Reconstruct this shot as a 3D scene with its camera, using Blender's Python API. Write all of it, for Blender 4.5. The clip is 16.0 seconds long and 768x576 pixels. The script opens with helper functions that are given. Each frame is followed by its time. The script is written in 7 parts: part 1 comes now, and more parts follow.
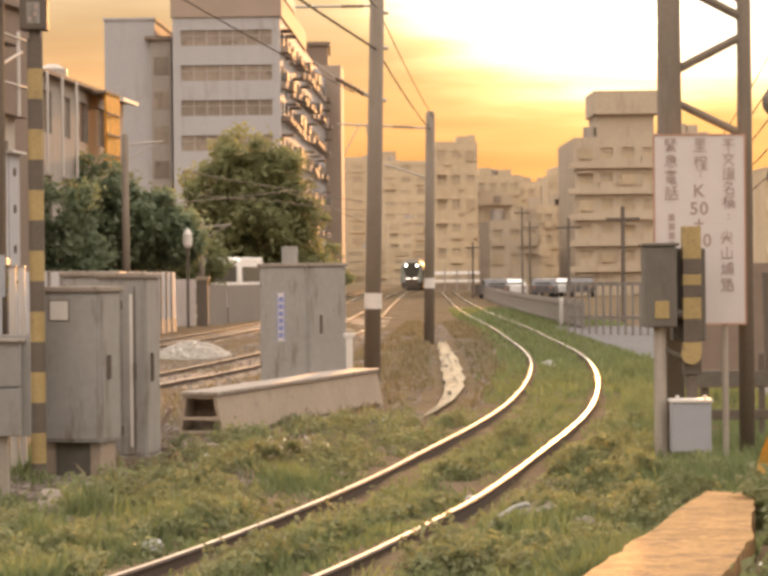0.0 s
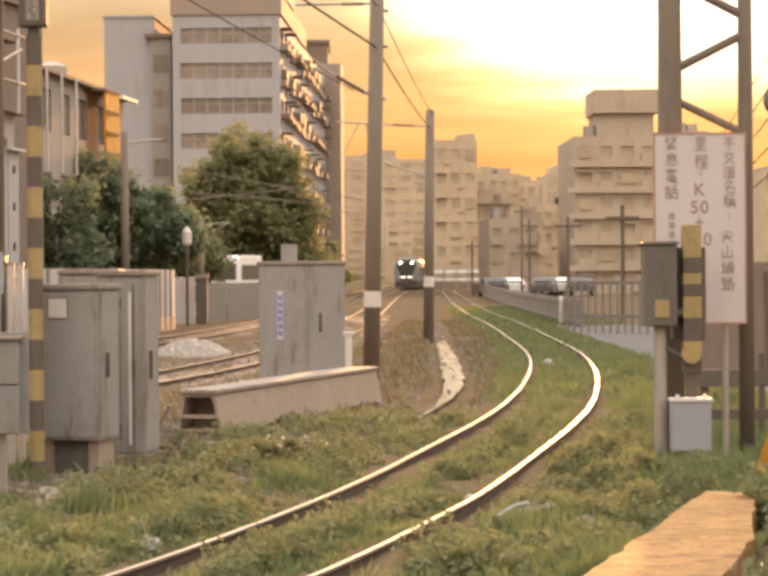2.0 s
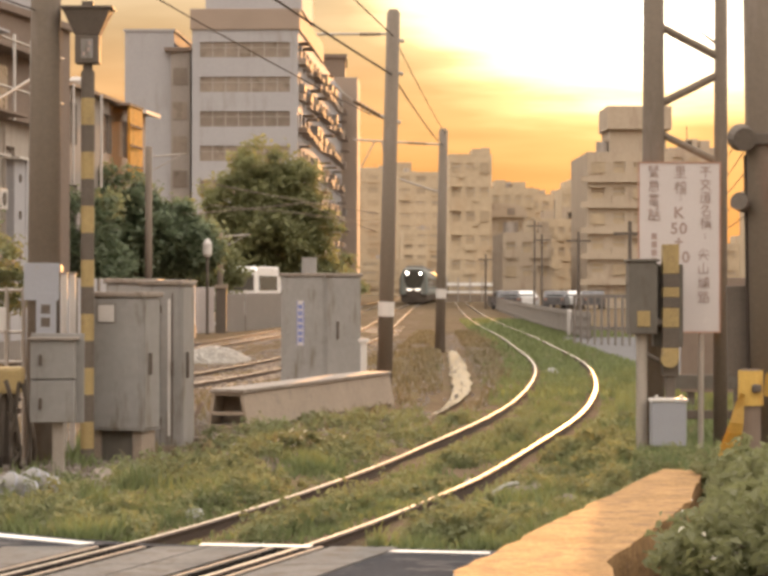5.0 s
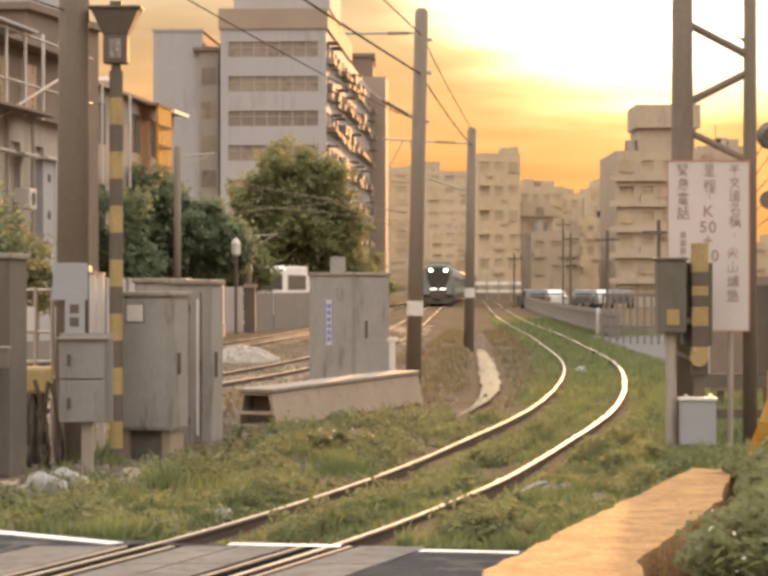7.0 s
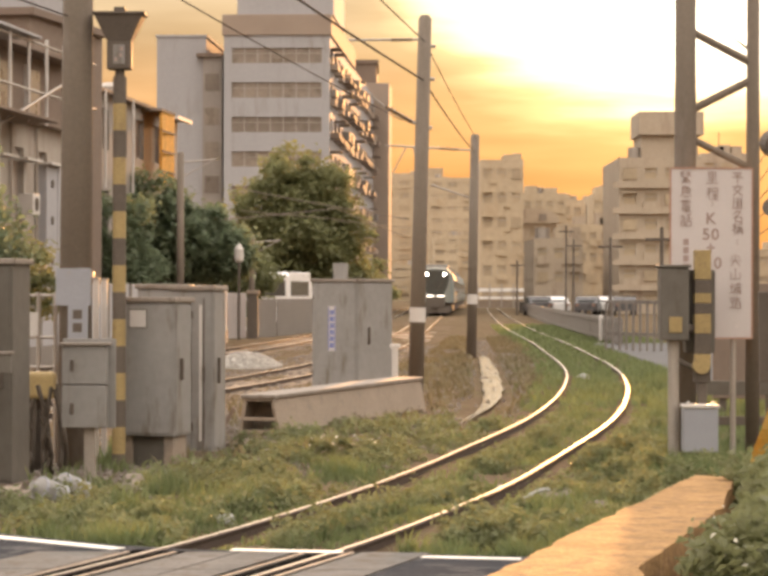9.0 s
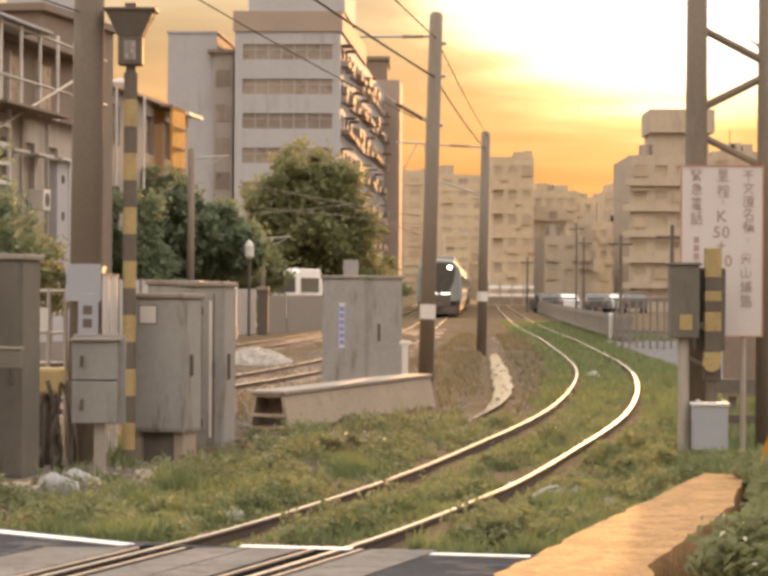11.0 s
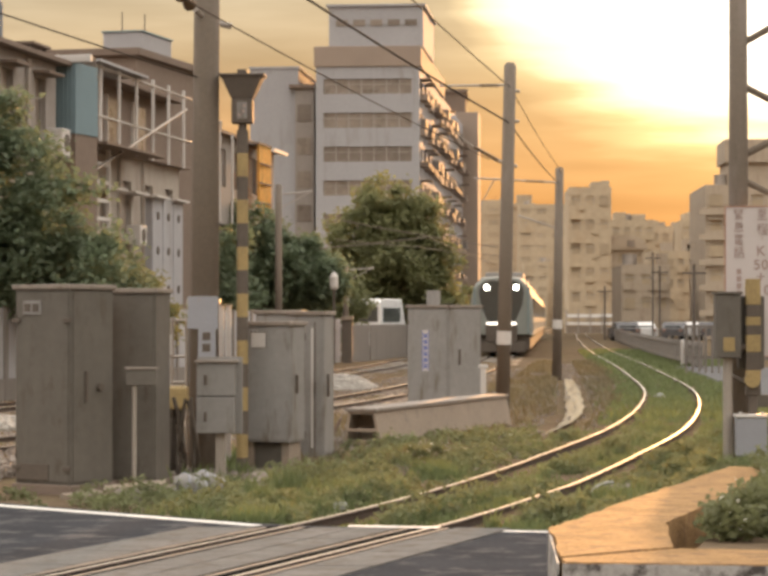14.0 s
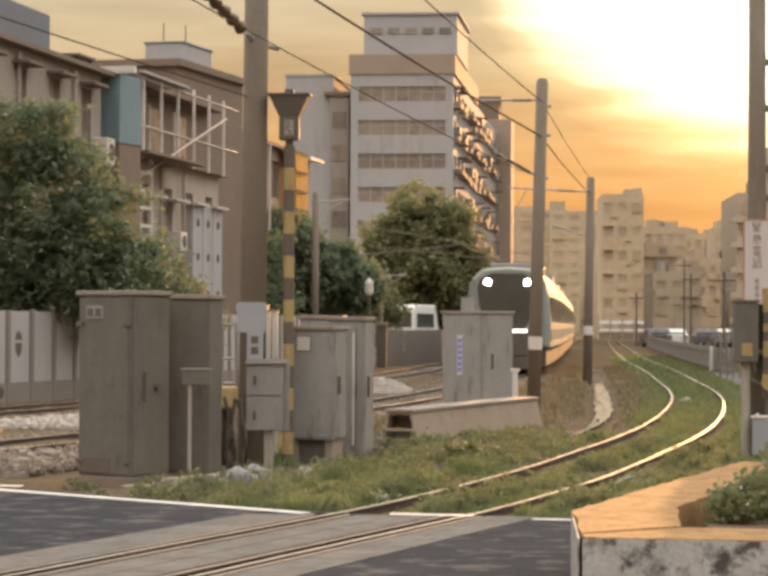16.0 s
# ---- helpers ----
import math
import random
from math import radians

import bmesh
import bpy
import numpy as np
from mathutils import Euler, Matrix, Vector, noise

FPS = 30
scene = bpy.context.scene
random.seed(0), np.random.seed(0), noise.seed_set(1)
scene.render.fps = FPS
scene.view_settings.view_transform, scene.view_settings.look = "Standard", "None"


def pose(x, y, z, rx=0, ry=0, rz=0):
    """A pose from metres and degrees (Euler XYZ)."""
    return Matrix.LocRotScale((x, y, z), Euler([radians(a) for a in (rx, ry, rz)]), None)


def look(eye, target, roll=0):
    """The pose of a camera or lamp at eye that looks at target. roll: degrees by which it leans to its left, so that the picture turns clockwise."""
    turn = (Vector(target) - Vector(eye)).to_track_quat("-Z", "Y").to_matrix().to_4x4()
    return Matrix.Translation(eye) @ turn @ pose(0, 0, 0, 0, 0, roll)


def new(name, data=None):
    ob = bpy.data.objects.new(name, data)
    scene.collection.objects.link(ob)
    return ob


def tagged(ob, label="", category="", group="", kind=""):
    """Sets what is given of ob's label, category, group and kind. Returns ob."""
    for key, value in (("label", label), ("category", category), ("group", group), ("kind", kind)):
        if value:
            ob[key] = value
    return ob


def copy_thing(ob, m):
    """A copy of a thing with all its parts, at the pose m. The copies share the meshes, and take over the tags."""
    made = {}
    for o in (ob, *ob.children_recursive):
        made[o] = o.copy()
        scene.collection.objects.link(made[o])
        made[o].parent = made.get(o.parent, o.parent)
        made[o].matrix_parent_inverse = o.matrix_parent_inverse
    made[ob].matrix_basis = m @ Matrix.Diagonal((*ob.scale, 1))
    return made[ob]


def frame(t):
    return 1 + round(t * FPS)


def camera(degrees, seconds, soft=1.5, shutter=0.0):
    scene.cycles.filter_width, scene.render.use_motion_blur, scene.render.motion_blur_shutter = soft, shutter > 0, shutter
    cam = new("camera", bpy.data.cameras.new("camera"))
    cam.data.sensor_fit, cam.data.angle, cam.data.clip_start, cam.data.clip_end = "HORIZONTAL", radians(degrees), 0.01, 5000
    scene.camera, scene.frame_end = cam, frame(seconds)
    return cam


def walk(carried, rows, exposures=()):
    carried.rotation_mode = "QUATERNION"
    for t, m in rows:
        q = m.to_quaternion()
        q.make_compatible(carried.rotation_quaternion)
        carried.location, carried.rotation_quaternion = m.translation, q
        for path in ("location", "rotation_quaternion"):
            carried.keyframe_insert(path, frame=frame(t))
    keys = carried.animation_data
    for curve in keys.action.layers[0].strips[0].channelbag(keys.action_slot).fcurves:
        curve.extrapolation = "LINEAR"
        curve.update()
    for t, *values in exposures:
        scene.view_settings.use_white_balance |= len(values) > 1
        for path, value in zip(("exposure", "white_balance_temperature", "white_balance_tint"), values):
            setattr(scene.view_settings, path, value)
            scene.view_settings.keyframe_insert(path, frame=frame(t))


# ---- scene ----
# ---- camera ----
cam = camera(17.822, 16.0, soft=3.6)
PATH = [
    (0.0, 0.023, 2.662, 1.689, -0.997, -0.260, -0.550),
    (0.5, 0.024, 2.624, 1.688, -0.812, -0.356, -0.597),
    (1.0, 0.032, 2.694, 1.678, -0.802, -0.394, -0.455),
    (1.5, 0.027, 2.711, 1.682, -0.907, -0.372, -0.482),
    (2.0, 0.023, 2.720, 1.687, -1.012, -0.298, -0.417),
    (2.5, 0.023, 2.664, 1.688, -1.034, -0.183, -0.382),
    (3.0, 0.021, 2.148, 1.692, -1.006, -0.081, -0.262),
    (3.5, -0.002, 0.018, 1.680, -0.962, 0.010, -0.138),
    (4.0, -0.002, -0.023, 1.680, -0.935, -0.013, 0.024),
    (6.5, -0.000, -0.012, 1.680, -0.146, -0.018, 0.004),
    (7.0, 0.000, 0.000, 1.680, 0.000, -0.034, -0.000),
    (7.5, 0.000, -0.007, 1.680, 0.083, -0.016, 0.061),
    (8.0, 0.000, -0.018, 1.680, 0.101, 0.050, 0.118),
    (8.5, -0.000, -0.018, 1.680, 0.064, 0.124, 0.151),
    (11.0, 0.000, -0.013, 1.680, 0.304, 0.039, 0.361),
    (11.5, 0.001, -0.025, 1.680, 0.535, 0.145, 0.395),
    (12.0, 0.003, -2.164, 1.663, 0.772, 0.335, 0.336),
    (12.5, 0.007, -2.757, 1.660, 1.090, 0.422, 0.251),
    (13.0, 0.010, -3.243, 1.658, 1.431, 0.479, 0.108),
    (13.5, 0.014, -3.474, 1.657, 1.788, 0.568, 0.009),
    (14.0, 0.013, -3.594, 1.655, 2.162, 0.731, 0.007),
    (14.5, 0.016, -3.721, 1.654, 2.490, 0.867, -0.030),
    (15.0, 0.017, -4.305, 1.653, 2.699, 0.920, 0.066),
    (15.5, 0.018, -5.060, 1.650, 2.797, 0.903, 0.099),
    (16.0, 0.018, -5.360, 1.650, 2.927, 0.860, 0.271),
]


def cam_pose(x, y, z, yaw, pitch, roll):
    return pose(x, y, z, 0, 0, yaw) @ pose(0, 0, 0, 90 + pitch, 0, 0) @ pose(0, 0, 0, 0, 0, roll)


walk(cam, [(r[0], cam_pose(*r[1:])) for r in PATH], [(0.0, 1.92, 7050, 15), (2.5, 1.92, 7050, 15), (3.5, 1.86, 6850, 13), (11.5, 1.83, 6850, 13), (13.0, 1.64, 6650, 11), (16.0, 1.57, 6500, 9)])

# ---- world and sun ----
SUN_AZ, SUN_EL = radians(7.1), radians(5.9)
SUN_DIR = Vector((math.sin(SUN_AZ) * math.cos(SUN_EL), math.cos(SUN_AZ) * math.cos(SUN_EL), math.sin(SUN_EL)))


def build_world():
    world = bpy.data.worlds.new("evening_sky")
    scene.world = world
    world.use_nodes = True
    nt = world.node_tree
    nt.nodes.clear()
    n, l = nt.nodes, nt.links

    def math_node(op, a, b=None, clamp=False):
        m = n.new("ShaderNodeMath")
        m.operation, m.use_clamp = op, clamp
        for k, v in enumerate((a, b)):
            if v is None:
                continue
            if isinstance(v, (int, float)):
                m.inputs[k].default_value = v
            else:
                l.new(v, m.inputs[k])
        return m.outputs[0]

    def ramp(fac, stops):
        r = n.new("ShaderNodeValToRGB")
        e = r.color_ramp.elements
        e[0].position, e[0].color = stops[0][0], (*stops[0][1], 1)
        e[1].position, e[1].color = stops[-1][0], (*stops[-1][1], 1)
        for p, c in stops[1:-1]:
            k = e.new(p)
            k.color = (*c, 1)
        l.new(fac, r.inputs[0])
        return r.outputs[0]

    def mix(kind, fac, a, b):
        m = n.new("ShaderNodeMix")
        m.data_type, m.blend_type = "RGBA", kind
        for sock, v in ((m.inputs[0], fac), (m.inputs[6], a), (m.inputs[7], b)):
            if isinstance(v, (int, float)):
                sock.default_value = v
            elif isinstance(v, tuple):
                sock.default_value = (*v, 1)
            else:
                l.new(v, sock)
        return m.outputs[2]

    tc = n.new("ShaderNodeTexCoord")
    sep = n.new("ShaderNodeSeparateXYZ")
    l.new(tc.outputs["Generated"], sep.inputs[0])
    dot = n.new("ShaderNodeVectorMath")
    dot.operation = "DOT_PRODUCT"
    l.new(tc.outputs["Generated"], dot.inputs[0])
    dot.inputs[1].default_value = SUN_DIR
    angle = math_node("ARCCOSINE", dot.outputs["Value"])
    # streaky clouds lying along the horizon
    mp = n.new("ShaderNodeMapping")
    mp.inputs["Scale"].default_value = (9, 9, 75)
    mp.inputs["Rotation"].default_value = (0, radians(3), 0)
    l.new(tc.outputs["Generated"], mp.inputs[0])
    nz = n.new("ShaderNodeTexNoise")
    nz.inputs["Scale"].default_value, nz.inputs["Detail"].default_value = 1.0, 5
    nz.inputs["Roughness"].default_value = 0.5
    l.new(mp.outputs[0], nz.inputs["Vector"])
    cloud = math_node("SUBTRACT", nz.outputs["Fac"], 0.5)
    # colour by height over the horizon, ruffled by the clouds
    height = math_node("ADD", sep.outputs["Z"], math_node("MULTIPLY", cloud, 0.022))
    base = ramp(math_node("MULTIPLY", height, 3.0, True), [
        (0.0, (0.64, 0.25, 0.065)), (0.10, (0.66, 0.275, 0.082)), (0.16, (0.63, 0.30, 0.105)), (0.23, (0.60, 0.335, 0.145)),
        (0.31, (0.53, 0.38, 0.215)), (0.42, (0.60, 0.505, 0.345)), (0.62, (1.10, 0.96, 0.77)), (1.0, (1.95, 1.80, 1.64))])
    streak = math_node("MULTIPLY_ADD", cloud, 0.85)
    streak.node.inputs[2].default_value = 1.0
    base = mix("MULTIPLY", 1.0, base, streak)
    # the bright part of the sky lies over a cloud edge that sinks towards the sun's side
    azimuth = math_node("ARCTAN2", sep.outputs["X"], sep.outputs["Y"])
    fall = math_node("EXPONENT", math_node("MINIMUM", math_node("MULTIPLY", azimuth, -25.0), 3.0))
    edge = math_node("MULTIPLY_ADD", fall, 0.050)
    edge.node.inputs[2].default_value = 0.068
    over = math_node("SUBTRACT", math_node("ADD", sep.outputs["Z"], math_node("MULTIPLY", cloud, 0.045)), edge)
    over = ramp(math_node("MULTIPLY_ADD", over, 17.0, True), [(0.0, (0, 0, 0)), (0.3, (0.05, 0.04, 0.015)), (0.5, (0.32, 0.27, 0.16)), (0.72, (0.8, 0.76, 0.66)), (1.0, (1, 1, 1))])
    over.node.inputs[0].links[0].from_node.inputs[2].default_value = 0.5
    glow = math_node("ADD", angle, math_node("MULTIPLY", cloud, 0.05))
    glow = ramp(math_node("MULTIPLY", glow, 2.0, True), [
        (0.0, (3.4, 3.1, 2.5)), (0.05, (1.9, 1.75, 1.45)), (0.16, (1.2, 1.08, 0.86)), (0.28, (0.72, 0.64, 0.48)),
        (0.42, (0.25, 0.20, 0.12)), (0.6, (0.06, 0.04, 0.01)), (1.0, (0, 0, 0))])
    glow = mix("MULTIPLY", 1.0, glow, over)
    # warm light of the low sun in the haze under the cloud
    low = ramp(math_node("MULTIPLY", angle, 2.0, True), [
        (0.0, (0.8, 0.6, 0.30)), (0.06, (0.22, 0.14, 0.05)), (0.18, (0.07, 0.04, 0.012)), (0.4, (0.02, 0.008, 0.0)), (1.0, (0, 0, 0))])
    glow = mix("ADD", 1.0, glow, low)
    sky = n.new("ShaderNodeTexSky")
    sky.sky_type, sky.sun_disc = "NISHITA", False
    sky.sun_elevation, sky.sun_rotation = SUN_EL, SUN_AZ
    sky.dust_density = 3.0
    total = mix("ADD", 1.0, base, glow)
    total = mix("ADD", 0.0025, total, sky.outputs[0])
    bg = n.new("ShaderNodeBackground")
    bg.inputs["Strength"].default_value = 0.36
    l.new(total, bg.inputs["Color"])
    out = n.new("ShaderNodeOutputWorld")
    l.new(bg.outputs[0], out.inputs[0])


build_world()
sun = new("sun", bpy.data.lights.new("sun", "SUN"))
sun.data.energy, sun.data.angle, sun.data.color = 2.2, radians(0.6), (1.0, 0.48, 0.16)
sun.matrix_world = look(SUN_DIR * 100, (0, 0, 0))

# ---- materials ----


def mat(name, base, rough=0.7, metal=0.0, var=0.25, scale=3.0, fine=40.0, bump=0.15, spot=None, spot_at=0.62, clear=0.0, leaf=0.0, per_object=0.0, spec=0.5, streak=0.0):
    """Two scales of noise over a base colour, a fine relief, and stains of another colour where spot is given."""
    m = bpy.data.materials.new(name)
    m.use_nodes = True
    nt = m.node_tree
    n, l = nt.nodes, nt.links
    b = n["Principled BSDF"]
    tc = n.new("ShaderNodeTexCoord")

    def tex(s, detail, rgh=0.55, tall=0.0):
        t = n.new("ShaderNodeTexNoise")
        t.inputs["Scale"].default_value, t.inputs["Detail"].default_value, t.inputs["Roughness"].default_value = s, detail, rgh
        if tall:
            mp = n.new("ShaderNodeMapping")
            mp.inputs["Scale"].default_value = (1, 1, tall)
            l.new(tc.outputs["Object"], mp.inputs[0])
            l.new(mp.outputs[0], t.inputs["Vector"])
        else:
            l.new(tc.outputs["Object"], t.inputs["Vector"])
        return t.outputs["Fac"]

    def mixc(fac, a, c, kind="MIX"):
        x = n.new("ShaderNodeMix")
        x.data_type, x.blend_type = "RGBA", kind
        for sock, v in ((x.inputs[0], fac), (x.inputs[6], a), (x.inputs[7], c)):
            if isinstance(v, (int, float)):
                sock.default_value = v
            elif isinstance(v, tuple):
                sock.default_value = (*v, 1)
            else:
                l.new(v, sock)
        return x.outputs[2]

    def stretch(fac, lo, hi):
        r = n.new("ShaderNodeMapRange")
        r.inputs[1].default_value, r.inputs[2].default_value = lo, hi
        l.new(fac, r.inputs[0])
        return r.outputs[0]

    big, small = tex(scale, 4), tex(fine, 3)
    dark, light = tuple(c * (1 - var) for c in base), tuple(min(1, c * (1 + var)) for c in base)
    col = mixc(stretch(big, 0.3, 0.7), dark, light)
    col = mixc(0.5, col, mixc(stretch(small, 0.3, 0.7), dark, light))
    if spot:
        col = mixc(stretch(tex(scale * 2.3, 6, 0.65, streak), spot_at - 0.05, spot_at + 0.09), col, spot)
    if per_object:
        oi = n.new("ShaderNodeObjectInfo")
        r = n.new("ShaderNodeMapRange")
        r.inputs[3].default_value, r.inputs[4].default_value = 1 - per_object, 1 + per_object
        l.new(oi.outputs["Random"], r.inputs[0])
        hsv = n.new("ShaderNodeHueSaturation")
        l.new(r.outputs[0], hsv.inputs["Value"])
        l.new(col, hsv.inputs["Color"])
        col = hsv.outputs[0]
    l.new(col, b.inputs["Base Color"])
    rr = n.new("ShaderNodeMapRange")
    rr.inputs[3].default_value, rr.inputs[4].default_value = max(0.03, rough - 0.12), min(1, rough + 0.12)
    l.new(big, rr.inputs[0])
    l.new(rr.outputs[0], b.inputs["Roughness"])
    b.inputs["Metallic"].default_value = metal
    b.inputs["Specular IOR Level"].default_value = spec
    if bump:
        bp = n.new("ShaderNodeBump")
        bp.inputs["Strength"].default_value, bp.inputs["Distance"].default_value = bump, 0.02
        l.new(small, bp.inputs["Height"])
        l.new(bp.outputs[0], b.inputs["Normal"])
    if leaf:
        tr = n.new("ShaderNodeBsdfTranslucent")
        l.new(col, tr.inputs["Color"])
        ms = n.new("ShaderNodeMixShader")
        ms.inputs[0].default_value = leaf
        l.new(b.outputs[0], ms.inputs[1])
        l.new(tr.outputs[0], ms.inputs[2])
        l.new(ms.outputs[0], n["Material Output"].inputs[0])
    return m


def glow_mat(name, colour, strength):
    m = bpy.data.materials.new(name)
    m.use_nodes = True
    b = m.node_tree.nodes["Principled BSDF"]
    b.inputs["Base Color"].default_value = (*colour, 1)
    b.inputs["Emission Color"].default_value = (*colour, 1)
    b.inputs["Emission Strength"].default_value = strength
    return m


M_DIRT = mat("dirt", (0.13, 0.098, 0.068), 0.97, spec=0.0, var=0.4, scale=0.7, fine=9, bump=0.6, spot=(0.125, 0.115, 0.06), spot_at=0.58)
M_BALLAST = mat("ballast", (0.15, 0.115, 0.085), 0.97, spec=0.0, var=0.45, scale=1.5, fine=14, bump=0.8)
M_ASPHALT = mat("asphalt", (0.054, 0.055, 0.060), 0.95, spec=0.0, var=0.28, scale=1.2, fine=28, bump=0.8, spot=(0.115, 0.11, 0.11), spot_at=0.56)
M_SLAB = mat("crossing_concrete", (0.168, 0.162, 0.155), 0.95, spec=0.0, var=0.25, scale=2, fine=40, bump=0.7, spot=(0.14, 0.125, 0.11), spot_at=0.56)
M_LINE = mat("road_paint", (0.72, 0.70, 0.66), 0.7, var=0.15, scale=4, fine=50, bump=0.1, spot=(0.3, 0.28, 0.26), spot_at=0.66)
M_RAIL = mat("rail_steel", (0.47, 0.43, 0.365), 0.42, metal=1.0, var=0.2, scale=2, fine=40, bump=0.05, spot=(0.30, 0.22, 0.15), spot_at=0.64)
M_RUST = mat("rail_rust", (0.06, 0.040, 0.030), 0.9, var=0.35, scale=5, fine=50, bump=0.4)
M_SLEEPER = mat("sleeper_concrete", (0.25, 0.22, 0.19), 0.9, var=0.25, scale=3)
M_CAB = mat("cabinet_paint", (0.228, 0.222, 0.216), 0.6, spec=0.3, var=0.12, scale=2.2, fine=12, bump=0.03, spot=(0.15, 0.132, 0.112), spot_at=0.59, streak=0.25)
M_CABTAN = mat("cabinet_tan", (0.116, 0.106, 0.093), 0.62, spec=0.25, var=0.16, scale=2.4, fine=9, bump=0.03, spot=(0.088, 0.076, 0.062), spot_at=0.60, streak=0.5)
M_CABTOP = mat("cabinet_roof", (0.21, 0.18, 0.155), 0.7, var=0.25, scale=4, bump=0.15, spot=(0.13, 0.10, 0.075))
M_CONC = mat("weathered_concrete", (0.255, 0.207, 0.163), 0.9, var=0.2, scale=1.6, fine=25, bump=0.35, spot=(0.2, 0.17, 0.14), spot_at=0.6)
M_POLE = mat("pole_concrete", (0.148, 0.122, 0.097), 0.88, var=0.15, scale=1.2, fine=25, bump=0.25, spot=(0.19, 0.16, 0.14), spot_at=0.6, streak=0.2)
# concrete whose base colour carries the orange of the evening sunlight
M_LEDGE_SUN = mat("ledge_concrete_sun_tint", (0.335, 0.208, 0.104), 0.95, spec=0.05, var=0.45, scale=3.2, fine=34, bump=1.0, spot=(0.22, 0.14, 0.085), spot_at=0.56)
M_STEEL = mat("galvanised_steel", (0.34, 0.31, 0.28), 0.5, metal=0.5, var=0.15, scale=3, bump=0.08)
M_DARK = mat("dark_metal", (0.105, 0.088, 0.074), 0.75, spec=0.25, metal=0.0, var=0.2, scale=5, bump=0.1)
M_BLACK = mat("black_paint", (0.075, 0.062, 0.05), 0.55, var=0.2, scale=5, bump=0.05)
M_YELLOW = mat("yellow_paint", (0.48, 0.31, 0.075), 0.55, var=0.15, scale=5, bump=0.05, spot=(0.3, 0.19, 0.06), spot_at=0.68)
M_WHITE = mat("white_paint", (0.50, 0.48, 0.46), 0.6, var=0.08, scale=4, bump=0.05, spot=(0.5, 0.45, 0.4), spot_at=0.7)
M_SIGN = mat("sign_white", (0.47, 0.435, 0.428), 0.5, var=0.05, scale=2, bump=0.02, spot=(0.62, 0.57, 0.54), spot_at=0.7)
# faded brown lettering, paled further in colour to stand for haze
M_BROWNTXT = mat("sign_text_hazed", (0.31, 0.235, 0.215), 0.6, var=0.1, bump=0)
M_REDRIM = mat("sign_rim", (0.33, 0.19, 0.14), 0.6, var=0.15, bump=0.05)
M_BLUE = mat("sticker_blue", (0.13, 0.16, 0.36), 0.5, var=0.1, bump=0)
M_WIRE = mat("wire", (0.05, 0.04, 0.035), 0.9, metal=0.0, spec=0.1, var=0.1, bump=0)
M_INSUL = mat("insulator", (0.10, 0.06, 0.03), 0.35, var=0.2, bump=0.05)
# both leaf colours are lightened past real foliage, to imitate haze on the trees
M_LEAF = mat("leaf_green_hazed", (0.168, 0.212, 0.132), 0.5, var=0.32, scale=0.6, fine=6, bump=0, leaf=0.55, spec=0.6)
M_LEAF2 = mat("leaf_warm_hazed", (0.205, 0.215, 0.105), 0.55, var=0.38, scale=0.5, fine=5, bump=0, leaf=0.55)
M_GRASS = mat("grass_blades", (0.146, 0.178, 0.076), 0.6, var=0.36, scale=0.8, fine=5, bump=0, leaf=0.48)
M_WEED = mat("weed_leaves", (0.180, 0.197, 0.098), 0.6, var=0.45, scale=1.1, fine=9, bump=0, leaf=0.45)
M_BARK = mat("bark", (0.10, 0.075, 0.055), 0.95, var=0.3, scale=6, bump=0.5)
M_WALLW = mat("white_render", (0.325, 0.325, 0.34), 0.85, var=0.08, scale=0.35, fine=4, bump=0.05, spot=(0.27, 0.26, 0.255), spot_at=0.6, streak=0.2)
M_WALLG = mat("grey_render", (0.26, 0.235, 0.215), 0.9, var=0.12, scale=0.4, fine=4, bump=0.08, spot=(0.3, 0.27, 0.25), spot_at=0.6, streak=0.2)
M_WALLT = mat("tan_tile_wall", (0.37, 0.31, 0.24), 0.8, var=0.14, scale=0.4, fine=5, bump=0.08, spot=(0.29, 0.23, 0.18), spot_at=0.6, streak=0.2)
M_WALLB = mat("brown_wall", (0.168, 0.128, 0.102), 0.85, var=0.18, scale=0.5, fine=5, bump=0.1)
# distant walls: the pale warm haze is put into the base colour
M_FARHAZE = mat("far_wall_hazed", (0.42, 0.345, 0.245), 0.9, var=0.16, scale=0.12, fine=1.5, bump=0.05, spot=(0.39, 0.30, 0.20), spot_at=0.56, streak=0.2, per_object=0.06)
M_ROOF = mat("roof_brown", (0.17, 0.13, 0.105), 0.9, var=0.25, scale=0.8, bump=0.2)
M_GLASS = mat("window_glass", (0.19, 0.16, 0.135), 0.3, var=0.25, scale=0.7, fine=3, bump=0.02, per_object=0.3)
# distant panes tinted close to the wall colour, to imitate haze
M_GLASSHAZE = mat("far_glass_hazed", (0.36, 0.29, 0.20), 0.6, var=0.15, scale=0.5, fine=3, bump=0, per_object=0.12)
M_HOUSE = mat("old_render", (0.33, 0.30, 0.265), 0.9, var=0.15, scale=0.5, fine=5, bump=0.1, spot=(0.27, 0.23, 0.20), spot_at=0.56, streak=0.2)
M_ATTIC = mat("attic_tan", (0.28, 0.225, 0.185), 0.85, var=0.15, scale=0.4, bump=0.05)
M_GROOVE = mat("dark_groove", (0.012, 0.011, 0.01), 0.95, spec=0.0, var=0.3, bump=0.2)
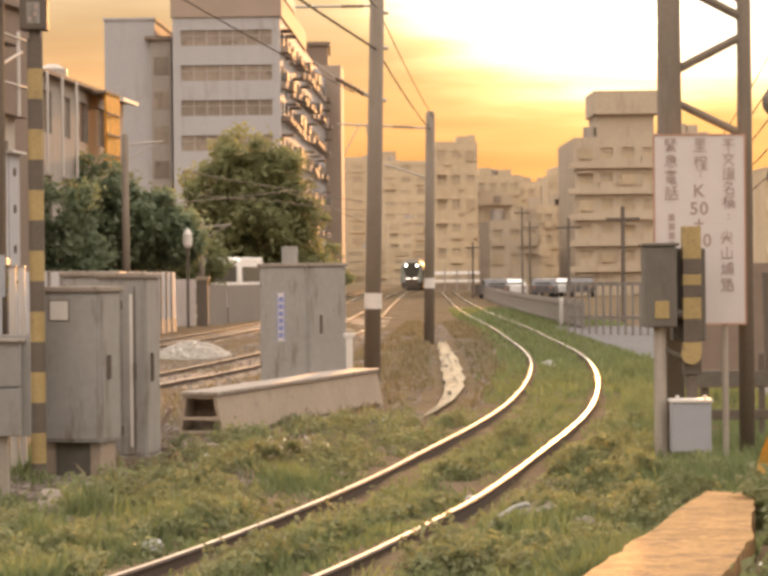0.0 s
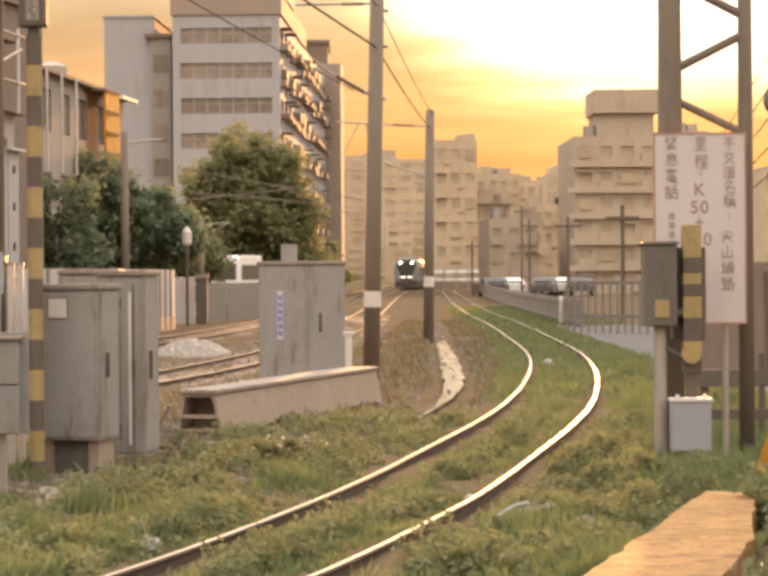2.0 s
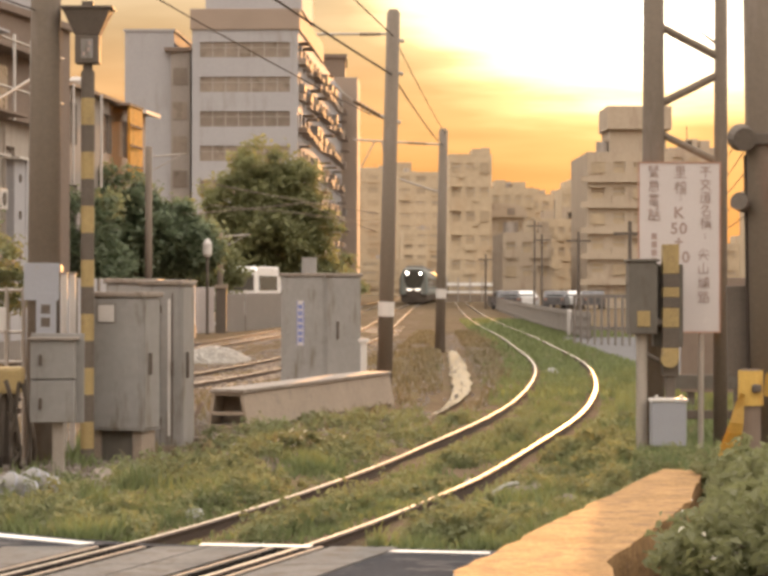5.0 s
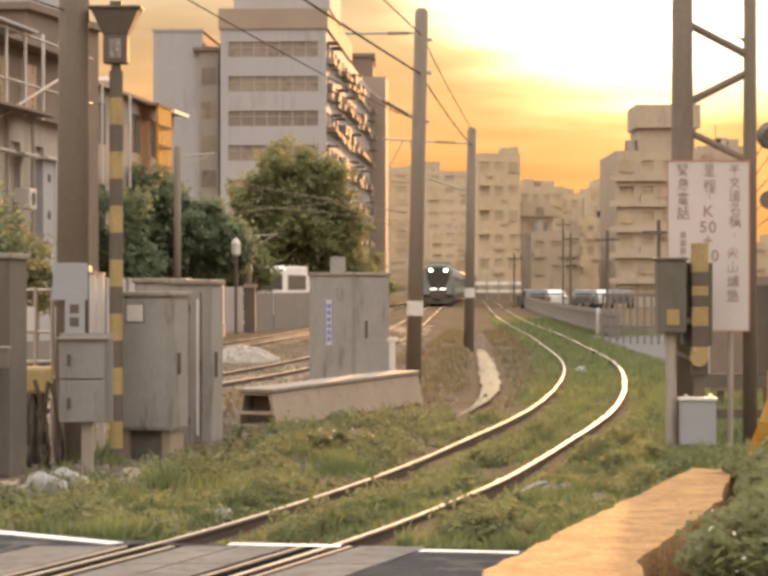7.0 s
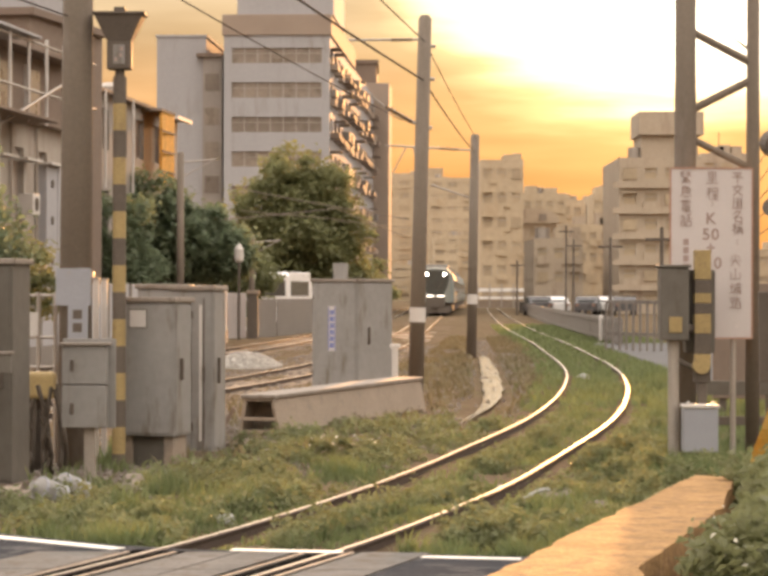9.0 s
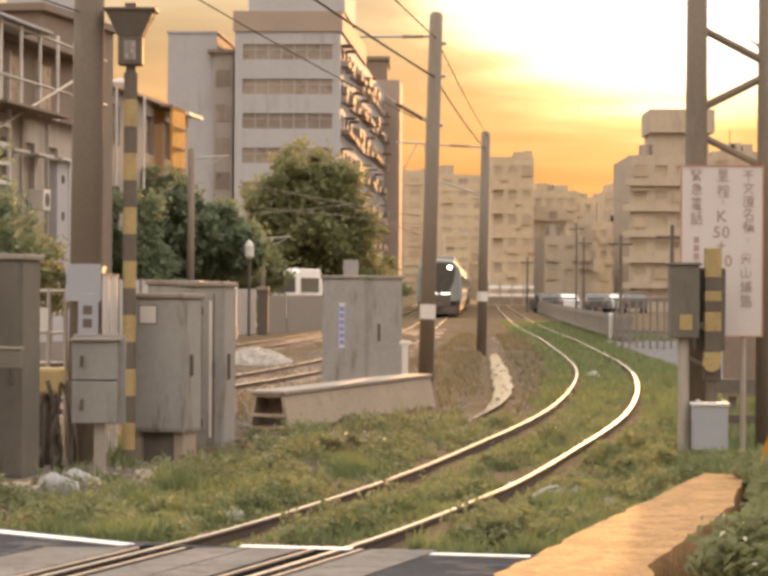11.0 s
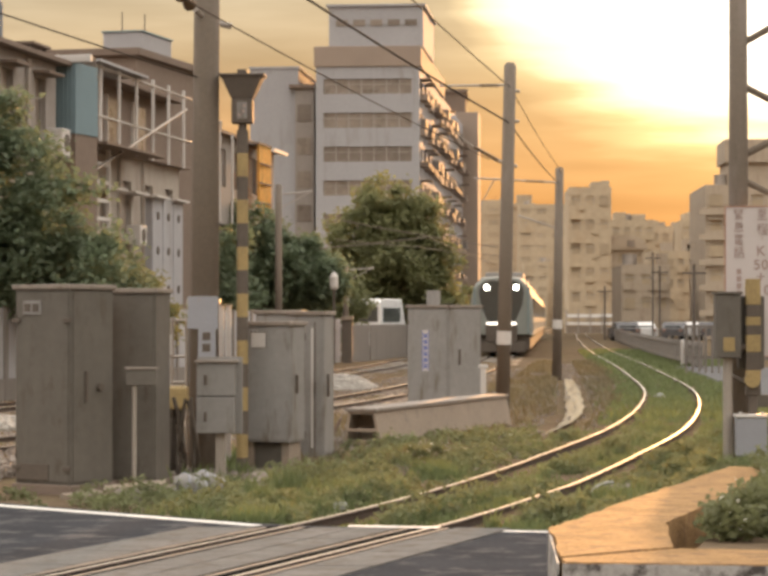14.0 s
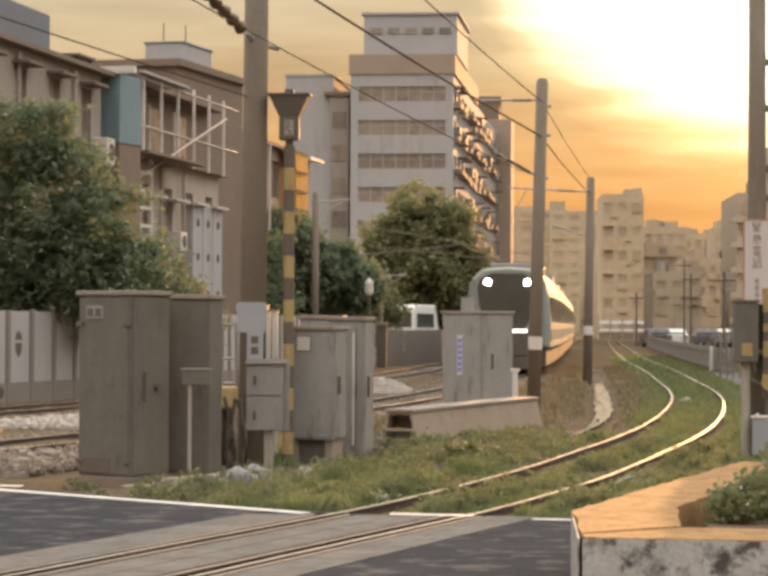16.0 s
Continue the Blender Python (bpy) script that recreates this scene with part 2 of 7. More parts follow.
M_FLAKED = mat("flaking_paint", (0.36, 0.345, 0.325), 0.8, var=0.2, scale=3, fine=30, bump=0.3, spot=(0.06, 0.05, 0.045), spot_at=0.53)
M_FRAME = mat("window_frame", (0.35, 0.33, 0.31), 0.5, metal=0.3, var=0.1, bump=0)
M_TEAL = mat("teal_sheet", (0.17, 0.235, 0.265), 0.75, spec=0.1, var=0.12, scale=1, bump=0.05)
M_WATER = mat("still_water", (0.05, 0.045, 0.035), 0.05, var=0.1, scale=1, fine=5, bump=1.0)
M_TRAINW = mat("train_white", (0.20, 0.215, 0.20), 0.65, var=0.1, scale=1, bump=0.02)
M_TRAINB = mat("train_blue_grey", (0.17, 0.215, 0.22), 0.35, var=0.1, scale=1, bump=0.02)
M_TRAING = mat("train_glass", (0.055, 0.062, 0.06), 0.12, var=0.15, bump=0)
M_OLDYEL = mat("faded_yellow", (0.29, 0.215, 0.095), 0.65, var=0.18, scale=5, bump=0.05, spot=(0.2, 0.14, 0.07), spot_at=0.62)
M_DRY = mat("dry_grass", (0.165, 0.14, 0.08), 0.8, var=0.35, scale=0.8, fine=5, bump=0, leaf=0.3)
M_GRAVEL = mat("pale_gravel", (0.42, 0.40, 0.37), 0.9, var=0.25, scale=6, fine=30, bump=0.4)
M_PLASTIC = mat("grey_plastic", (0.26, 0.27, 0.30), 0.5, var=0.08, scale=4, bump=0.03, spot=(0.27, 0.26, 0.26), spot_at=0.66)
M_LAMP = glow_mat("headlamp_glow", (1.0, 0.95, 0.82), 5.0)
M_BARGLOW = glow_mat("bar_glow", (1.0, 0.9, 0.78), 1.0)
M_CARW = mat("car_white", (0.7, 0.7, 0.7), 0.3, var=0.04, bump=0)
M_CARD = mat("car_dark", (0.12, 0.12, 0.13), 0.3, var=0.05, bump=0, per_object=0.4)
M_TYRE = mat("tyre", (0.02, 0.02, 0.02), 0.85, var=0.2, bump=0.1)
M_BAG = mat("litter_plastic", (0.23, 0.235, 0.22), 0.5, var=0.15, bump=0.2)
M_STONE = mat("rubble_stone", (0.21, 0.18, 0.155), 0.9, var=0.3, scale=6, bump=0.4, per_object=0.3)
M_RED = glow_mat("red_lamp_glow", (1.0, 0.06, 0.03), 1.2)
M_AMBER = mat("amber_screen", (0.70, 0.42, 0.10), 0.6, var=0.3, scale=2, fine=8, bump=0.1, leaf=0.6)
M_PATH = mat("grey_paving", (0.15, 0.148, 0.15), 0.95, spec=0.0, var=0.2, scale=1, fine=20, bump=0.3, spot=(0.11, 0.105, 0.10), spot_at=0.58)
M_SLATE = mat("slate_blue_sheet", (0.12, 0.14, 0.17), 0.7, var=0.15, scale=1, bump=0.08)
M_FENCE = mat("grey_fence", (0.175, 0.157, 0.142), 0.75, var=0.2, scale=1.5, bump=0.1)
M_FLOWER = mat("small_flowers", (0.75, 0.73, 0.66), 0.6, var=0.1, bump=0, leaf=0.3)

# ---- mesh helpers ----


def finish(bm, name, material, smooth=False):
    bmesh.ops.recalc_face_normals(bm, faces=bm.faces)
    me = bpy.data.meshes.new(name)
    bm.to_mesh(me)
    bm.free()
    if smooth:
        for p in me.polygons:
            p.use_smooth = True
    for m in material if isinstance(material, (list, tuple)) else [material]:
        me.materials.append(m)
    return me


def part(name, bm, material, parent=None, label="", smooth=False, m=None):
    ob = new(name, finish(bm, name, material, smooth))
    if parent:
        ob.parent = parent
    if m is not None:
        ob.matrix_basis = m
    if label:
        tagged(ob, label)
    return ob


def thing(name, m, label, category, group="", kind=""):
    ob = new(name)
    ob.empty_display_size = 0.2
    ob.matrix_basis = m
    return tagged(ob, label, category, group, kind)


def box(bm, x0, x1, y0, y1, z0, z1, bevel=0.0, m=None):
    v = [bm.verts.new((x, y, z)) for z in (z0, z1) for x, y in ((x0, y0), (x1, y0), (x1, y1), (x0, y1))]
    f = [bm.faces.new([v[i] for i in q]) for q in ((3, 2, 1, 0), (4, 5, 6, 7), (0, 1, 5, 4), (1, 2, 6, 5), (2, 3, 7, 6), (3, 0, 4, 7))]
    if bevel:
        es = list({e for q in f for e in q.edges})
        r = bmesh.ops.bevel(bm, geom=es, offset=bevel, segments=2, affect="EDGES", profile=0.6)
        v = list({w for q in r["faces"] for w in q.verts} | {w for w in v if w.is_valid})
    if m is not None:
        bmesh.ops.transform(bm, matrix=m, verts=[w for w in v if w.is_valid])
    return bm


def one_box(*a, **k):
    return box(bmesh.new(), *a, **k)


def tube(bm, p0, p1, r0, r1=None, seg=12, cap=True):
    p0, p1 = Vector(p0), Vector(p1)
    r1 = r0 if r1 is None else r1
    q = (p1 - p0).to_track_quat("Z", "Y")
    rings = []
    for p, r in ((p0, r0), (p1, r1)):
        rings.append([bm.verts.new(p + q @ Vector((r * math.cos(2 * math.pi * k / seg), r * math.sin(2 * math.pi * k / seg), 0))) for k in range(seg)])
    for k in range(seg):
        bm.faces.new((rings[0][k], rings[0][(k + 1) % seg], rings[1][(k + 1) % seg], rings[1][k]))
    if cap:
        bm.faces.new(rings[0][::-1])
        bm.faces.new(rings[1])
    return bm


def one_tube(*a, **k):
    return tube(bmesh.new(), *a, **k)


def prism(bm, pts, z0, z1, bevel=0.0):
    lo, hi = [bm.verts.new((x, y, z0)) for x, y in pts], [bm.verts.new((x, y, z1)) for x, y in pts]
    f = [bm.faces.new(lo[::-1]), bm.faces.new(hi)]
    for k in range(len(pts)):
        j = (k + 1) % len(pts)
        f.append(bm.faces.new((lo[k], lo[j], hi[j], hi[k])))
    if bevel:
        bmesh.ops.bevel(bm, geom=list({e for q in f for e in q.edges}), offset=bevel, segments=2, affect="EDGES")
    return bm


def lathe(bm, profile, seg=16, centre=(0, 0)):
    rings = [[bm.verts.new((centre[0] + r * math.cos(2 * math.pi * k / seg), centre[1] + r * math.sin(2 * math.pi * k / seg), z)) for k in range(seg)] for r, z in profile]
    for a, b in zip(rings, rings[1:]):
        for k in range(seg):
            bm.faces.new((a[k], a[(k + 1) % seg], b[(k + 1) % seg], b[k]))
    bm.faces.new(rings[0][::-1])
    bm.faces.new(rings[-1])
    return bm


def smooth_curve(pts):
    """A function through the points (y, x), rising in y, by cubic pieces; straight beyond the ends."""
    ys, xs = [p[0] for p in pts], [p[1] for p in pts]
    sl = [(xs[k + 1] - xs[k]) / (ys[k + 1] - ys[k]) for k in range(len(ys) - 1)]
    tg = [sl[0]] + [(sl[k] * (ys[k + 2] - ys[k + 1]) + sl[k + 1] * (ys[k + 1] - ys[k])) / (ys[k + 2] - ys[k]) for k in range(len(sl) - 1)] + [sl[-1]]

    def f(y):
        if y <= ys[0]:
            return xs[0] + tg[0] * (y - ys[0])
        if y >= ys[-1]:
            return xs[-1] + tg[-1] * (y - ys[-1])
        k = max(i for i in range(len(ys)) if ys[i] <= y)
        k = min(k, len(ys) - 2)
        h = ys[k + 1] - ys[k]
        u = (y - ys[k]) / h
        return (xs[k] * (1 + 2 * u) * (1 - u) ** 2 + tg[k] * h * u * (1 - u) ** 2 + xs[k + 1] * u * u * (3 - 2 * u) + tg[k + 1] * h * u * u * (u - 1))
    return f


def ragged(pts, step, amp, seed):
    """The outline with more points along it, each nudged a little, like a worn edge."""
    rng = random.Random(seed)
    out = []
    for (xa, ya), (xb, yb) in zip(pts, pts[1:] + pts[:1]):
        n = max(1, int(math.hypot(xb - xa, yb - ya) / step))
        for k in range(n):
            u = k / n
            out.append((xa + (xb - xa) * u + rng.uniform(-amp, amp), ya + (yb - ya) * u + rng.uniform(-amp, amp)))
    return out


# ---- ground, road and tracks ----
GROUND = -0.075
GAUGE = 1.067
track_a = smooth_curve([(2, -5.3), (9, -3.1), (14.5, -1.34), (16.0, -0.86), (20.2, 0.22), (26.7, 1.46), (33, 2.5), (39, 3.25), (48, 4.1), (73, 5.2), (112, 6.15), (227, 10.0), (400, 17)])
track_b = smooth_curve([(5, -14.5), (15, -10.4), (26.7, -6.95), (35, -4.95), (44.2, -3.05), (54.9, -1.6), (75, -0.15), (109, 1.2), (126, 1.75), (198, 4.15), (270, 6.95), (330, 10.0), (600, 24)])
track_c = smooth_curve([(5, -20.5), (20, -15.2), (39, -10.0), (50, -7.6), (68, -4.75), (96, -2.6), (150, -0.6), (240, 1.8), (400, 7.0), (600, 13)])


ditch_line = smooth_curve([(33, 0.95), (34.4, 1.13), (36, 1.33), (38, 1.53), (42.8, 1.86), (48, 2.06), (53, 2.24), (60, 2.46), (69, 2.72)])
ditch_half = smooth_curve([(33, 0.02), (36, 0.05), (38, 0.09), (42.8, 0.16), (53, 0.19), (60, 0.17), (69, 0.12)])
path_off = smooth_curve([(30, 3.4), (36, 3.1), (42, 2.5), (50, 1.95), (60, 1.75), (70, 1.65), (84, 1.6)])


def ground_z(x, y):
    if y < 15 or y > 160 or abs(x) > 30:
        return GROUND
    if 33 < y < 69 and abs(x - ditch_line(y)) < 0.7:
        return GROUND - 0.09 * (1 - abs(x - ditch_line(y)) / 0.7)
    fade = min(1, (y - 15) / 3)
    return GROUND + fade * (0.05 * noise.noise((x * 0.5, y * 0.3, 0)) + 0.025 * noise.noise((x * 2, y * 1.2, 5)))


def build_ground():
    xs = [-2500, -800, -300, -120, -60] + [-30 + 1.0 * k for k in range(16)] + [-14 + 0.4 * k for k in range(60)] + [10 + 1.0 * k for k in range(20)] + [45, 90, 200, 600, 2500]
    ys = [-300, -60, 0, 10] + [15 + 0.5 * k for k in range(70)] + [50 + 2 * k for k in range(56)] + [180, 250, 400, 800, 1600, 4500]
    bm = bmesh.new()
    grid = [[bm.verts.new((x, y, ground_z(x, y))) for x in xs] for y in ys]
    for r0, r1 in zip(grid, grid[1:]):
        for k in range(len(xs) - 1):
            bm.faces.new((r0[k], r0[k + 1], r1[k + 1], r1[k]))
    tagged(part("ground", bm, M_DIRT, smooth=True), "brown earth and weeds round the railway tracks", "ground", kind="structure")


ROAD = [(-60, 30), (-6.0, 19.75), (-4.6, 18.65), (-1.9, 16.35), (-1.3, 16.0), (0.9, 15.62), (2.6, 15.2), (2.6, 9.6), (60, 9.6), (60, -40), (-60, -40)]


def strip_line(bm, pts, width, z0, z1):
    for (xa, ya), (xb, yb) in zip(pts, pts[1:]):
        d = Vector((xb - xa, yb - ya, 0)).normalized()
        s = Vector((-d.y, d.x, 0)) * width / 2
        q = [Vector((xa, ya, 0)) + s, Vector((xa, ya, 0)) - s, Vector((xb, yb, 0)) - s, Vector((xb, yb, 0)) + s]
        prism(bm, [(v.x, v.y) for v in q], z0, z1)
    return bm


def build_road():
    road = part("road", prism(bmesh.new(), ROAD, -0.25, 0.0), M_ASPHALT)
    tagged(road, "dark grey asphalt road over the level crossing", "road", kind="structure")
    part("edge_line", strip_line(bmesh.new(), [(-9, 22.0), (-4.78, 18.48), (-1.98, 16.2), (-1.75, 16.0)], 0.13, 0.0, 0.005), M_LINE, road, "worn white edge line")
    part("edge_line", strip_line(bmesh.new(), [(-1.0, 15.85), (-0.28, 15.72)], 0.12, 0.012, 0.017), M_LINE, road, "worn white edge line")
    part("edge_line", strip_line(bmesh.new(), [(0.05, 15.60), (0.85, 15.45)], 0.10, 0.0, 0.005), M_LINE, road, "worn white edge line")
    part("edge_line", strip_line(bmesh.new(), [(-14, 20.6), (-5.6, 19.4), (-4.9, 19.2)], 0.13, 0.0, 0.005), M_LINE, road, "worn white edge line")
    # dark grooves along the rails
    for side in (-1, 1):
        pts = [(track_a(y) + side * (GAUGE / 2 + 0.01), y) for y in (-6, -3, 0, 3, 5, 7, 9, 11, 13, 14.5, 15.9)]
        part("groove", strip_line(bmesh.new(), pts, 0.42, 0.0, 0.003), M_GROOVE, road, "dark flangeway groove")
        for off, wd in ((-0.125, 0.03), (0.17, 0.03)):
            pts = [(track_a(y) + side * (GAUGE / 2 + off) * 1.03, y) for y in (-6, -3, 0, 3, 5, 7, 9, 11, 13, 14.5, 15.75)]
            part("guard_rail", strip_line(bmesh.new(), pts, wd, 0.0, 0.013), M_SLEEPER, road, "worn steel edge beside the rail")
    # concrete panels between and beside the rails
    y = 15.75
    while y > -6:
        for off0, off1 in ((-1.28, -0.75), (-0.34, 0.0), (0.0, 0.34), (0.75, 1.2)):
            ya, yb = y - 0.98, y
            pts = []
            for yy, o in ((ya, off0 + 0.01), (ya, off1 - 0.01), (yb, off1 - 0.01), (yb, off0 + 0.01)):
                pts.append((track_a(yy) + o * 1.03, yy))
            part("panel", prism(bmesh.new(), pts, -0.1, 0.011), M_SLAB, road)
        y -= 1.0


RAIL_PROFILE = [(-0.018, 0.0), (-0.029, -0.012), (-0.010, -0.045), (-0.010, -0.11), (-0.055, -0.135), (0.055, -0.135), (0.010, -0.11), (0.010, -0.045), (0.029, -0.012), (0.018, 0.0)]


def rail_mesh(track, side, y0, y1):
    bm = bmesh.new()
    ys, y = [], y0
    while y < y1:
        ys.append(y)
        y += 0.5 if y < 60 else (2 if y < 150 else 8)
    prev = None
    for y in ys:
        d = (track(y + 0.1) - track(y - 0.1)) / 0.2
        nrm = Vector((1, -d, 0)).normalized()
        wob = 0.006 * noise.noise((y * 0.35, side * 9.0, 3)) if y < 60 else 0
        c = Vector((track(y), y, 0.012 + wob)) + nrm * (side * (GAUGE / 2 + 0.033))
        ring = [bm.verts.new(c + nrm * px + Vector((0, 0, pz))) for px, pz in RAIL_PROFILE]
        if prev:
            for k in range(len(ring)):
                j = (k + 1) % len(ring)
                f = bm.faces.new((prev[k], prev[j], ring[j], ring[k]))
                f.material_index = 0 if k == 9 else 1
        prev = ring
    return bm


def build_track(name, track, y0, y1, label, sleepers):
    t = thing(name, pose(0, 0, 0), label, "railway track", kind="structure")
    for side in (-1, 1):
        part("rail", rail_mesh(track, side, y0, y1), [M_RAIL, M_RUST], t)
    if sleepers:
        bm = bmesh.new()
        y = sleepers[0]
        while y < sleepers[1]:
            d = math.atan((track(y + 0.1) - track(y - 0.1)) / 0.2)
            box(bm, -1.0, 1.0, -0.11, 0.11, -0.2, -0.07, m=pose(track(y), y, 0, 0, 0, -math.degrees(d)))
            y += 0.65
        part("sleepers", bm, M_SLEEPER, t)
        tagged(t.children[-1], kind="stuff")
    return t


def build_bed(name, track, y0, y1, half, label):
    bm = bmesh.new()
    prev = None
    y = y0
    while y < y1:
        row = []
        for o, z in ((-half - 0.7, -0.14), (-half, -0.085), (half, -0.085), (half + 0.7, -0.14)):
            row.append(bm.verts.new((track(y) + o, y, z + 0.02 * noise.noise((o * 3, y * 2, 1)))))
        if prev:
            for k in range(3):
                bm.faces.new((prev[k], prev[k + 1], row[k + 1], row[k]))
        prev = row
        y += 0.5 if y < 80 else 4
    tagged(part(name, bm, M_BALLAST), label, "ballast", kind="structure")


def stones(name, label, n, place, size, material, seed):
    """Loose stones as one object: each a lopsided block."""
    rng = random.Random(seed)
    verts, faces = [], []
    for _ in range(n):
        x, y, z = place(rng)
        s = size * rng.uniform(0.5, 1.5)
        b = len(verts)
        for k in range(8):
            verts.append((x + s * (1 if k & 1 else -1) * rng.uniform(0.3, 0.6), y + s * (1 if k & 2 else -1) * rng.uniform(0.3, 0.6), z + s * (0.7 if k & 4 else -0.4) * rng.uniform(0.6, 1)))
        for q in ((0, 2, 3, 1), (4, 5, 7, 6), (0, 1, 5, 4), (1, 3, 7, 5), (3, 2, 6, 7), (2, 0, 4, 6)):
            faces.append([b + k for k in q])
    me = bpy.data.meshes.new(name)
    me.from_pydata(verts, [], faces)
    me.materials.append(material)
    return tagged(new(name, me), label, "gravel", kind="stuff")


def blades(name, label, spots, material, category="grass", width=0.008):
    """Grass: spots of (x, y, z, height, lean x, lean y); each blade two tapering pieces."""
    rng = random.Random(len(spots))
    verts, faces = [], []
    for x, y, z, h, lx, ly in spots:
        a = rng.uniform(0, math.pi)
        wx, wy = math.cos(a) * width * rng.uniform(0.7, 1.6), math.sin(a) * width
        b = len(verts)
        verts += [(x - wx, y - wy, z), (x + wx, y + wy, z), (x - wx * 0.8 + lx * 0.4, y - wy * 0.8 + ly * 0.4, z + h * 0.6), (x + wx * 0.8 + lx * 0.4, y + wy * 0.8 + ly * 0.4, z + h * 0.6), (x + lx, y + ly, z + h)]
        faces += [(b, b + 1, b + 3, b + 2), (b + 2, b + 3, b + 4)]
    me = bpy.data.meshes.new(name)
    me.from_pydata(verts, [], faces)
    me.materials.append(material)
    return tagged(new(name, me), label, category, kind="stuff")


def in_road(x, y):
    inside = False
    for (xa, ya), (xb, yb) in zip(ROAD, ROAD[1:] + ROAD[:1]):
        if (ya > y) != (yb > y) and x < (xb - xa) * (y - ya) / (yb - ya) + xa:
            inside = not inside
    return inside


def build_grass():
    rng = random.Random(4)
    spots = []
    # the verge in front of the cabinets, between the rails and to the planter
    while len(spots) < 60000:
        y = 15.4 + 42 * rng.random() ** 2.0
        x = track_a(y) + rng.uniform(-4.6, 4.4)
        if in_road(x, y) or (1.2 < x and y < 16.9 and x > 0.35 + (y - 10.6) * 0.3):
            continue
        o = x - track_a(y)
        if min(abs(o - 0.567), abs(o + 0.567)) < (0.15 if rng.random() < 0.9 else 0.06):
            continue
        if 30 < y < 84 and o > path_off(y) - 0.1:
            continue
        if 32 < y < 70 and abs(x - ditch_line(y)) < 0.35:
            continue
        if x < track_b(y) + 1.6 and y > 30:
            continue
        patch = noise.noise((x * 0.9, y * 0.5, 2)) + 0.5 * noise.noise((x * 3, y * 2, 7))
        left = -2.4 < o < -0.9
        want = 0.20 + 1.25 * patch + (0.25 if left and y < 22 else 0) + (0.35 if o > 0.9 else 0) - (0.55 if o < -1.2 and y > 27 else 0)
        if o < -1.7 and y > 18.6:
            want -= 0.45
        if abs(x + 2.6 - (20.2 - y) * 0.13) < 0.35 and 18.6 < y < 20.5:
            want -= 0.6
        if abs(o) < 0.5:
            want += 0.35
        if x < -2.9 and y < 22:
            want -= 0.65
        if rng.random() > want:
            continue
        tall = 0.05 + 0.14 * max(0, patch + 0.2) + (0.07 if -3.2 < o < -0.8 and y < 21 else 0)
        if o > 1.0:
            tall += 0.03 + 0.06 * rng.random()
        if abs(o) < 0.5:
            tall = 0.05 + 0.08 * rng.random()
        if min(abs(o - 0.567), abs(o + 0.567)) < 0.42:
            tall = min(tall, 0.055)
        h = tall * rng.uniform(0.5, 1.4)
        spots.append((x, y, ground_z(x, y) - 0.01, h, rng.gauss(0, 0.3) * h, rng.gauss(0, 0.3) * h))
    blades("grass", "long green grass and weeds beside the rails", spots, M_GRASS)
    # dry tufts on the bare earth between the tracks
    dry = []
    while len(dry) < 9000:
        y = rng.uniform(24, 95)
        lo, hi = track_b(y) + 1.6, track_a(y) - 1.0
        x = rng.uniform(lo, hi)
        if abs(x - ditch_line(y)) < 0.35 or noise.noise((x * 1.3, y * 0.6, 9)) < rng.uniform(-0.3, 0.3):
            continue
        h = rng.uniform(0.05, 0.2)
        dry.append((x, y, ground_z(x, y) - 0.01, h, rng.gauss(0, 0.4) * h, rng.gauss(0, 0.4) * h))
    blades("dry_grass", "dry brown tufts on bare earth", dry, M_DRY, width=0.014)
    far = []
    while len(far) < 16000:
        y = rng.uniform(38, 130)
        x = track_a(y) + rng.uniform(-1.15, 4.2)
        o = x - track_a(y)
        if min(abs(o - 0.567), abs(o + 0.567)) < 0.1:
            continue
        if 30 < y < 84 and o > path_off(y) - 0.1:
            continue
        h = rng.uniform(0.06, 0.2)
        far.append((x, y, ground_z(x, y) - 0.01, h, rng.gauss(0, 0.3) * h, rng.gauss(0, 0.3) * h))
    blades("far_grass", "sunlit green grass along the curved siding", far, M_GRASS, width=0.022)


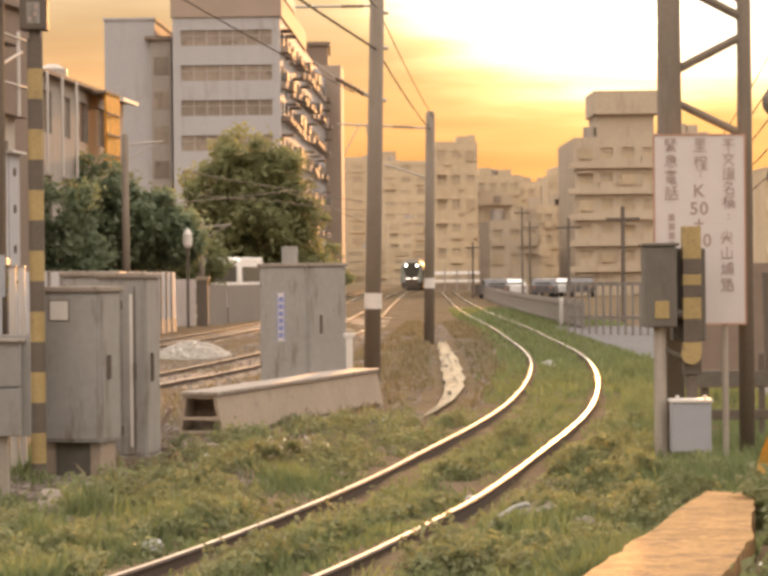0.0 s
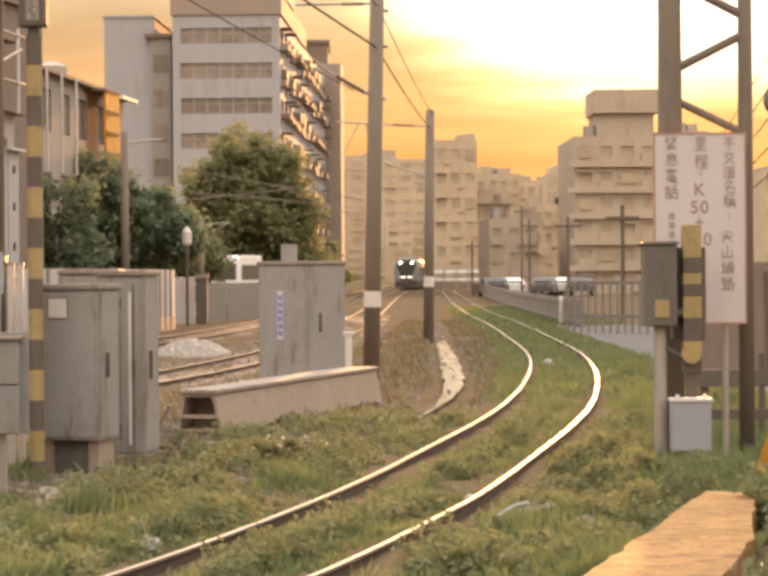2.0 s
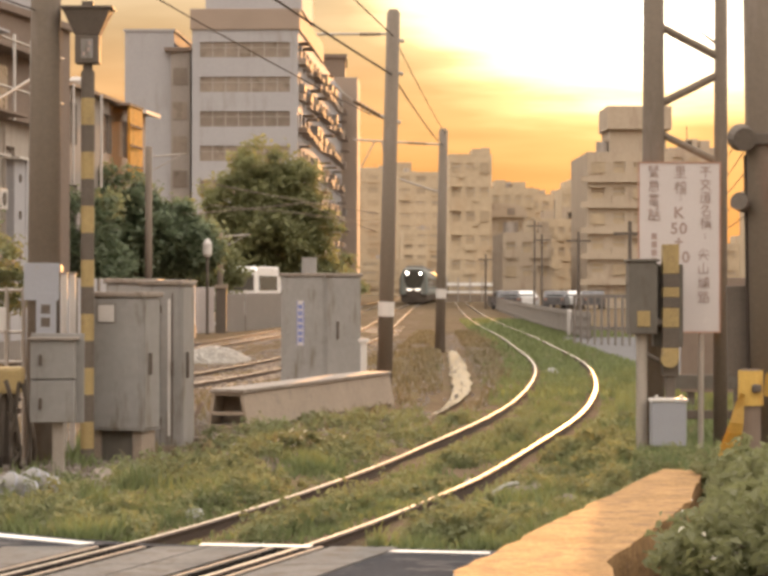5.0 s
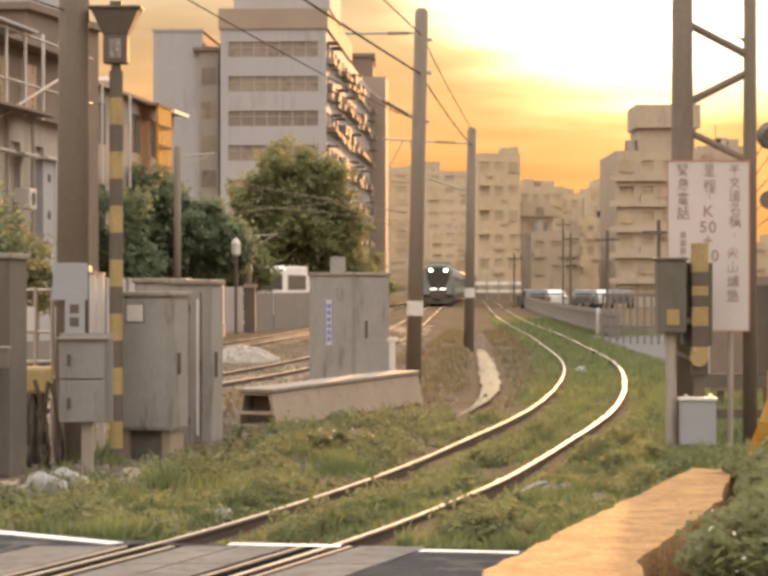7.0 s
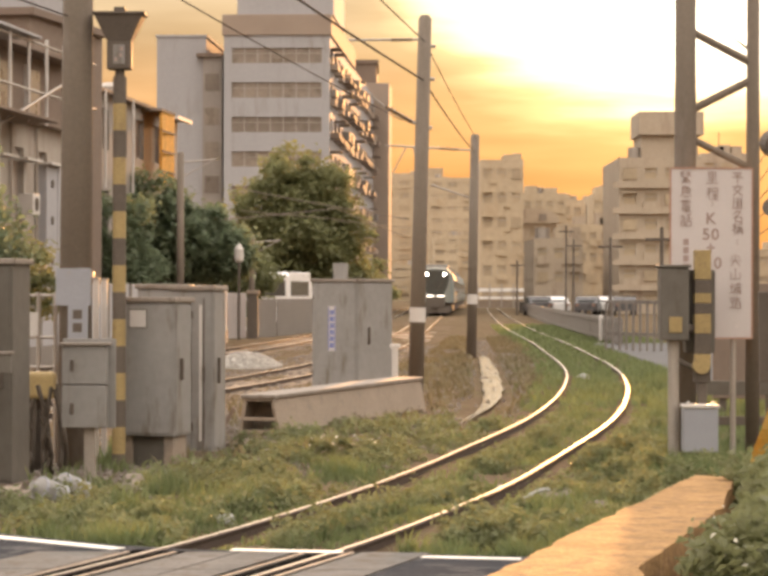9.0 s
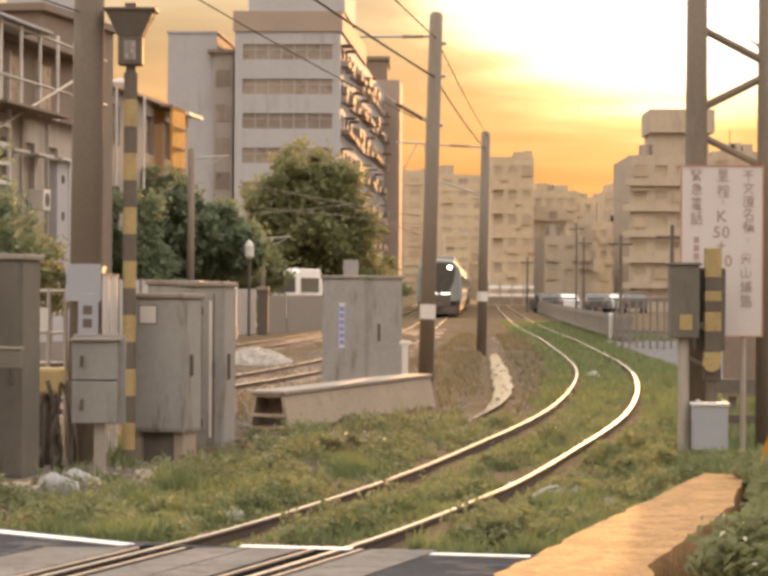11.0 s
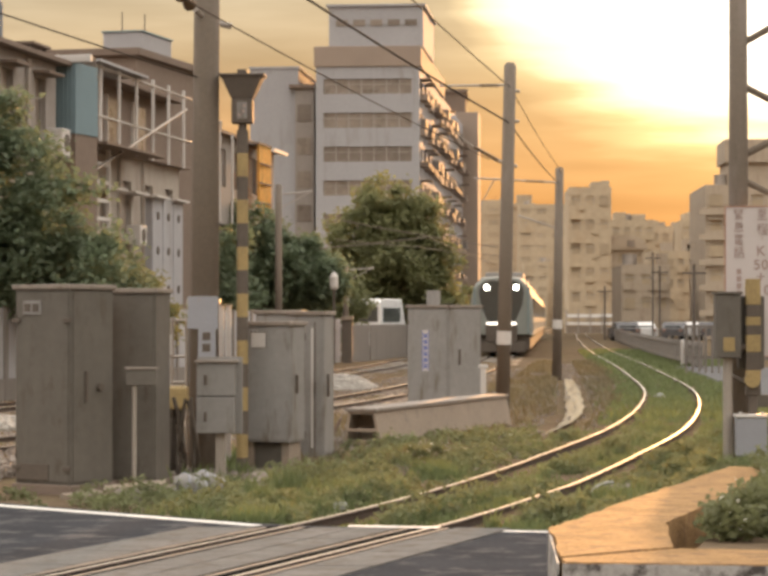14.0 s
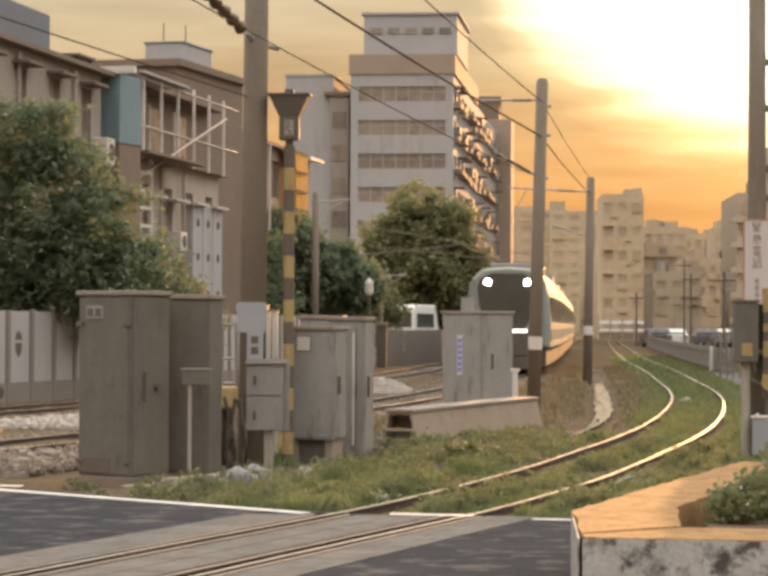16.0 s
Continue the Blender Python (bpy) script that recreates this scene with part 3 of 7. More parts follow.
def leaf_cloud(centres, n, size, seed, flat=0.8):
    """Leaves as small bent quads scattered in the shells of several lobes (x, y, z, r)."""
    rng = random.Random(seed)
    verts, faces = [], []
    # twigs: tufts on and inside the lobes' shells, so that the crown has dark gaps
    tufts = []
    for cx, cy, cz, r in centres:
        for _ in range(48):
            d = Vector((rng.gauss(0, 1), rng.gauss(0, 1), rng.gauss(0, 1))).normalized()
            rr = r * (1.06 - 0.5 * rng.random() ** 1.6) * (1 + 0.3 * noise.noise((d.x * 2 + cx, d.y * 2 + cy, d.z * 2 + cz)))
            tufts.append((Vector((cx, cy, cz)) + Vector((d.x, d.y, d.z * flat)) * rr, r * rng.uniform(0.09, 0.21)))
    weights = [q[1] ** 2 for q in tufts]
    for c, spread in rng.choices(tufts, weights, k=n):
        p = c + Vector((rng.gauss(0, spread), rng.gauss(0, spread), rng.gauss(-0.1, 0.8) * spread))
        s = size * rng.uniform(0.5, 1.3)
        e = Euler((rng.uniform(-0.9, 0.9), rng.uniform(-0.9, 0.9), rng.uniform(0, 6.3)))
        b = len(verts)
        for u, v, w in ((-0.5, 0, 0), (0, -0.28, 0.12), (0.5, 0, -0.1), (0, 0.28, 0.12)):
            q = Vector((u, v, w)) * s
            q.rotate(e)
            verts.append(tuple(p + q))
        faces.append((b, b + 1, b + 2, b + 3))
    me = bpy.data.meshes.new("crown")
    me.from_pydata(verts, [], faces)
    return me


def tree(x, y, lobes, n, size, seed, label, material=None, trunk=0.22, group="trees beside the railway"):
    t = thing("tree", pose(x, y, GROUND), label, "tree", group)
    bm = bmesh.new()
    top = min(l[2] for l in lobes)
    tube(bm, (0, 0, -0.2), (0.1, 0, top * 0.7 + 0.6), trunk, trunk * 0.7, 10)
    for lx, ly, lz, r in lobes:
        tube(bm, (0.1, 0, top * 0.7 + 0.5), (lx * 0.85, ly * 0.85, lz), trunk * 0.5, trunk * 0.12, 7)
    part("trunk", bm, M_BARK, t)
    me = leaf_cloud(lobes, n, size, seed)
    me.materials.append(material or M_LEAF)
    c = new("crown", me)
    c.parent = t
    return t


def bush(x, y, z, lobes, n, size, seed, label, material=None):
    me = leaf_cloud(lobes, n, size, seed)
    me.name = "leaves"
    me.materials.append(material or M_LEAF)
    t = thing("bush", pose(x, y, z), label, "bush")
    o = new("leaves", me)
    o.parent = t
    bm = bmesh.new()
    for k, (lx, ly, lz, r) in enumerate(lobes):
        tube(bm, (lx * 0.3, ly * 0.3, -0.1), (lx, ly, lz), 0.02, 0.006, 6)
    part("stem", bm, M_BARK, t)
    return t


build_ground()
build_road()
build_track("siding_track", track_a, -9, 288, "shiny railway siding curving through grass", None)
build_track("main_track", track_b, 8, 500, "railway track on ballast where the train runs", (20, 110))
build_track("far_track", track_c, 8, 500, "second railway track on ballast", (20, 110))
build_bed("ballast_bed", track_b, 12, 400, 1.5, "brown ballast under the running track")
build_bed("far_ballast_bed", track_c, 12, 400, 1.5, "brown ballast under the second track")


def weeds(name, label, n, leaves, ya, yb, seed):
    """Low leafy weeds in tufts among the grass, as one mesh."""
    rng = random.Random(seed)
    lobes = []
    while len(lobes) < n:
        y = ya + (yb - ya) * rng.random() ** 1.5
        x = rng.uniform(-4.6, 3.4)
        edge = 16.25 + max(0.0, (-2.0 - x) * 0.85)
        side = abs(abs(x - track_a(y)) - GAUGE / 2)
        if y < edge + 0.2 or side < 0.16 or x > 1.75 + (y - 16) * 0.13 or noise.noise((x * 0.9, y * 0.5, 4)) < rng.uniform(-0.5, 0.25):
            continue
        if (x < track_a(y) - 3.0 and y > 20.5) or (x < -2.9 and rng.random() < 0.75):
            continue
        r = rng.uniform(0.05, 0.11) + 0.10 * rng.random() ** 3
        if side < 0.17 + r * 1.4 or y < edge + 0.15 + r:
            continue
        lobes.append((x, y, ground_z(x, y) + 0.45 * r, r))
    me = leaf_cloud(lobes, leaves, 0.055, seed)
    me.name = name
    me.materials.append(M_WEED)
    tagged(new(name, me), label, "weeds", kind="stuff")


weeds("verge_weeds", "low pale green weeds among the grass", 780, 62000, 16.4, 33, 71)


def ditch():
    mid = ditch_line
    bm = bmesh.new()
    prev = None
    y = 33.6
    while y < 68.5:
        w = ditch_half(y) * (1 + 0.35 * noise.noise((y * 0.7, 0, 0)))
        row = [bm.verts.new((mid(y) - w, y, 0)), bm.verts.new((mid(y) + w, y, 0))]
        if prev:
            bm.faces.new((prev[0], prev[1], row[1], row[0]))
        prev = row
        y += 0.6
    ob = part("water", bm, M_WATER)
    ob.location.z = GROUND - 0.012
    tagged(ob, "narrow ditch of still water reflecting the sunset", "water", kind="structure")


ditch()


def ditch_bed(r):
    y = 36 + 32 * r.random()
    return (ditch_line(y) + r.uniform(-0.25, 0.25), y, GROUND - 0.012)


stones("ditch_stones", "dark wet stones lying in the ditch", 26, ditch_bed, 0.05, M_STONE, 35)
# ---- trackside things ----
FACE = 0.012


def handle(parent, x, y, z, h=0.12):
    bm = one_box(x - 0.012, x + 0.012, y - 0.03, y, z - h / 2, z + h / 2, 0.004)
    part("handle", bm, M_DARK, parent, "dark lever handle")


def cabinet(name, m, w, d, z0, h, doors, label, body_mat, roof_over=0.03, roof_h=0.05, legs=0.0, side_door=False, roof_mat=None):
    """A steel cabinet, its front at y = 0, its near left foot at x = 0."""
    t = thing(name, m, label, "electrical cabinet", "trackside cabinets")
    body = part("body", one_box(0, w, 0, d, z0, z0 + h, 0.008), body_mat, t)
    bm = one_box(-roof_over, w + roof_over, -roof_over, d + roof_over, z0 + h, z0 + h + roof_h, 0.012)
    part("roof", bm, roof_mat or M_CABTOP, t, "weathered overhanging sheet roof")
    x = 0.02
    step = (w - 0.04) / doors
    for k in range(doors):
        dr = part("door", one_box(x + 0.006, x + step - 0.006, -FACE, 0, z0 + 0.03, z0 + h - 0.03, 0.004), body_mat, t)
        if not side_door or doors > 1:
            handle(dr, x + step - 0.07, -FACE, z0 + h * 0.48, 0.16)
        for zz in (0.15, 0.85):
            part("hinge", one_tube((x + 0.004, -FACE - 0.004, z0 + h * zz - 0.04), (x + 0.004, -FACE - 0.004, z0 + h * zz + 0.04), 0.009, seg=8), M_DARK, dr)
        x += step
    if side_door:
        dr = part("side_door", one_box(w, w + FACE, 0.03, d - 0.03, z0 + 0.03, z0 + h - 0.03, 0.004), body_mat, t)
        part("handle", one_box(w + FACE, w + FACE + 0.03, d * 0.3, d * 0.3 + 0.03, z0 + h * 0.42, z0 + h * 0.58, 0.006), M_DARK, dr, "dark lever handle")
    if legs:
        for px in (0.03, w - 0.13):
            part("leg", one_box(px, px + 0.10, 0.05, d - 0.05, legs, z0, 0.006), M_CONC, t)
    else:
        part("plinth", one_box(-0.03, w + 0.03, -0.03, d + 0.03, z0 - 0.16, z0, 0.012), M_ROOF, t, "low dirty concrete plinth")
    return t


def build_cabinets():
    # large double cabinet beside the road
    a = cabinet("signal_cabinet", pose(-4.590, 20.74, 0, 0, 0, -33), 0.74, 0.62, 0.02, 1.93, 1, "large weathered tan steel signal cabinet with doors on two sides", M_CABTAN, side_door=True)
    vent = part("vent", one_box(0.12, 0.36, -0.026, -0.012, 1.70, 1.84, 0.004), M_CAB, a, "small louvred vent")
    for k in range(2):
        part("louvre", one_box(0.145 + 0.11 * k, 0.225 + 0.11 * k, -0.034, -0.026, 1.73, 1.81, 0.003), M_DARK, vent)
    for zz in (0.16, 1.62):
        for xx in (-0.01, 0.67):
            part("hinge_bar", one_box(xx - 0.01, xx + 0.09, -0.035, -0.012, zz, zz + 0.045, 0.006), M_DARK, a)
    part("lock", one_tube((0.75, 0.40, 0.98), (0.79, 0.40, 0.98), 0.04, seg=12), M_DARK, a)
    part("kick_plate", one_box(0.03, 0.46, -0.022, -0.0125, 0.06, 0.22, 0.004), M_DARK, a)
    b = cabinet("signal_cabinet", pose(-3.730, 21.25, 0, 0, 0, -9), 0.50, 0.5, 0.02, 1.90, 1, "narrow weathered tan steel cabinet beside a wider one", M_CABTAN)
    # small grey box on a stand before it
    c = thing("meter_box", pose(-3.444, 20.45, 0), "small grey meter box on a thin post", "meter box")
    part("post", one_tube((0.08, 0.05, GROUND), (0.08, 0.05, 1.05), 0.022), M_STEEL, c)
    part("body", one_box(0.0, 0.30, 0.0, 0.12, 1.0, 1.16, 0.01), M_CABTAN, c)
    part("lid", one_box(-0.012, 0.312, -0.012, 0.132, 1.16, 1.18, 0.005), M_CABTOP, c)
    # twin control boxes mounted one over the other on a post
    d = thing("control_box", pose(-2.922, 22.0, 0), "pair of grey control boxes stacked on a post", "control box")
    part("post", one_box(0.19, 0.29, 0.10, 0.2, GROUND, 0.5, 0.006), M_STEEL, d)
    part("back_plate", one_box(-0.01, 0.47, 0.16, 0.18, 0.45, 1.26, 0.004), M_CAB, d)
    for z0, z1 in ((0.46, 0.84), (0.85, 1.20)):
        bx = part("box", one_box(0.0, 0.40, 0.0, 0.16, z0, z1, 0.01), M_CAB, d)
        part("latch", one_box(0.08, 0.11, -0.02, 0.0, z0 + 0.12, z0 + 0.22, 0.005), M_DARK, bx, "dark latch")
    part("rain_cap", one_box(-0.02, 0.43, -0.03, 0.18, 1.20, 1.225, 0.006), M_CABTOP, d)
    # plain grey cabinet on concrete legs
    e = cabinet("relay_cabinet", pose(-2.705, 24.62, 0, 0, 0, -20), 0.62, 0.42, 0.24, 1.34, 1, "pale grey steel relay cabinet raised on concrete legs", M_CAB, legs=GROUND, side_door=True)
    part("label_plate", one_box(0.14, 0.32, -0.022, -0.013, 1.33, 1.50, 0.003), M_WHITE, e, "pale notice plate")
    part("rim", one_box(0.13, 0.33, -0.018, -0.0125, 1.32, 1.51, 0.002), M_DARK, e)
    part("base_block", one_box(0.06, 0.54, 0.10, 0.36, -0.1, 0.24, 0.01), M_CABTAN, e, "dark base between the legs")
    # tall dark cabinet close behind
    f = cabinet("relay_cabinet", pose(-2.256, 25.7, 0, 0, 0, -10), 0.44, 0.55, 0.02, 1.68, 2, "tall brown-grey cabinet with narrow doors behind the pale one", M_CAB, side_door=True)
    # white strip that imitates the highlight along the door's edge
    part("door_edge", one_box(0.30, 0.33, -0.022, -0.0125, 0.12, 1.55, 0.004), M_WHITE, f, "pale strip standing for the highlight on the door edge")
    part("gap", one_box(0.34, 0.355, -0.018, -0.0125, 0.06, 1.62, 0.002), M_DARK, f)
    g = cabinet("relay_cabinet", pose(-2.769, 27.2, 0, 0, 0, -4), 0.55, 0.4, 0.9, 0.82, 1, "pale roofed cabinet mostly hidden behind others", M_CAB, legs=GROUND)
    # grey cabinet with the blue sticker, on a concrete base behind the trough
    h = cabinet("track_cabinet", pose(-1.17, 38.5, 0.15, 0, 0, -37), 0.88, 0.92, 0.02, 1.68, 1, "pale grey track cabinet with a tall blue sticker", M_CAB, side_door=True)
    part("base", one_box(-0.2, 1.2, -0.25, 1.0, -0.3, 0.02, 0.02), M_CONC, h, "concrete base")
    st = part("sticker", one_box(0.24, 0.385, -FACE - 0.004, -FACE - 0.0005, 0.62, 1.32), M_SIGN, h, "pale sticker with blue writing")
    for k in range(6):
        part("bar", one_box(0.275, 0.35, -FACE - 0.007, -FACE - 0.0045, 0.67 + 0.103 * k, 0.745 + 0.103 * k), M_BLUE, st)
    part("edge_bar", one_box(0.242, 0.258, -FACE - 0.007, -FACE - 0.0045, 0.63, 1.31), M_BLUE, st)
    part("edge_bar", one_box(0.367, 0.383, -FACE - 0.007, -FACE - 0.0045, 0.63, 1.31), M_BLUE, st)
    st.location.x = 0.09
    part("stub", one_tube((0.25, 0.4, 1.75), (0.25, 0.4, 2.0), 0.12), M_CAB, h)


def build_trough():
    # a long concrete cable trough resting on low trestles
    x0, y0 = -1.788, 29.7
    x1, y1 = 0.080, 36.2
    ang = math.degrees(math.atan2(y1 - y0, x1 - x0))
    L = math.hypot(x1 - x0, y1 - y0)
    t = thing("cable_trough", pose(x0, y0, 0, 0, 0, ang), "long weathered concrete cable trough on trestles", "cable trough")
    z1 = 0.40
    bm = bmesh.new()
    v0, v1 = [], []
    for yy, z in ((-0.52, -0.02), (0.0, -0.02), (-0.06, z1), (-0.44, z1)):
        v0.append(bm.verts.new((0.0, yy, z)))
        v1.append(bm.verts.new((L, yy, z)))
    for q in ((0, 1), (1, 2), (2, 3), (3, 0)):
        bm.faces.new((v0[q[0]], v0[q[1]], v1[q[1]], v1[q[0]]))
    bm.faces.new(v1)
    # hollow near end
    w0 = [bm.verts.new(v.co + Vector((0, (0.035 if k in (0, 3) else -0.035), (0.03 if k < 2 else -0.035)))) for k, v in enumerate(v0)]
    for k in range(4):
        j = (k + 1) % 4
        bm.faces.new((v0[k], v0[j], w0[j], w0[k]))
    w1 = [bm.verts.new(v.co + Vector((0.4, 0, 0))) for v in w0]
    for k in range(4):
        j = (k + 1) % 4
        bm.faces.new((w0[k], w0[j], w1[j], w1[k]))
    bm.faces.new(w1)
    part("trough", bm, M_CONC, t)
    part("lid", one_box(-0.03, L, -0.47, -0.03, z1, z1 + 0.045, 0.01), M_CABTOP, t, "flat concrete lid lit along its top")
    for k in range(4):
        px = 0.05 + k * (L - 0.3) / 3
        part("trestle", one_box(px, px + 0.12, -0.55, 0.02, -0.28, -0.02, 0.01), M_CONC, t)
    part("cross_bar", one_box(-0.03, 0.0, -0.48, -0.04, 0.13, 0.17, 0.004), M_CONC, t)
    p = thing("marker_post", pose(0.126, 37.0, GROUND), "short white concrete marker post", "post")
    part("shaft", one_box(-0.045, 0.045, -0.045, 0.045, -0.1, 0.92, 0.012), M_WHITE, p)
    part("cap", one_box(-0.08, 0.08, -0.06, 0.06, 0.92, 0.98, 0.01), M_WHITE, p)


def insulator(parent, a, b, r):
    a, b = Vector(a), Vector(b)
    bm = bmesh.new()
    tube(bm, a, b, r * 0.45, seg=8)
    n = 7
    for k in range(n):
        p = a.lerp(b, (k + 0.3) / n)
        q = a.lerp(b, (k + 0.9) / n)
        tube(bm, p, q, r, r * 0.55, 10)
    part("insulator", bm, M_INSUL, parent, "ribbed dark insulator")


def arm(parent, a, b, r):
    part("arm", one_tube(a, b, r, seg=8), M_STEEL, parent)


def pole(x, y, height, lean, r0, r1, label, plate=None):
    t = thing("catenary_pole", pose(x, y, GROUND, 0, lean, 0), label, "catenary pole", "catenary poles")
    part("shaft", one_tube((0, 0, -0.3), (0, 0, height), r0, r1, 20), M_POLE, t, smooth=True)
    part("cap", one_tube((0, 0, height), (0, 0, height + 0.05), r1 * 0.98, r1 * 0.6, 20), M_POLE, t)
    if plate:
        z0, z1, r = plate
        part("band", one_tube((0, 0, z0), (0, 0, z1), r, seg=20), M_WHITE, t, "pale painted band")
    return t


def build_poles():
    # tall pole near the road
    p = pole(-3.113, 24.4, 8.2, 0.35, 0.172, 0.135, "tall round concrete catenary pole with a white plate")
    part("sheet", one_box(-0.175, 0.175, -0.195, -0.185, 1.62, 1.99, 0.004), M_PLASTIC, p, "pale blank sheet")
    pl = part("plate", one_box(-0.05, 0.15, -0.204, -0.196, 1.22, 1.70, 0.003), M_PLASTIC, p, "white plate with faded lettering")
    for k in range(2):
        part("bar", one_box(0.0, 0.09, -0.209, -0.2045, 1.36 + 0.13 * k, 1.45 + 0.13 * k), M_DARK, pl)
    part("bracket", one_box(-0.19, 0.19, -0.185, 0.0, 1.9, 1.96, 0.005), M_STEEL, p)
    arm(p, (0, 0, 5.16), (-0.10, -0.3, 5.25), 0.03)
    insulator(p, (-0.12, -0.36, 5.27), (-0.66, -1.7, 5.79), 0.085)
    arm(p, (-0.62, -1.6, 5.75), (-1.1, -2.8, 6.2), 0.02)
    arm(p, (0.0, 0.0, 5.16), (0.28, 0.05, 5.10), 0.035)
    # pole in the middle distance
    q = pole(0.472, 40.0, 6.25, 1.3, 0.128, 0.108, "round concrete catenary pole with a white band", (1.28, 1.52, 0.131))
    arm(q, (0, 0, 5.9), (-1.25, 0, 5.86), 0.02)
    insulator(q, (-0.55, 0, 5.88), (-0.20, 0, 5.89), 0.04)
    insulator(q, (-0.62, -0.1, 4.78), (-0.18, 0, 4.55), 0.05)
    arm(q, (-0.18, 0, 4.55), (0.16, 0, 4.45), 0.03)
    arm(q, (-0.62, -0.1, 4.78), (-0.95, -0.2, 5.02), 0.015)
    arm(q, (0, 0, 5.27), (0.18, 0, 5.25), 0.03)
    arm(q, (0, 0, 5.80), (0.18, 0, 5.79), 0.03)
    # next pole beyond
    r = pole(2.353, 68.0, 6.12, 0.8, 0.14, 0.12, "round concrete catenary pole with a white band farther along", (1.45, 1.72, 0.145))
    arm(r, (0, 0, 5.72), (-2.5, 0, 5.82), 0.025)
    insulator(r, (-1.0, 0, 5.76), (-0.45, 0, 5.74), 0.05)
    arm(r, (-1.7, 0, 5.79), (-1.55, 0, 4.9), 0.018)
    arm(r, (-1.9, 0, 5.79), (-2.3, 0, 5.0), 0.015)
    arm(r, (-0.1, 0, 4.4), (-1.2, 0, 4.75), 0.025)
    # masts on the far side of the tracks
    for px, d, top in ((362, 80, 4.6), (508, 100, 2.4)):
        s = pole((px - 784) * d / 5000, d, top + 1.7, 0, 0.13, 0.11, "dark trackside mast among the trees")
        arm(s, (0, 0, top + 1.4), (1.2, 0, top + 1.5), 0.03)
        arm(s, (0, 0, top + 0.9), (1.1, 0, top + 1.48), 0.02)


def wire(pts, r, label, material=None):
    """A hanging wire through the points, sagging between them."""
    cu = bpy.data.curves.new("overhead_wire", "CURVE")
    cu.dimensions, cu.bevel_depth, cu.bevel_resolution = "3D", r, 1
    sp = cu.splines.new("POLY")
    line = []
    for a, b in zip(pts, pts[1:]):
        a, b = Vector(a), Vector(b)
        sag = 0.0025 * (b - a).length
        for k in range(12):
            u = k / 12
            line.append(a.lerp(b, u) - Vector((0, 0, 4 * u * (1 - u) * sag)))
    line.append(Vector(pts[-1]))
    sp.points.add(len(line) - 1)
    for p, v in zip(sp.points, line):
        p.co = (*v, 1)
    ob = new("overhead_wire", cu)
    cu.materials.append(material or M_WIRE)
    return tagged(ob, label, "overhead wire", "overhead wires")


def build_wires():
    wire([(-7.5, 4, 6.4), (-2.75, 23, 5.75), (0.60, 40, 5.15), (2.42, 68, 5.62), (4.2, 118, 5.6), (8, 240, 5.6)], 0.016, "dark feeder wire along the poles")
    wire([(-5.6, 4, 6.9), (-1.75, 23, 6.15), (0.62, 40, 5.78), (2.5, 68, 5.95), (4.3, 118, 5.9), (8, 240, 5.9)], 0.010, "thin earth wire along the pole tops")
    wire([(-4.6, 12, 5.35), (-2.75, 24.4, 5.0), (0.25, 40, 4.50)], 0.008, "thin contact wire hung from the poles")
    wire([(-7.2, 8, 4.85), (-3.15, 24.4, 4.42)], 0.008, "thin wire running back to a pole")
    wire([(-4.8, 84, 5.2), (-2.4, 92, 5.0), (0.9, 100, 4.7)], 0.02, "pale cross wire between masts", M_POLE)
    wire([(-5.6, 84, 4.2), (-2.0, 96, 5.0), (0.9, 110, 4.2)], 0.02, "pale cross wire between masts", M_POLE)
    wire([(-5.0, 84, 4.5), (-2.4, 92, 4.5), (1.2, 110, 4.6)], 0.016, "pale cross wire between masts", M_POLE)


def stripes(parent, x, y, r, z0, z1, n, first_yellow):
    h = (z1 - z0) / n
    for k in range(n):
        yellow = (k % 2 == 0) == first_yellow
        part("yellow_band" if yellow else "black_band", one_tube((x, y, z0 + k * h), (x, y, z0 + (k + 1) * h), r, seg=16), M_OLDYEL if yellow else M_DARK, parent)


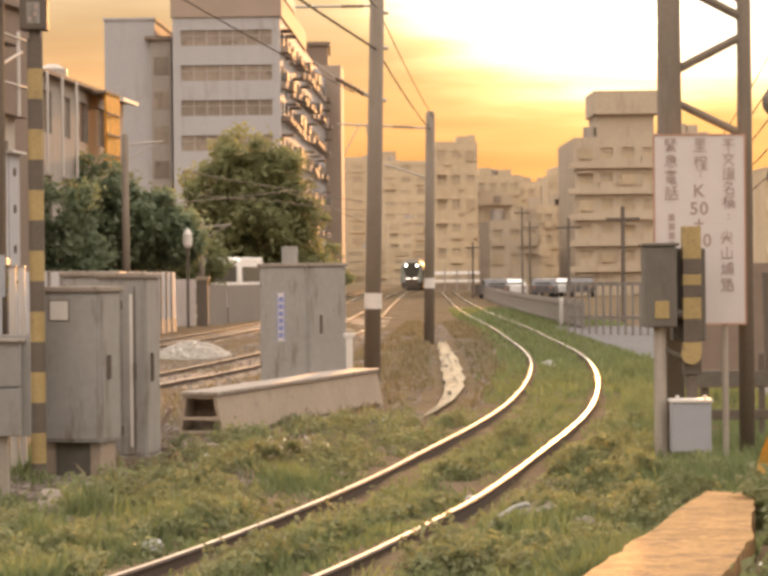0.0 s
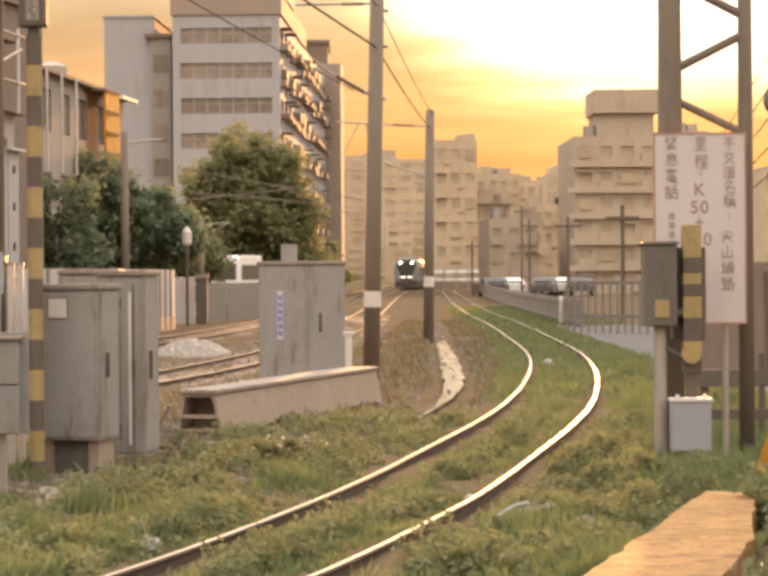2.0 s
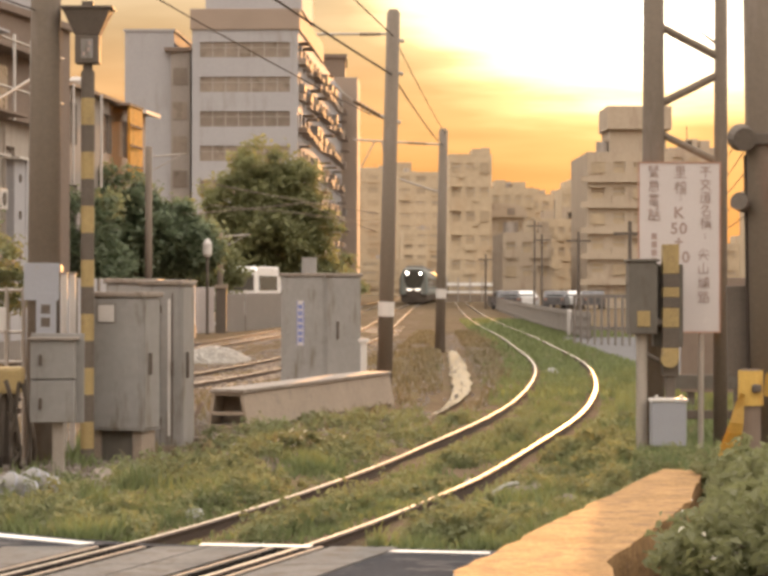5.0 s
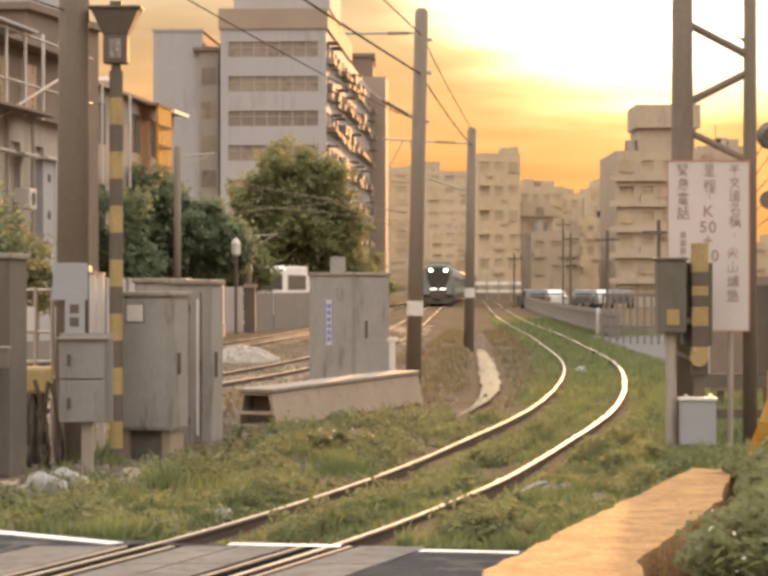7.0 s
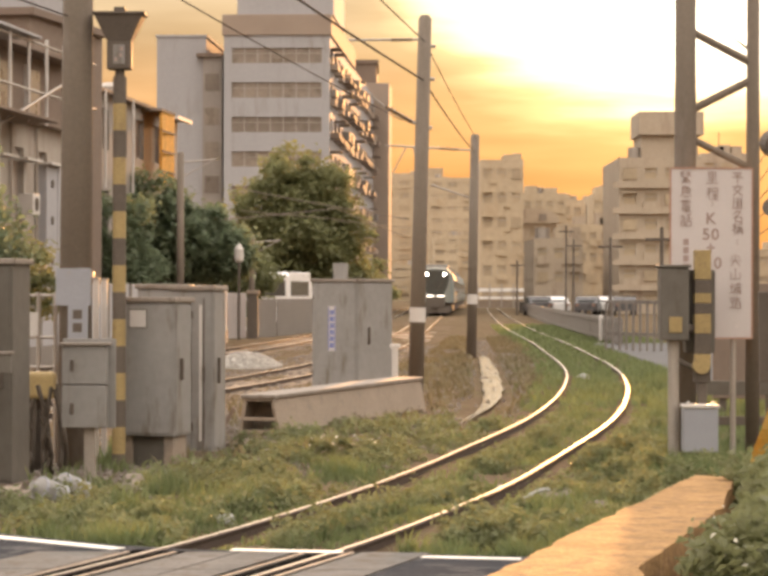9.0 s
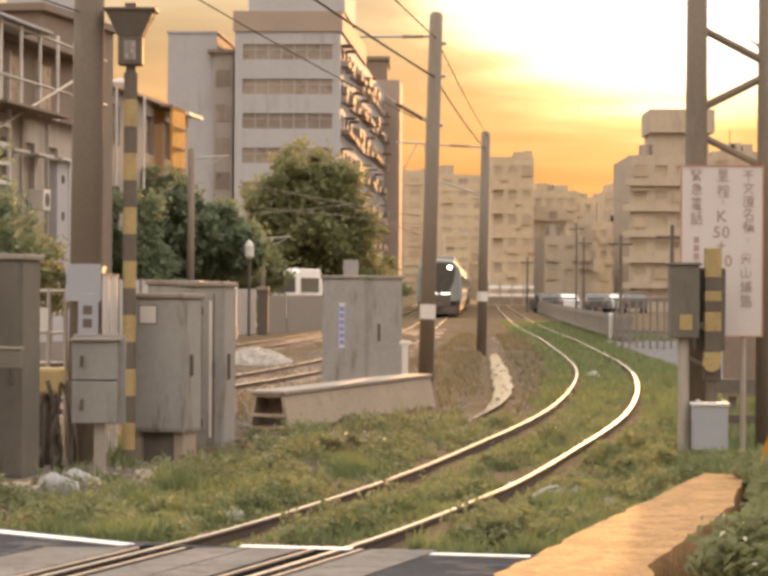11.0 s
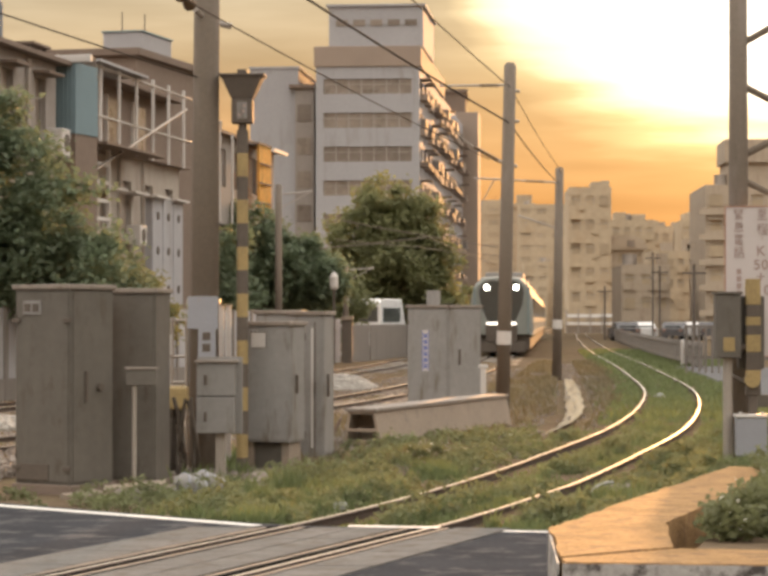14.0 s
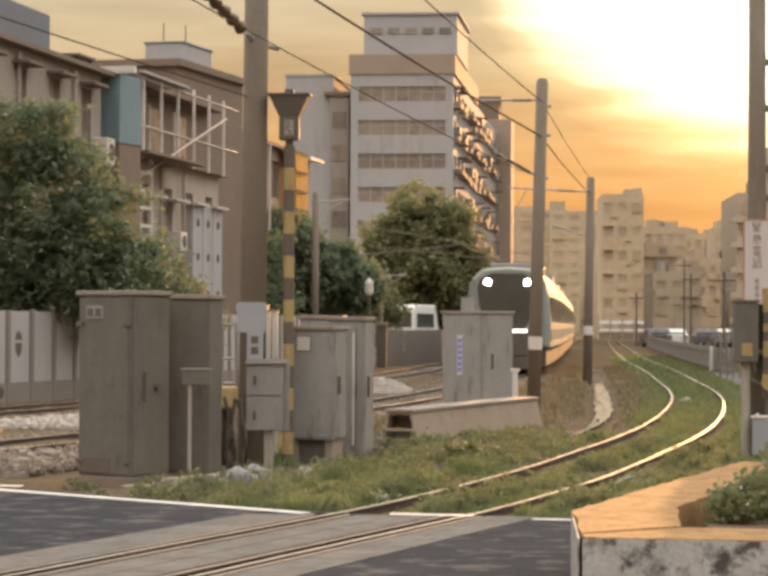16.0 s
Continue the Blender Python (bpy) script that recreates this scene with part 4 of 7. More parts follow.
def build_crossing_signal():
    t = thing("crossing_lamp_post", pose(-2.658, 24.3, -0.009) @ Matrix.Scale(0.9624, 4), "black and yellow striped post with a flared hood", "signal post")
    stripes(t, 0, 0, 0.07, -0.189, 3.977, 15, False)
    bm = bmesh.new()
    tube(bm, (0, 0, 3.940), (0, 0, 4.269), 0.05, seg=12)
    part("neck", bm, M_DARK, t)
    bm = bmesh.new()
    box(bm, -0.126, 0.126, -0.1, 0.1, 4.050, 4.346, 0.02)
    part("lamp_body", bm, M_DARK, t)
    hood = bmesh.new()
    lo = [hood.verts.new((sx * 0.126, sy * 0.10, 4.346)) for sx, sy in ((-1, -1), (1, -1), (1, 1), (-1, 1))]
    hi = [hood.verts.new((sx * 0.25, sy * 0.17, 4.609)) for sx, sy in ((-1, -1), (1, -1), (1, 1), (-1, 1))]
    for k in range(4):
        hood.faces.new((lo[k], lo[(k + 1) % 4], hi[(k + 1) % 4], hi[k]))
    hood.faces.new(lo[::-1])
    hood.faces.new(hi)
    part("hood", hood, M_DARK, t, "dark flared hood")
    part("lip", one_box(-0.27, 0.27, -0.19, 0.19, 4.609, 4.636, 0.006), M_DARK, t)
    part("top_cap", one_box(-0.06, 0.06, -0.06, 0.06, 4.636, 4.696, 0.01), M_DARK, t)
    part("face_plate", one_box(-0.06, 0.06, -0.106, -0.099, 4.104, 4.302, 0.003), M_CAB, t, "worn pale lamp face")
    for dx, dz in ((-0.03, 4.148), (0.02, 4.192), (0.03, 4.258)):
        part("mark", one_box(dx - 0.015, dx + 0.015, -0.112, -0.1065, dz - 0.02, dz + 0.02), M_BROWNTXT, t)


def build_sign():
    # steel mast of two legs with braces, and the crossing's name board on it
    xl, xr, d = 3.142, 3.855, 25.8
    t = thing("signal_mast", pose(0, d, GROUND), "braced steel mast of two unequal legs", "mast")
    part("leg", one_tube((xl, 0, -0.2), (xl, 0, 7.2), 0.122, 0.108, 20), M_POLE, t, smooth=True)
    part("leg", one_tube((xr, 0, -0.2), (xr, 0, 7.2), 0.075, 0.066, 14), M_POLE, t, smooth=True)
    for za, zb in ((3.66, 4.02), (4.55, 4.18), (5.0, 5.4), (6.1, 5.7)):
        part("brace", one_tube((xl, 0, za), (xr, 0, zb), 0.045, seg=10), M_POLE, t)
    part("brace", one_tube((xl, 0, 3.42), (xr, 0, 3.07), 0.038, seg=10), M_POLE, t)
    part("spur", one_tube((xr, 0, 4.30), (xr - 0.22, 0, 4.46), 0.02, 0.008, seg=8), M_POLE, t)
    part("spur", one_tube((xr, 0, 5.0), (xr - 0.25, 0, 5.2), 0.02, 0.008, seg=8), M_POLE, t)
    s = thing("name_board", pose(2.963, 25.55, 1.221), "tall white crossing name board with faded brown characters paled for haze", "sign")
    w, h = 0.845, 1.765
    part("board", one_box(0, w, 0, 0.02, 0, h, 0.004), M_SIGN, s)
    for x0, x1, z0, z1 in ((-0.012, 0.004, -0.01, h + 0.01), (w - 0.004, w + 0.012, -0.01, h + 0.01), (0.004, w - 0.004, h - 0.004, h + 0.012), (0.004, w - 0.004, -0.012, 0.004)):
        part("rim", one_box(x0, x1, -0.006, 0.024, z0, z1), M_REDRIM, s, "thin red-brown rim")
    for x0 in (0.1, 0.7):
        part("stay", one_box(x0, x0 + 0.05, 0.02, 0.16, 0.9, 0.95), M_STEEL, s)
    part("foot_post", one_tube((0.66, 0.06, -1.9), (0.66, 0.06, 0.02), 0.03, seg=10), M_STEEL, s)
    return s


def glyph(strokes, cx, cz, size, parent, y=-0.004, weight=0.085):
    """A character from strokes on a unit square, each a bar, joined in one mesh."""
    bm = bmesh.new()
    for xa, za, xb, zb in strokes:
        a, b = Vector(((xa - 0.5) * size, 0, (za - 0.5) * size)), Vector(((xb - 0.5) * size, 0, (zb - 0.5) * size))
        L = (b - a).length
        ang = math.atan2(b.z - a.z, b.x - a.x)
        m = Matrix.Translation((cx + a.x, y, cz + a.z)) @ Matrix.Rotation(-ang, 4, "Y")
        hw = weight * size / 2
        box(bm, -hw * 0.6, L + hw * 0.6, -0.001, 0.002, -hw, hw, m=m)
    return part("character", bm, M_BROWNTXT, parent)


GLYPHS = {
    "ping": [(0.1, 0.9, 0.9, 0.9), (0.3, 0.78, 0.38, 0.6), (0.7, 0.78, 0.6, 0.6), (0.02, 0.5, 0.98, 0.5), (0.5, 0.9, 0.5, 0.0)],
    "jiao": [(0.5, 1.0, 0.5, 0.85), (0.05, 0.82, 0.95, 0.82), (0.35, 0.75, 0.15, 0.55), (0.65, 0.75, 0.88, 0.55), (0.7, 0.55, 0.1, 0.0), (0.3, 0.55, 0.95, 0.0)],
    "dao": [(0.12, 0.95, 0.2, 0.82), (0.05, 0.65, 0.22, 0.65), (0.2, 0.65, 0.1, 0.2), (0.02, 0.08, 0.98, 0.04), (0.38, 0.9, 0.95, 0.9), (0.45, 0.72, 0.45, 0.2), (0.88, 0.72, 0.88, 0.2), (0.45, 0.72, 0.88, 0.72), (0.45, 0.55, 0.88, 0.55), (0.45, 0.38, 0.88, 0.38), (0.45, 0.2, 0.88, 0.2)],
    "ming": [(0.45, 1.0, 0.1, 0.6), (0.4, 0.88, 0.8, 0.88), (0.8, 0.88, 0.15, 0.25), (0.35, 0.42, 0.9, 0.42), (0.35, 0.42, 0.35, 0.0), (0.9, 0.42, 0.9, 0.0), (0.35, 0.02, 0.9, 0.02)],
    "cheng": [(0.1, 0.9, 0.4, 0.95), (0.03, 0.7, 0.45, 0.7), (0.25, 0.92, 0.25, 0.0), (0.25, 0.65, 0.03, 0.35), (0.5, 0.92, 0.95, 0.98), (0.5, 0.6, 0.95, 0.6), (0.5, 0.6, 0.5, 0.0), (0.95, 0.6, 0.95, 0.0), (0.5, 0.38, 0.95, 0.38), (0.42, 0.2, 1.0, 0.2), (0.72, 0.75, 0.72, 0.2)],
    "jian": [(0.5, 1.0, 0.5, 0.65), (0.3, 0.88, 0.12, 0.65), (0.7, 0.88, 0.92, 0.68), (0.03, 0.45, 0.97, 0.45), (0.5, 0.6, 0.1, 0.0), (0.5, 0.45, 0.92, 0.0)],
    "shan": [(0.5, 1.0, 0.5, 0.1), (0.1, 0.65, 0.1, 0.1), (0.9, 0.65, 0.9, 0.1), (0.1, 0.1, 0.9, 0.1)],
    "pu": [(0.03, 0.65, 0.35, 0.65), (0.19, 0.95, 0.19, 0.15), (0.0, 0.1, 0.38, 0.22), (0.4, 0.82, 1.0, 0.82), (0.7, 1.0, 0.7, 0.0), (0.45, 0.62, 0.45, 0.0), (0.95, 0.62, 0.95, 0.0), (0.45, 0.62, 0.95, 0.62), (0.45, 0.42, 0.95, 0.42), (0.45, 0.22, 0.95, 0.22), (0.82, 0.98, 0.92, 0.9)],
    "lu": [(0.08, 0.92, 0.4, 0.92), (0.08, 0.65, 0.4, 0.65), (0.08, 0.92, 0.08, 0.65), (0.4, 0.92, 0.4, 0.65), (0.25, 0.65, 0.25, 0.05), (0.25, 0.35, 0.42, 0.35), (0.0, 0.03, 0.45, 0.1), (0.65, 1.0, 0.5, 0.7), (0.6, 0.88, 0.88, 0.88), (0.88, 0.88, 0.5, 0.45), (0.6, 0.75, 1.0, 0.45), (0.55, 0.38, 0.95, 0.38), (0.55, 0.38, 0.55, 0.0), (0.95, 0.38, 0.95, 0.0), (0.55, 0.03, 0.95, 0.03)],
    "li": [(0.2, 0.95, 0.8, 0.95), (0.2, 0.5, 0.8, 0.5), (0.2, 0.95, 0.2, 0.5), (0.8, 0.95, 0.8, 0.5), (0.2, 0.73, 0.8, 0.73), (0.5, 0.95, 0.5, 0.02), (0.15, 0.27, 0.85, 0.27), (0.03, 0.02, 0.97, 0.02)],
    "chengb": [(0.1, 0.9, 0.4, 0.95), (0.03, 0.7, 0.45, 0.7), (0.25, 0.92, 0.25, 0.0), (0.25, 0.65, 0.03, 0.35), (0.55, 0.95, 0.95, 0.95), (0.55, 0.65, 0.95, 0.65), (0.55, 0.95, 0.55, 0.65), (0.95, 0.95, 0.95, 0.65), (0.5, 0.45, 1.0, 0.45), (0.5, 0.24, 1.0, 0.24), (0.45, 0.02, 1.0, 0.02), (0.75, 0.45, 0.75, 0.02)],
    "jin": [(0.05, 0.95, 0.4, 0.95), (0.1, 0.78, 0.4, 0.78), (0.1, 0.95, 0.1, 0.55), (0.1, 0.58, 0.42, 0.58), (0.55, 0.95, 0.9, 0.95), (0.9, 0.95, 0.55, 0.58), (0.6, 0.85, 0.95, 0.58), (0.5, 0.5, 0.25, 0.35), (0.25, 0.35, 0.75, 0.3), (0.7, 0.5, 0.2, 0.15), (0.2, 0.15, 0.85, 0.2), (0.5, 0.18, 0.5, 0.0), (0.3, 0.1, 0.15, 0.0), (0.7, 0.1, 0.85, 0.0)],
    "ji": [(0.4, 1.0, 0.15, 0.75), (0.35, 0.9, 0.75, 0.9), (0.75, 0.9, 0.6, 0.76), (0.15, 0.75, 0.85, 0.75), (0.2, 0.6, 0.85, 0.6), (0.15, 0.45, 0.85, 0.45), (0.85, 0.75, 0.85, 0.45), (0.15, 0.3, 0.05, 0.08), (0.32, 0.32, 0.35, 0.05), (0.35, 0.05, 0.72, 0.05), (0.55, 0.32, 0.6, 0.2), (0.8, 0.3, 0.95, 0.12)],
    "dian": [(0.15, 0.97, 0.85, 0.97), (0.05, 0.85, 0.95, 0.85), (0.5, 0.97, 0.5, 0.6), (0.2, 0.73, 0.4, 0.73), (0.6, 0.73, 0.8, 0.73), (0.2, 0.5, 0.8, 0.5), (0.2, 0.5, 0.2, 0.12), (0.8, 0.5, 0.8, 0.12), (0.2, 0.32, 0.8, 0.32), (0.2, 0.14, 0.8, 0.14), (0.5, 0.5, 0.5, 0.0), (0.5, 0.0, 0.95, 0.0)],
    "hua": [(0.2, 1.0, 0.25, 0.9), (0.02, 0.82, 0.42, 0.82), (0.08, 0.66, 0.38, 0.66), (0.08, 0.5, 0.38, 0.5), (0.08, 0.35, 0.38, 0.35), (0.08, 0.35, 0.08, 0.02), (0.38, 0.35, 0.38, 0.02), (0.08, 0.04, 0.38, 0.04), (0.6, 0.95, 0.95, 1.0), (0.48, 0.65, 1.0, 0.65), (0.75, 0.95, 0.75, 0.4), (0.52, 0.4, 0.96, 0.4), (0.52, 0.4, 0.52, 0.0), (0.96, 0.4, 0.96, 0.0), (0.52, 0.04, 0.96, 0.04)],
}


def build_sign_text(s):
    w, h = 0.845, 1.765
    # three columns read downwards, from the outer column in
    for k, g in enumerate(("ping", "jiao", "dao", "ming", "cheng")):
        glyph(GLYPHS[g], 0.695, h - 0.09 - 0.135 * k, 0.118, s)
    for dz in (0.0, 0.035):
        part("dot", one_box(0.685, 0.70, -0.005, -0.001, h - 0.755 - dz, h - 0.74 - dz), M_BROWNTXT, s)
    for k, g in enumerate(("jian", "shan", "pu", "lu")):
        glyph(GLYPHS[g], 0.675, h - 0.955 - 0.148 * k, 0.118, s)
    for k, g in enumerate(("li", "chengb")):
        glyph(GLYPHS[g], 0.43, h - 0.09 - 0.17 * k, 0.125, s)
    for k, g in enumerate(("jin", "ji", "dian", "hua")):
        glyph(GLYPHS[g], 0.155, h - 0.09 - 0.15 * k, 0.122, s)
    for dz in (0.0, 0.03):
        part("dot", one_box(0.425, 0.44, -0.005, -0.001, h - 0.36 - dz, h - 0.345 - dz), M_BROWNTXT, s)
    for txt, x, z, size in (("K", 0.415, h - 0.575, 0.165), ("5", 0.368, h - 0.74, 0.165), ("0", 0.462, h - 0.74, 0.165), ("+", 0.415, h - 0.885, 0.17), ("0", 0.49, h - 1.04, 0.165)):
        cu = bpy.data.curves.new("character", "FONT")
        cu.body, cu.size, cu.align_x, cu.extrude, cu.offset = txt, size, "CENTER", 0.002, 0.003
        cu.materials.append(M_BROWNTXT)
        ob = new("character", cu)
        ob.parent = s
        ob.matrix_basis = pose(x, -0.003, z, 90, 0, 0)
    # a phone number, as plain bars
    for k in range(8):
        part("bar", one_box(0.13, 0.185, -0.005, -0.001, h - 0.80 - 0.085 * k, h - 0.735 - 0.085 * k), M_BROWNTXT, s)


def build_barrier():
    d = 25.0
    t = thing("barrier_machine", pose(0, d, GROUND), "crossing barrier machine with an upright striped arm", "barrier")
    xa, xb = 2.780, 3.070
    part("post", one_tube((2.930, 0, -0.1), (2.930, 0, 1.4), 0.058, seg=16), M_STEEL, t)
    part("housing", one_box(xa, xb, -0.16, 0.16, 1.28, 2.02, 0.02), M_CABTAN, t, "brown machine housing")
    part("cover", one_box(xa - 0.02, xb + 0.02, -0.18, 0.18, 2.02, 2.05, 0.01), M_CABTAN, t)
    part("tag", one_box(2.865, 2.995, -0.172, -0.16, 1.36, 1.52, 0.004), M_OLDYEL, t, "small yellow plate")
    arm_x = 3.220
    zs = [(0.85, 1.02, 0), (1.02, 1.14, 1), (1.14, 1.35, 0), (1.35, 1.55, 1), (1.55, 1.66, 0), (1.66, 1.76, 1), (1.76, 1.90, 0), (1.90, 2.20, 1)]
    for z0, z1, y in zs:
        part("yellow_band" if y else "black_band", one_box(arm_x - 0.085, arm_x + 0.085, -0.06, 0.06, z0, z1, 0.008), M_OLDYEL if y else M_DARK, t)
    part("gear_case", one_box(3.064, 3.367, 0.08, 0.3, 1.15, 2.0, 0.02), M_CABTAN, t, "brown gear case")
    part("weight", one_tube((arm_x - 0.02, -0.06, 1.03), (arm_x - 0.02, -0.14, 1.03), 0.09, seg=18), M_OLDYEL, t, "yellow round counterweight")
    part("spindle", one_tube((xb - 0.1, 0, 1.4), (arm_x, 0, 1.4), 0.05, seg=12), M_DARK, t)
    part("link", one_tube((2.930, 0, 1.1), (arm_x, 0, 0.95), 0.03, seg=8), M_DARK, t)
    part("stem", one_box(arm_x - 0.05, arm_x + 0.05, -0.04, 0.04, 0.3, 0.86, 0.01), M_DARK, t)
    b = thing("junction_box", pose(2.996, 24.7, GROUND), "pale grey plastic junction box on a short stem", "junction box")
    part("body", one_box(0, 0.355, 0, 0.2, 0.155, 0.60, 0.015), M_PLASTIC, b)
    part("lid", one_box(-0.015, 0.37, -0.015, 0.215, 0.60, 0.635, 0.01), M_WHITE, b)
    part("stem", one_box(0.13, 0.22, 0.05, 0.15, -0.05, 0.155, 0.006), M_DARK, b)
    for px in (0.04, 0.29):
        part("lug", one_box(px, px + 0.03, 0.02, 0.08, 0.635, 0.665, 0.005), M_WHITE, b)
    # railings and a low beam behind the barrier
    r = thing("guard_rail", pose(0, 27.5, GROUND), "low dark guard rail beside the track", "guard rail")
    for k in range(4):
        px = 3.388 + 0.9 * k
        part("post", one_box(px - 0.03, px + 0.03, -0.03, 0.03, -0.1, 0.95, 0.005), M_DARK, r)
    part("beam", one_box(3.305, 3.305 + 3.6, -0.04, 0.0, 0.62, 0.78, 0.008), M_CABTAN, r)
    part("beam", one_box(3.305, 3.305 + 3.6, -0.04, 0.0, 0.28, 0.38, 0.008), M_DARK, r)


def build_right_pole():
    p = pole(3.536, 21.0, 7.0, -1.2, 0.13, 0.115, "concrete pole with crossing lamps and a yellow guard")
    part("lamp_hood", one_tube((-0.17, -0.06, 3.05), (-0.17, -0.26, 3.02), 0.12, 0.10, 16), M_DARK, p, "round dark signal hood")
    part("clamp", one_box(-0.16, 0.15, -0.16, 0.16, 2.98, 3.08, 0.01), M_DARK, p)
    part("cable", one_tube((-0.14, -0.02, 0.4), (-0.13, -0.02, 2.9), 0.015, seg=8), M_WIRE, p)
    part("red_lamp", one_tube((0.22, -0.14, 2.62), (0.22, -0.2, 2.62), 0.10, seg=18), M_RED, p, "lit red crossing lamp")
    part("lamp_shade", one_tube((0.22, -0.02, 2.62), (0.22, -0.15, 2.62), 0.14, seg=18), M_DARK, p)
    part("small_lamp", one_tube((-0.15, -0.05, 2.45), (-0.22, -0.2, 2.5), 0.05, 0.08, 12), M_DARK, p)
    part("shield", one_box(-0.30, -0.12, 0.05, 0.12, 1.0, 1.78, 0.01), M_DARK, p, "dark backing board")
    y = thing("warning_tape", pose(3.053, 20.5, GROUND), "yellow warning cloth tied round a short post", "warning tape")
    part("post", one_tube((0.27, 0.03, -0.1), (0.27, 0.03, 1.07), 0.085, seg=16), M_WALLB, y)
    bm = bmesh.new()
    n = 7
    prev = None
    for k in range(n + 1):
        u = k / n
        a = bm.verts.new((-0.04 + 0.20 * u ** 1.2, -0.14 + 0.03 * math.sin(9 * u), 0.31 + 0.57 * u))
        b = bm.verts.new((0.15 + 0.06 * u, -0.10 + 0.04 * math.sin(7 * u + 1), 0.30 + 0.56 * u))
        if prev:
            bm.faces.new((prev[0], prev[1], b, a))
        prev = (a, b)
    bmesh.ops.solidify(bm, geom=bm.faces[:], thickness=0.006)
    part("hanging_end", bm, M_YELLOW, y)
    part("wrap", one_tube((0.27, 0.03, 0.77), (0.27, 0.03, 1.06), 0.11, 0.105, 14), M_YELLOW, y)
    part("knot", one_box(0.26, 0.34, -0.12, -0.07, 0.88, 0.95, 0.02), M_DARK, y)
    bm = bmesh.new()
    v = [bm.verts.new(c) for c in ((0.36, -0.08, 0.86), (0.38, -0.08, 1.05), (0.85, -0.02, 0.84), (0.85, -0.04, 0.66))]
    bm.faces.new(v)
    bmesh.ops.solidify(bm, geom=bm.faces[:], thickness=0.006)
    part("streamer", bm, M_YELLOW, y)
    bm = bmesh.new()
    v = [bm.verts.new(c) for c in ((0.38, -0.1, 0.22), (0.36, -0.1, 0.38), (0.55, -0.12, 0.34), (0.62, -0.1, 0.18))]
    bm.faces.new(v)
    bmesh.ops.solidify(bm, geom=bm.faces[:], thickness=0.006)
    part("loose_end", bm, M_YELLOW, y)


def build_planter():
    # concrete planter wall: a long arm and a short front
    top, low = 0.45, -0.15
    w = thing("planter_wall", pose(0, 0, 0), "low concrete planter wall with the sun's orange put into its colour", "planter wall")
    long_arm = [(0.43, 8.9), (1.05, 9.45), (1.13, 10.98), (1.30, 11.6), (1.93, 14.1), (2.34, 16.45), (2.08, 16.6), (0.44, 10.62)]
    # both walls take the sun-orange concrete, on every face
    part("long_wall", prism(bmesh.new(), ragged(long_arm, 0.22, 0.016, 2), low, top), M_LEDGE_SUN, w)
    part("front_wall", prism(bmesh.new(), ragged([(0.46, 8.66), (3.6, 8.40), (3.6, 9.0), (1.08, 9.42), (0.44, 8.87)], 0.2, 0.01, 3), low, top - 0.006), M_LEDGE_SUN, w)
    # flaking white paint on the faces
    coat = [(0.44, 8.642), (3.6, 8.382), (3.6, 8.374), (0.44, 8.634)]
    part("paint_coat", prism(bmesh.new(), coat, low, top - 0.012), M_FLAKED, w, "flaking white and dark paint")
    part("paint_coat", prism(bmesh.new(), [(0.44, 10.6), (0.425, 8.66), (0.415, 8.66), (0.425, 10.6)], low, top - 0.012), M_FLAKED, w, "flaking white and dark paint")
    part("soil", prism(bmesh.new(), [(1.10, 9.47), (3.55, 9.05), (5.2, 16.2), (2.45, 16.3), (1.96, 14.1)], low, 0.36), M_DIRT, w, "dark soil")
    rng = random.Random(5)
    inner = smooth_curve([(9.5, 1.02), (10.98, 1.13), (11.6, 1.30), (14.1, 1.93), (16.45, 2.34)])
    lobes = []
    for k in range(64):
        yy = 10.7 + 5.6 * rng.random()
        off = 0.24 + 1.7 * rng.random() ** 1.5
        r = min(off * 0.72, rng.uniform(0.13, 0.24) + (0.12 if off > 0.5 else 0))
        if yy < 12.8:
            r *= 0.85
        lobes.append((inner(yy) + off - 2.5, yy - 13.5, 0.02 + 0.16 * min(1, off) * rng.random() + 0.05, r))
    lobes += [(-0.10 + 0.22 * k, 2.6 + 0.12 * (k % 3), 0.10 + 0.05 * (k % 2), 0.20) for k in range(6)]
    bush(2.5, 13.5, 0.34, lobes, 34000, 0.082, 3, "leafy green shrubs filling the planter", M_LEAF2)
    fl = [(l[0], l[1], l[2] + 0.08, l[3]) for l in lobes[:14]]
    me = leaf_cloud(fl, 220, 0.035, 9)
    me.name = "flowers"
    me.materials.append(M_FLOWER)
    o = new("flowers", me)
    o.location = (2.5, 13.5, 0.3)
    tagged(o, "tiny white flowers among the shrubs", "flowers", kind="stuff")


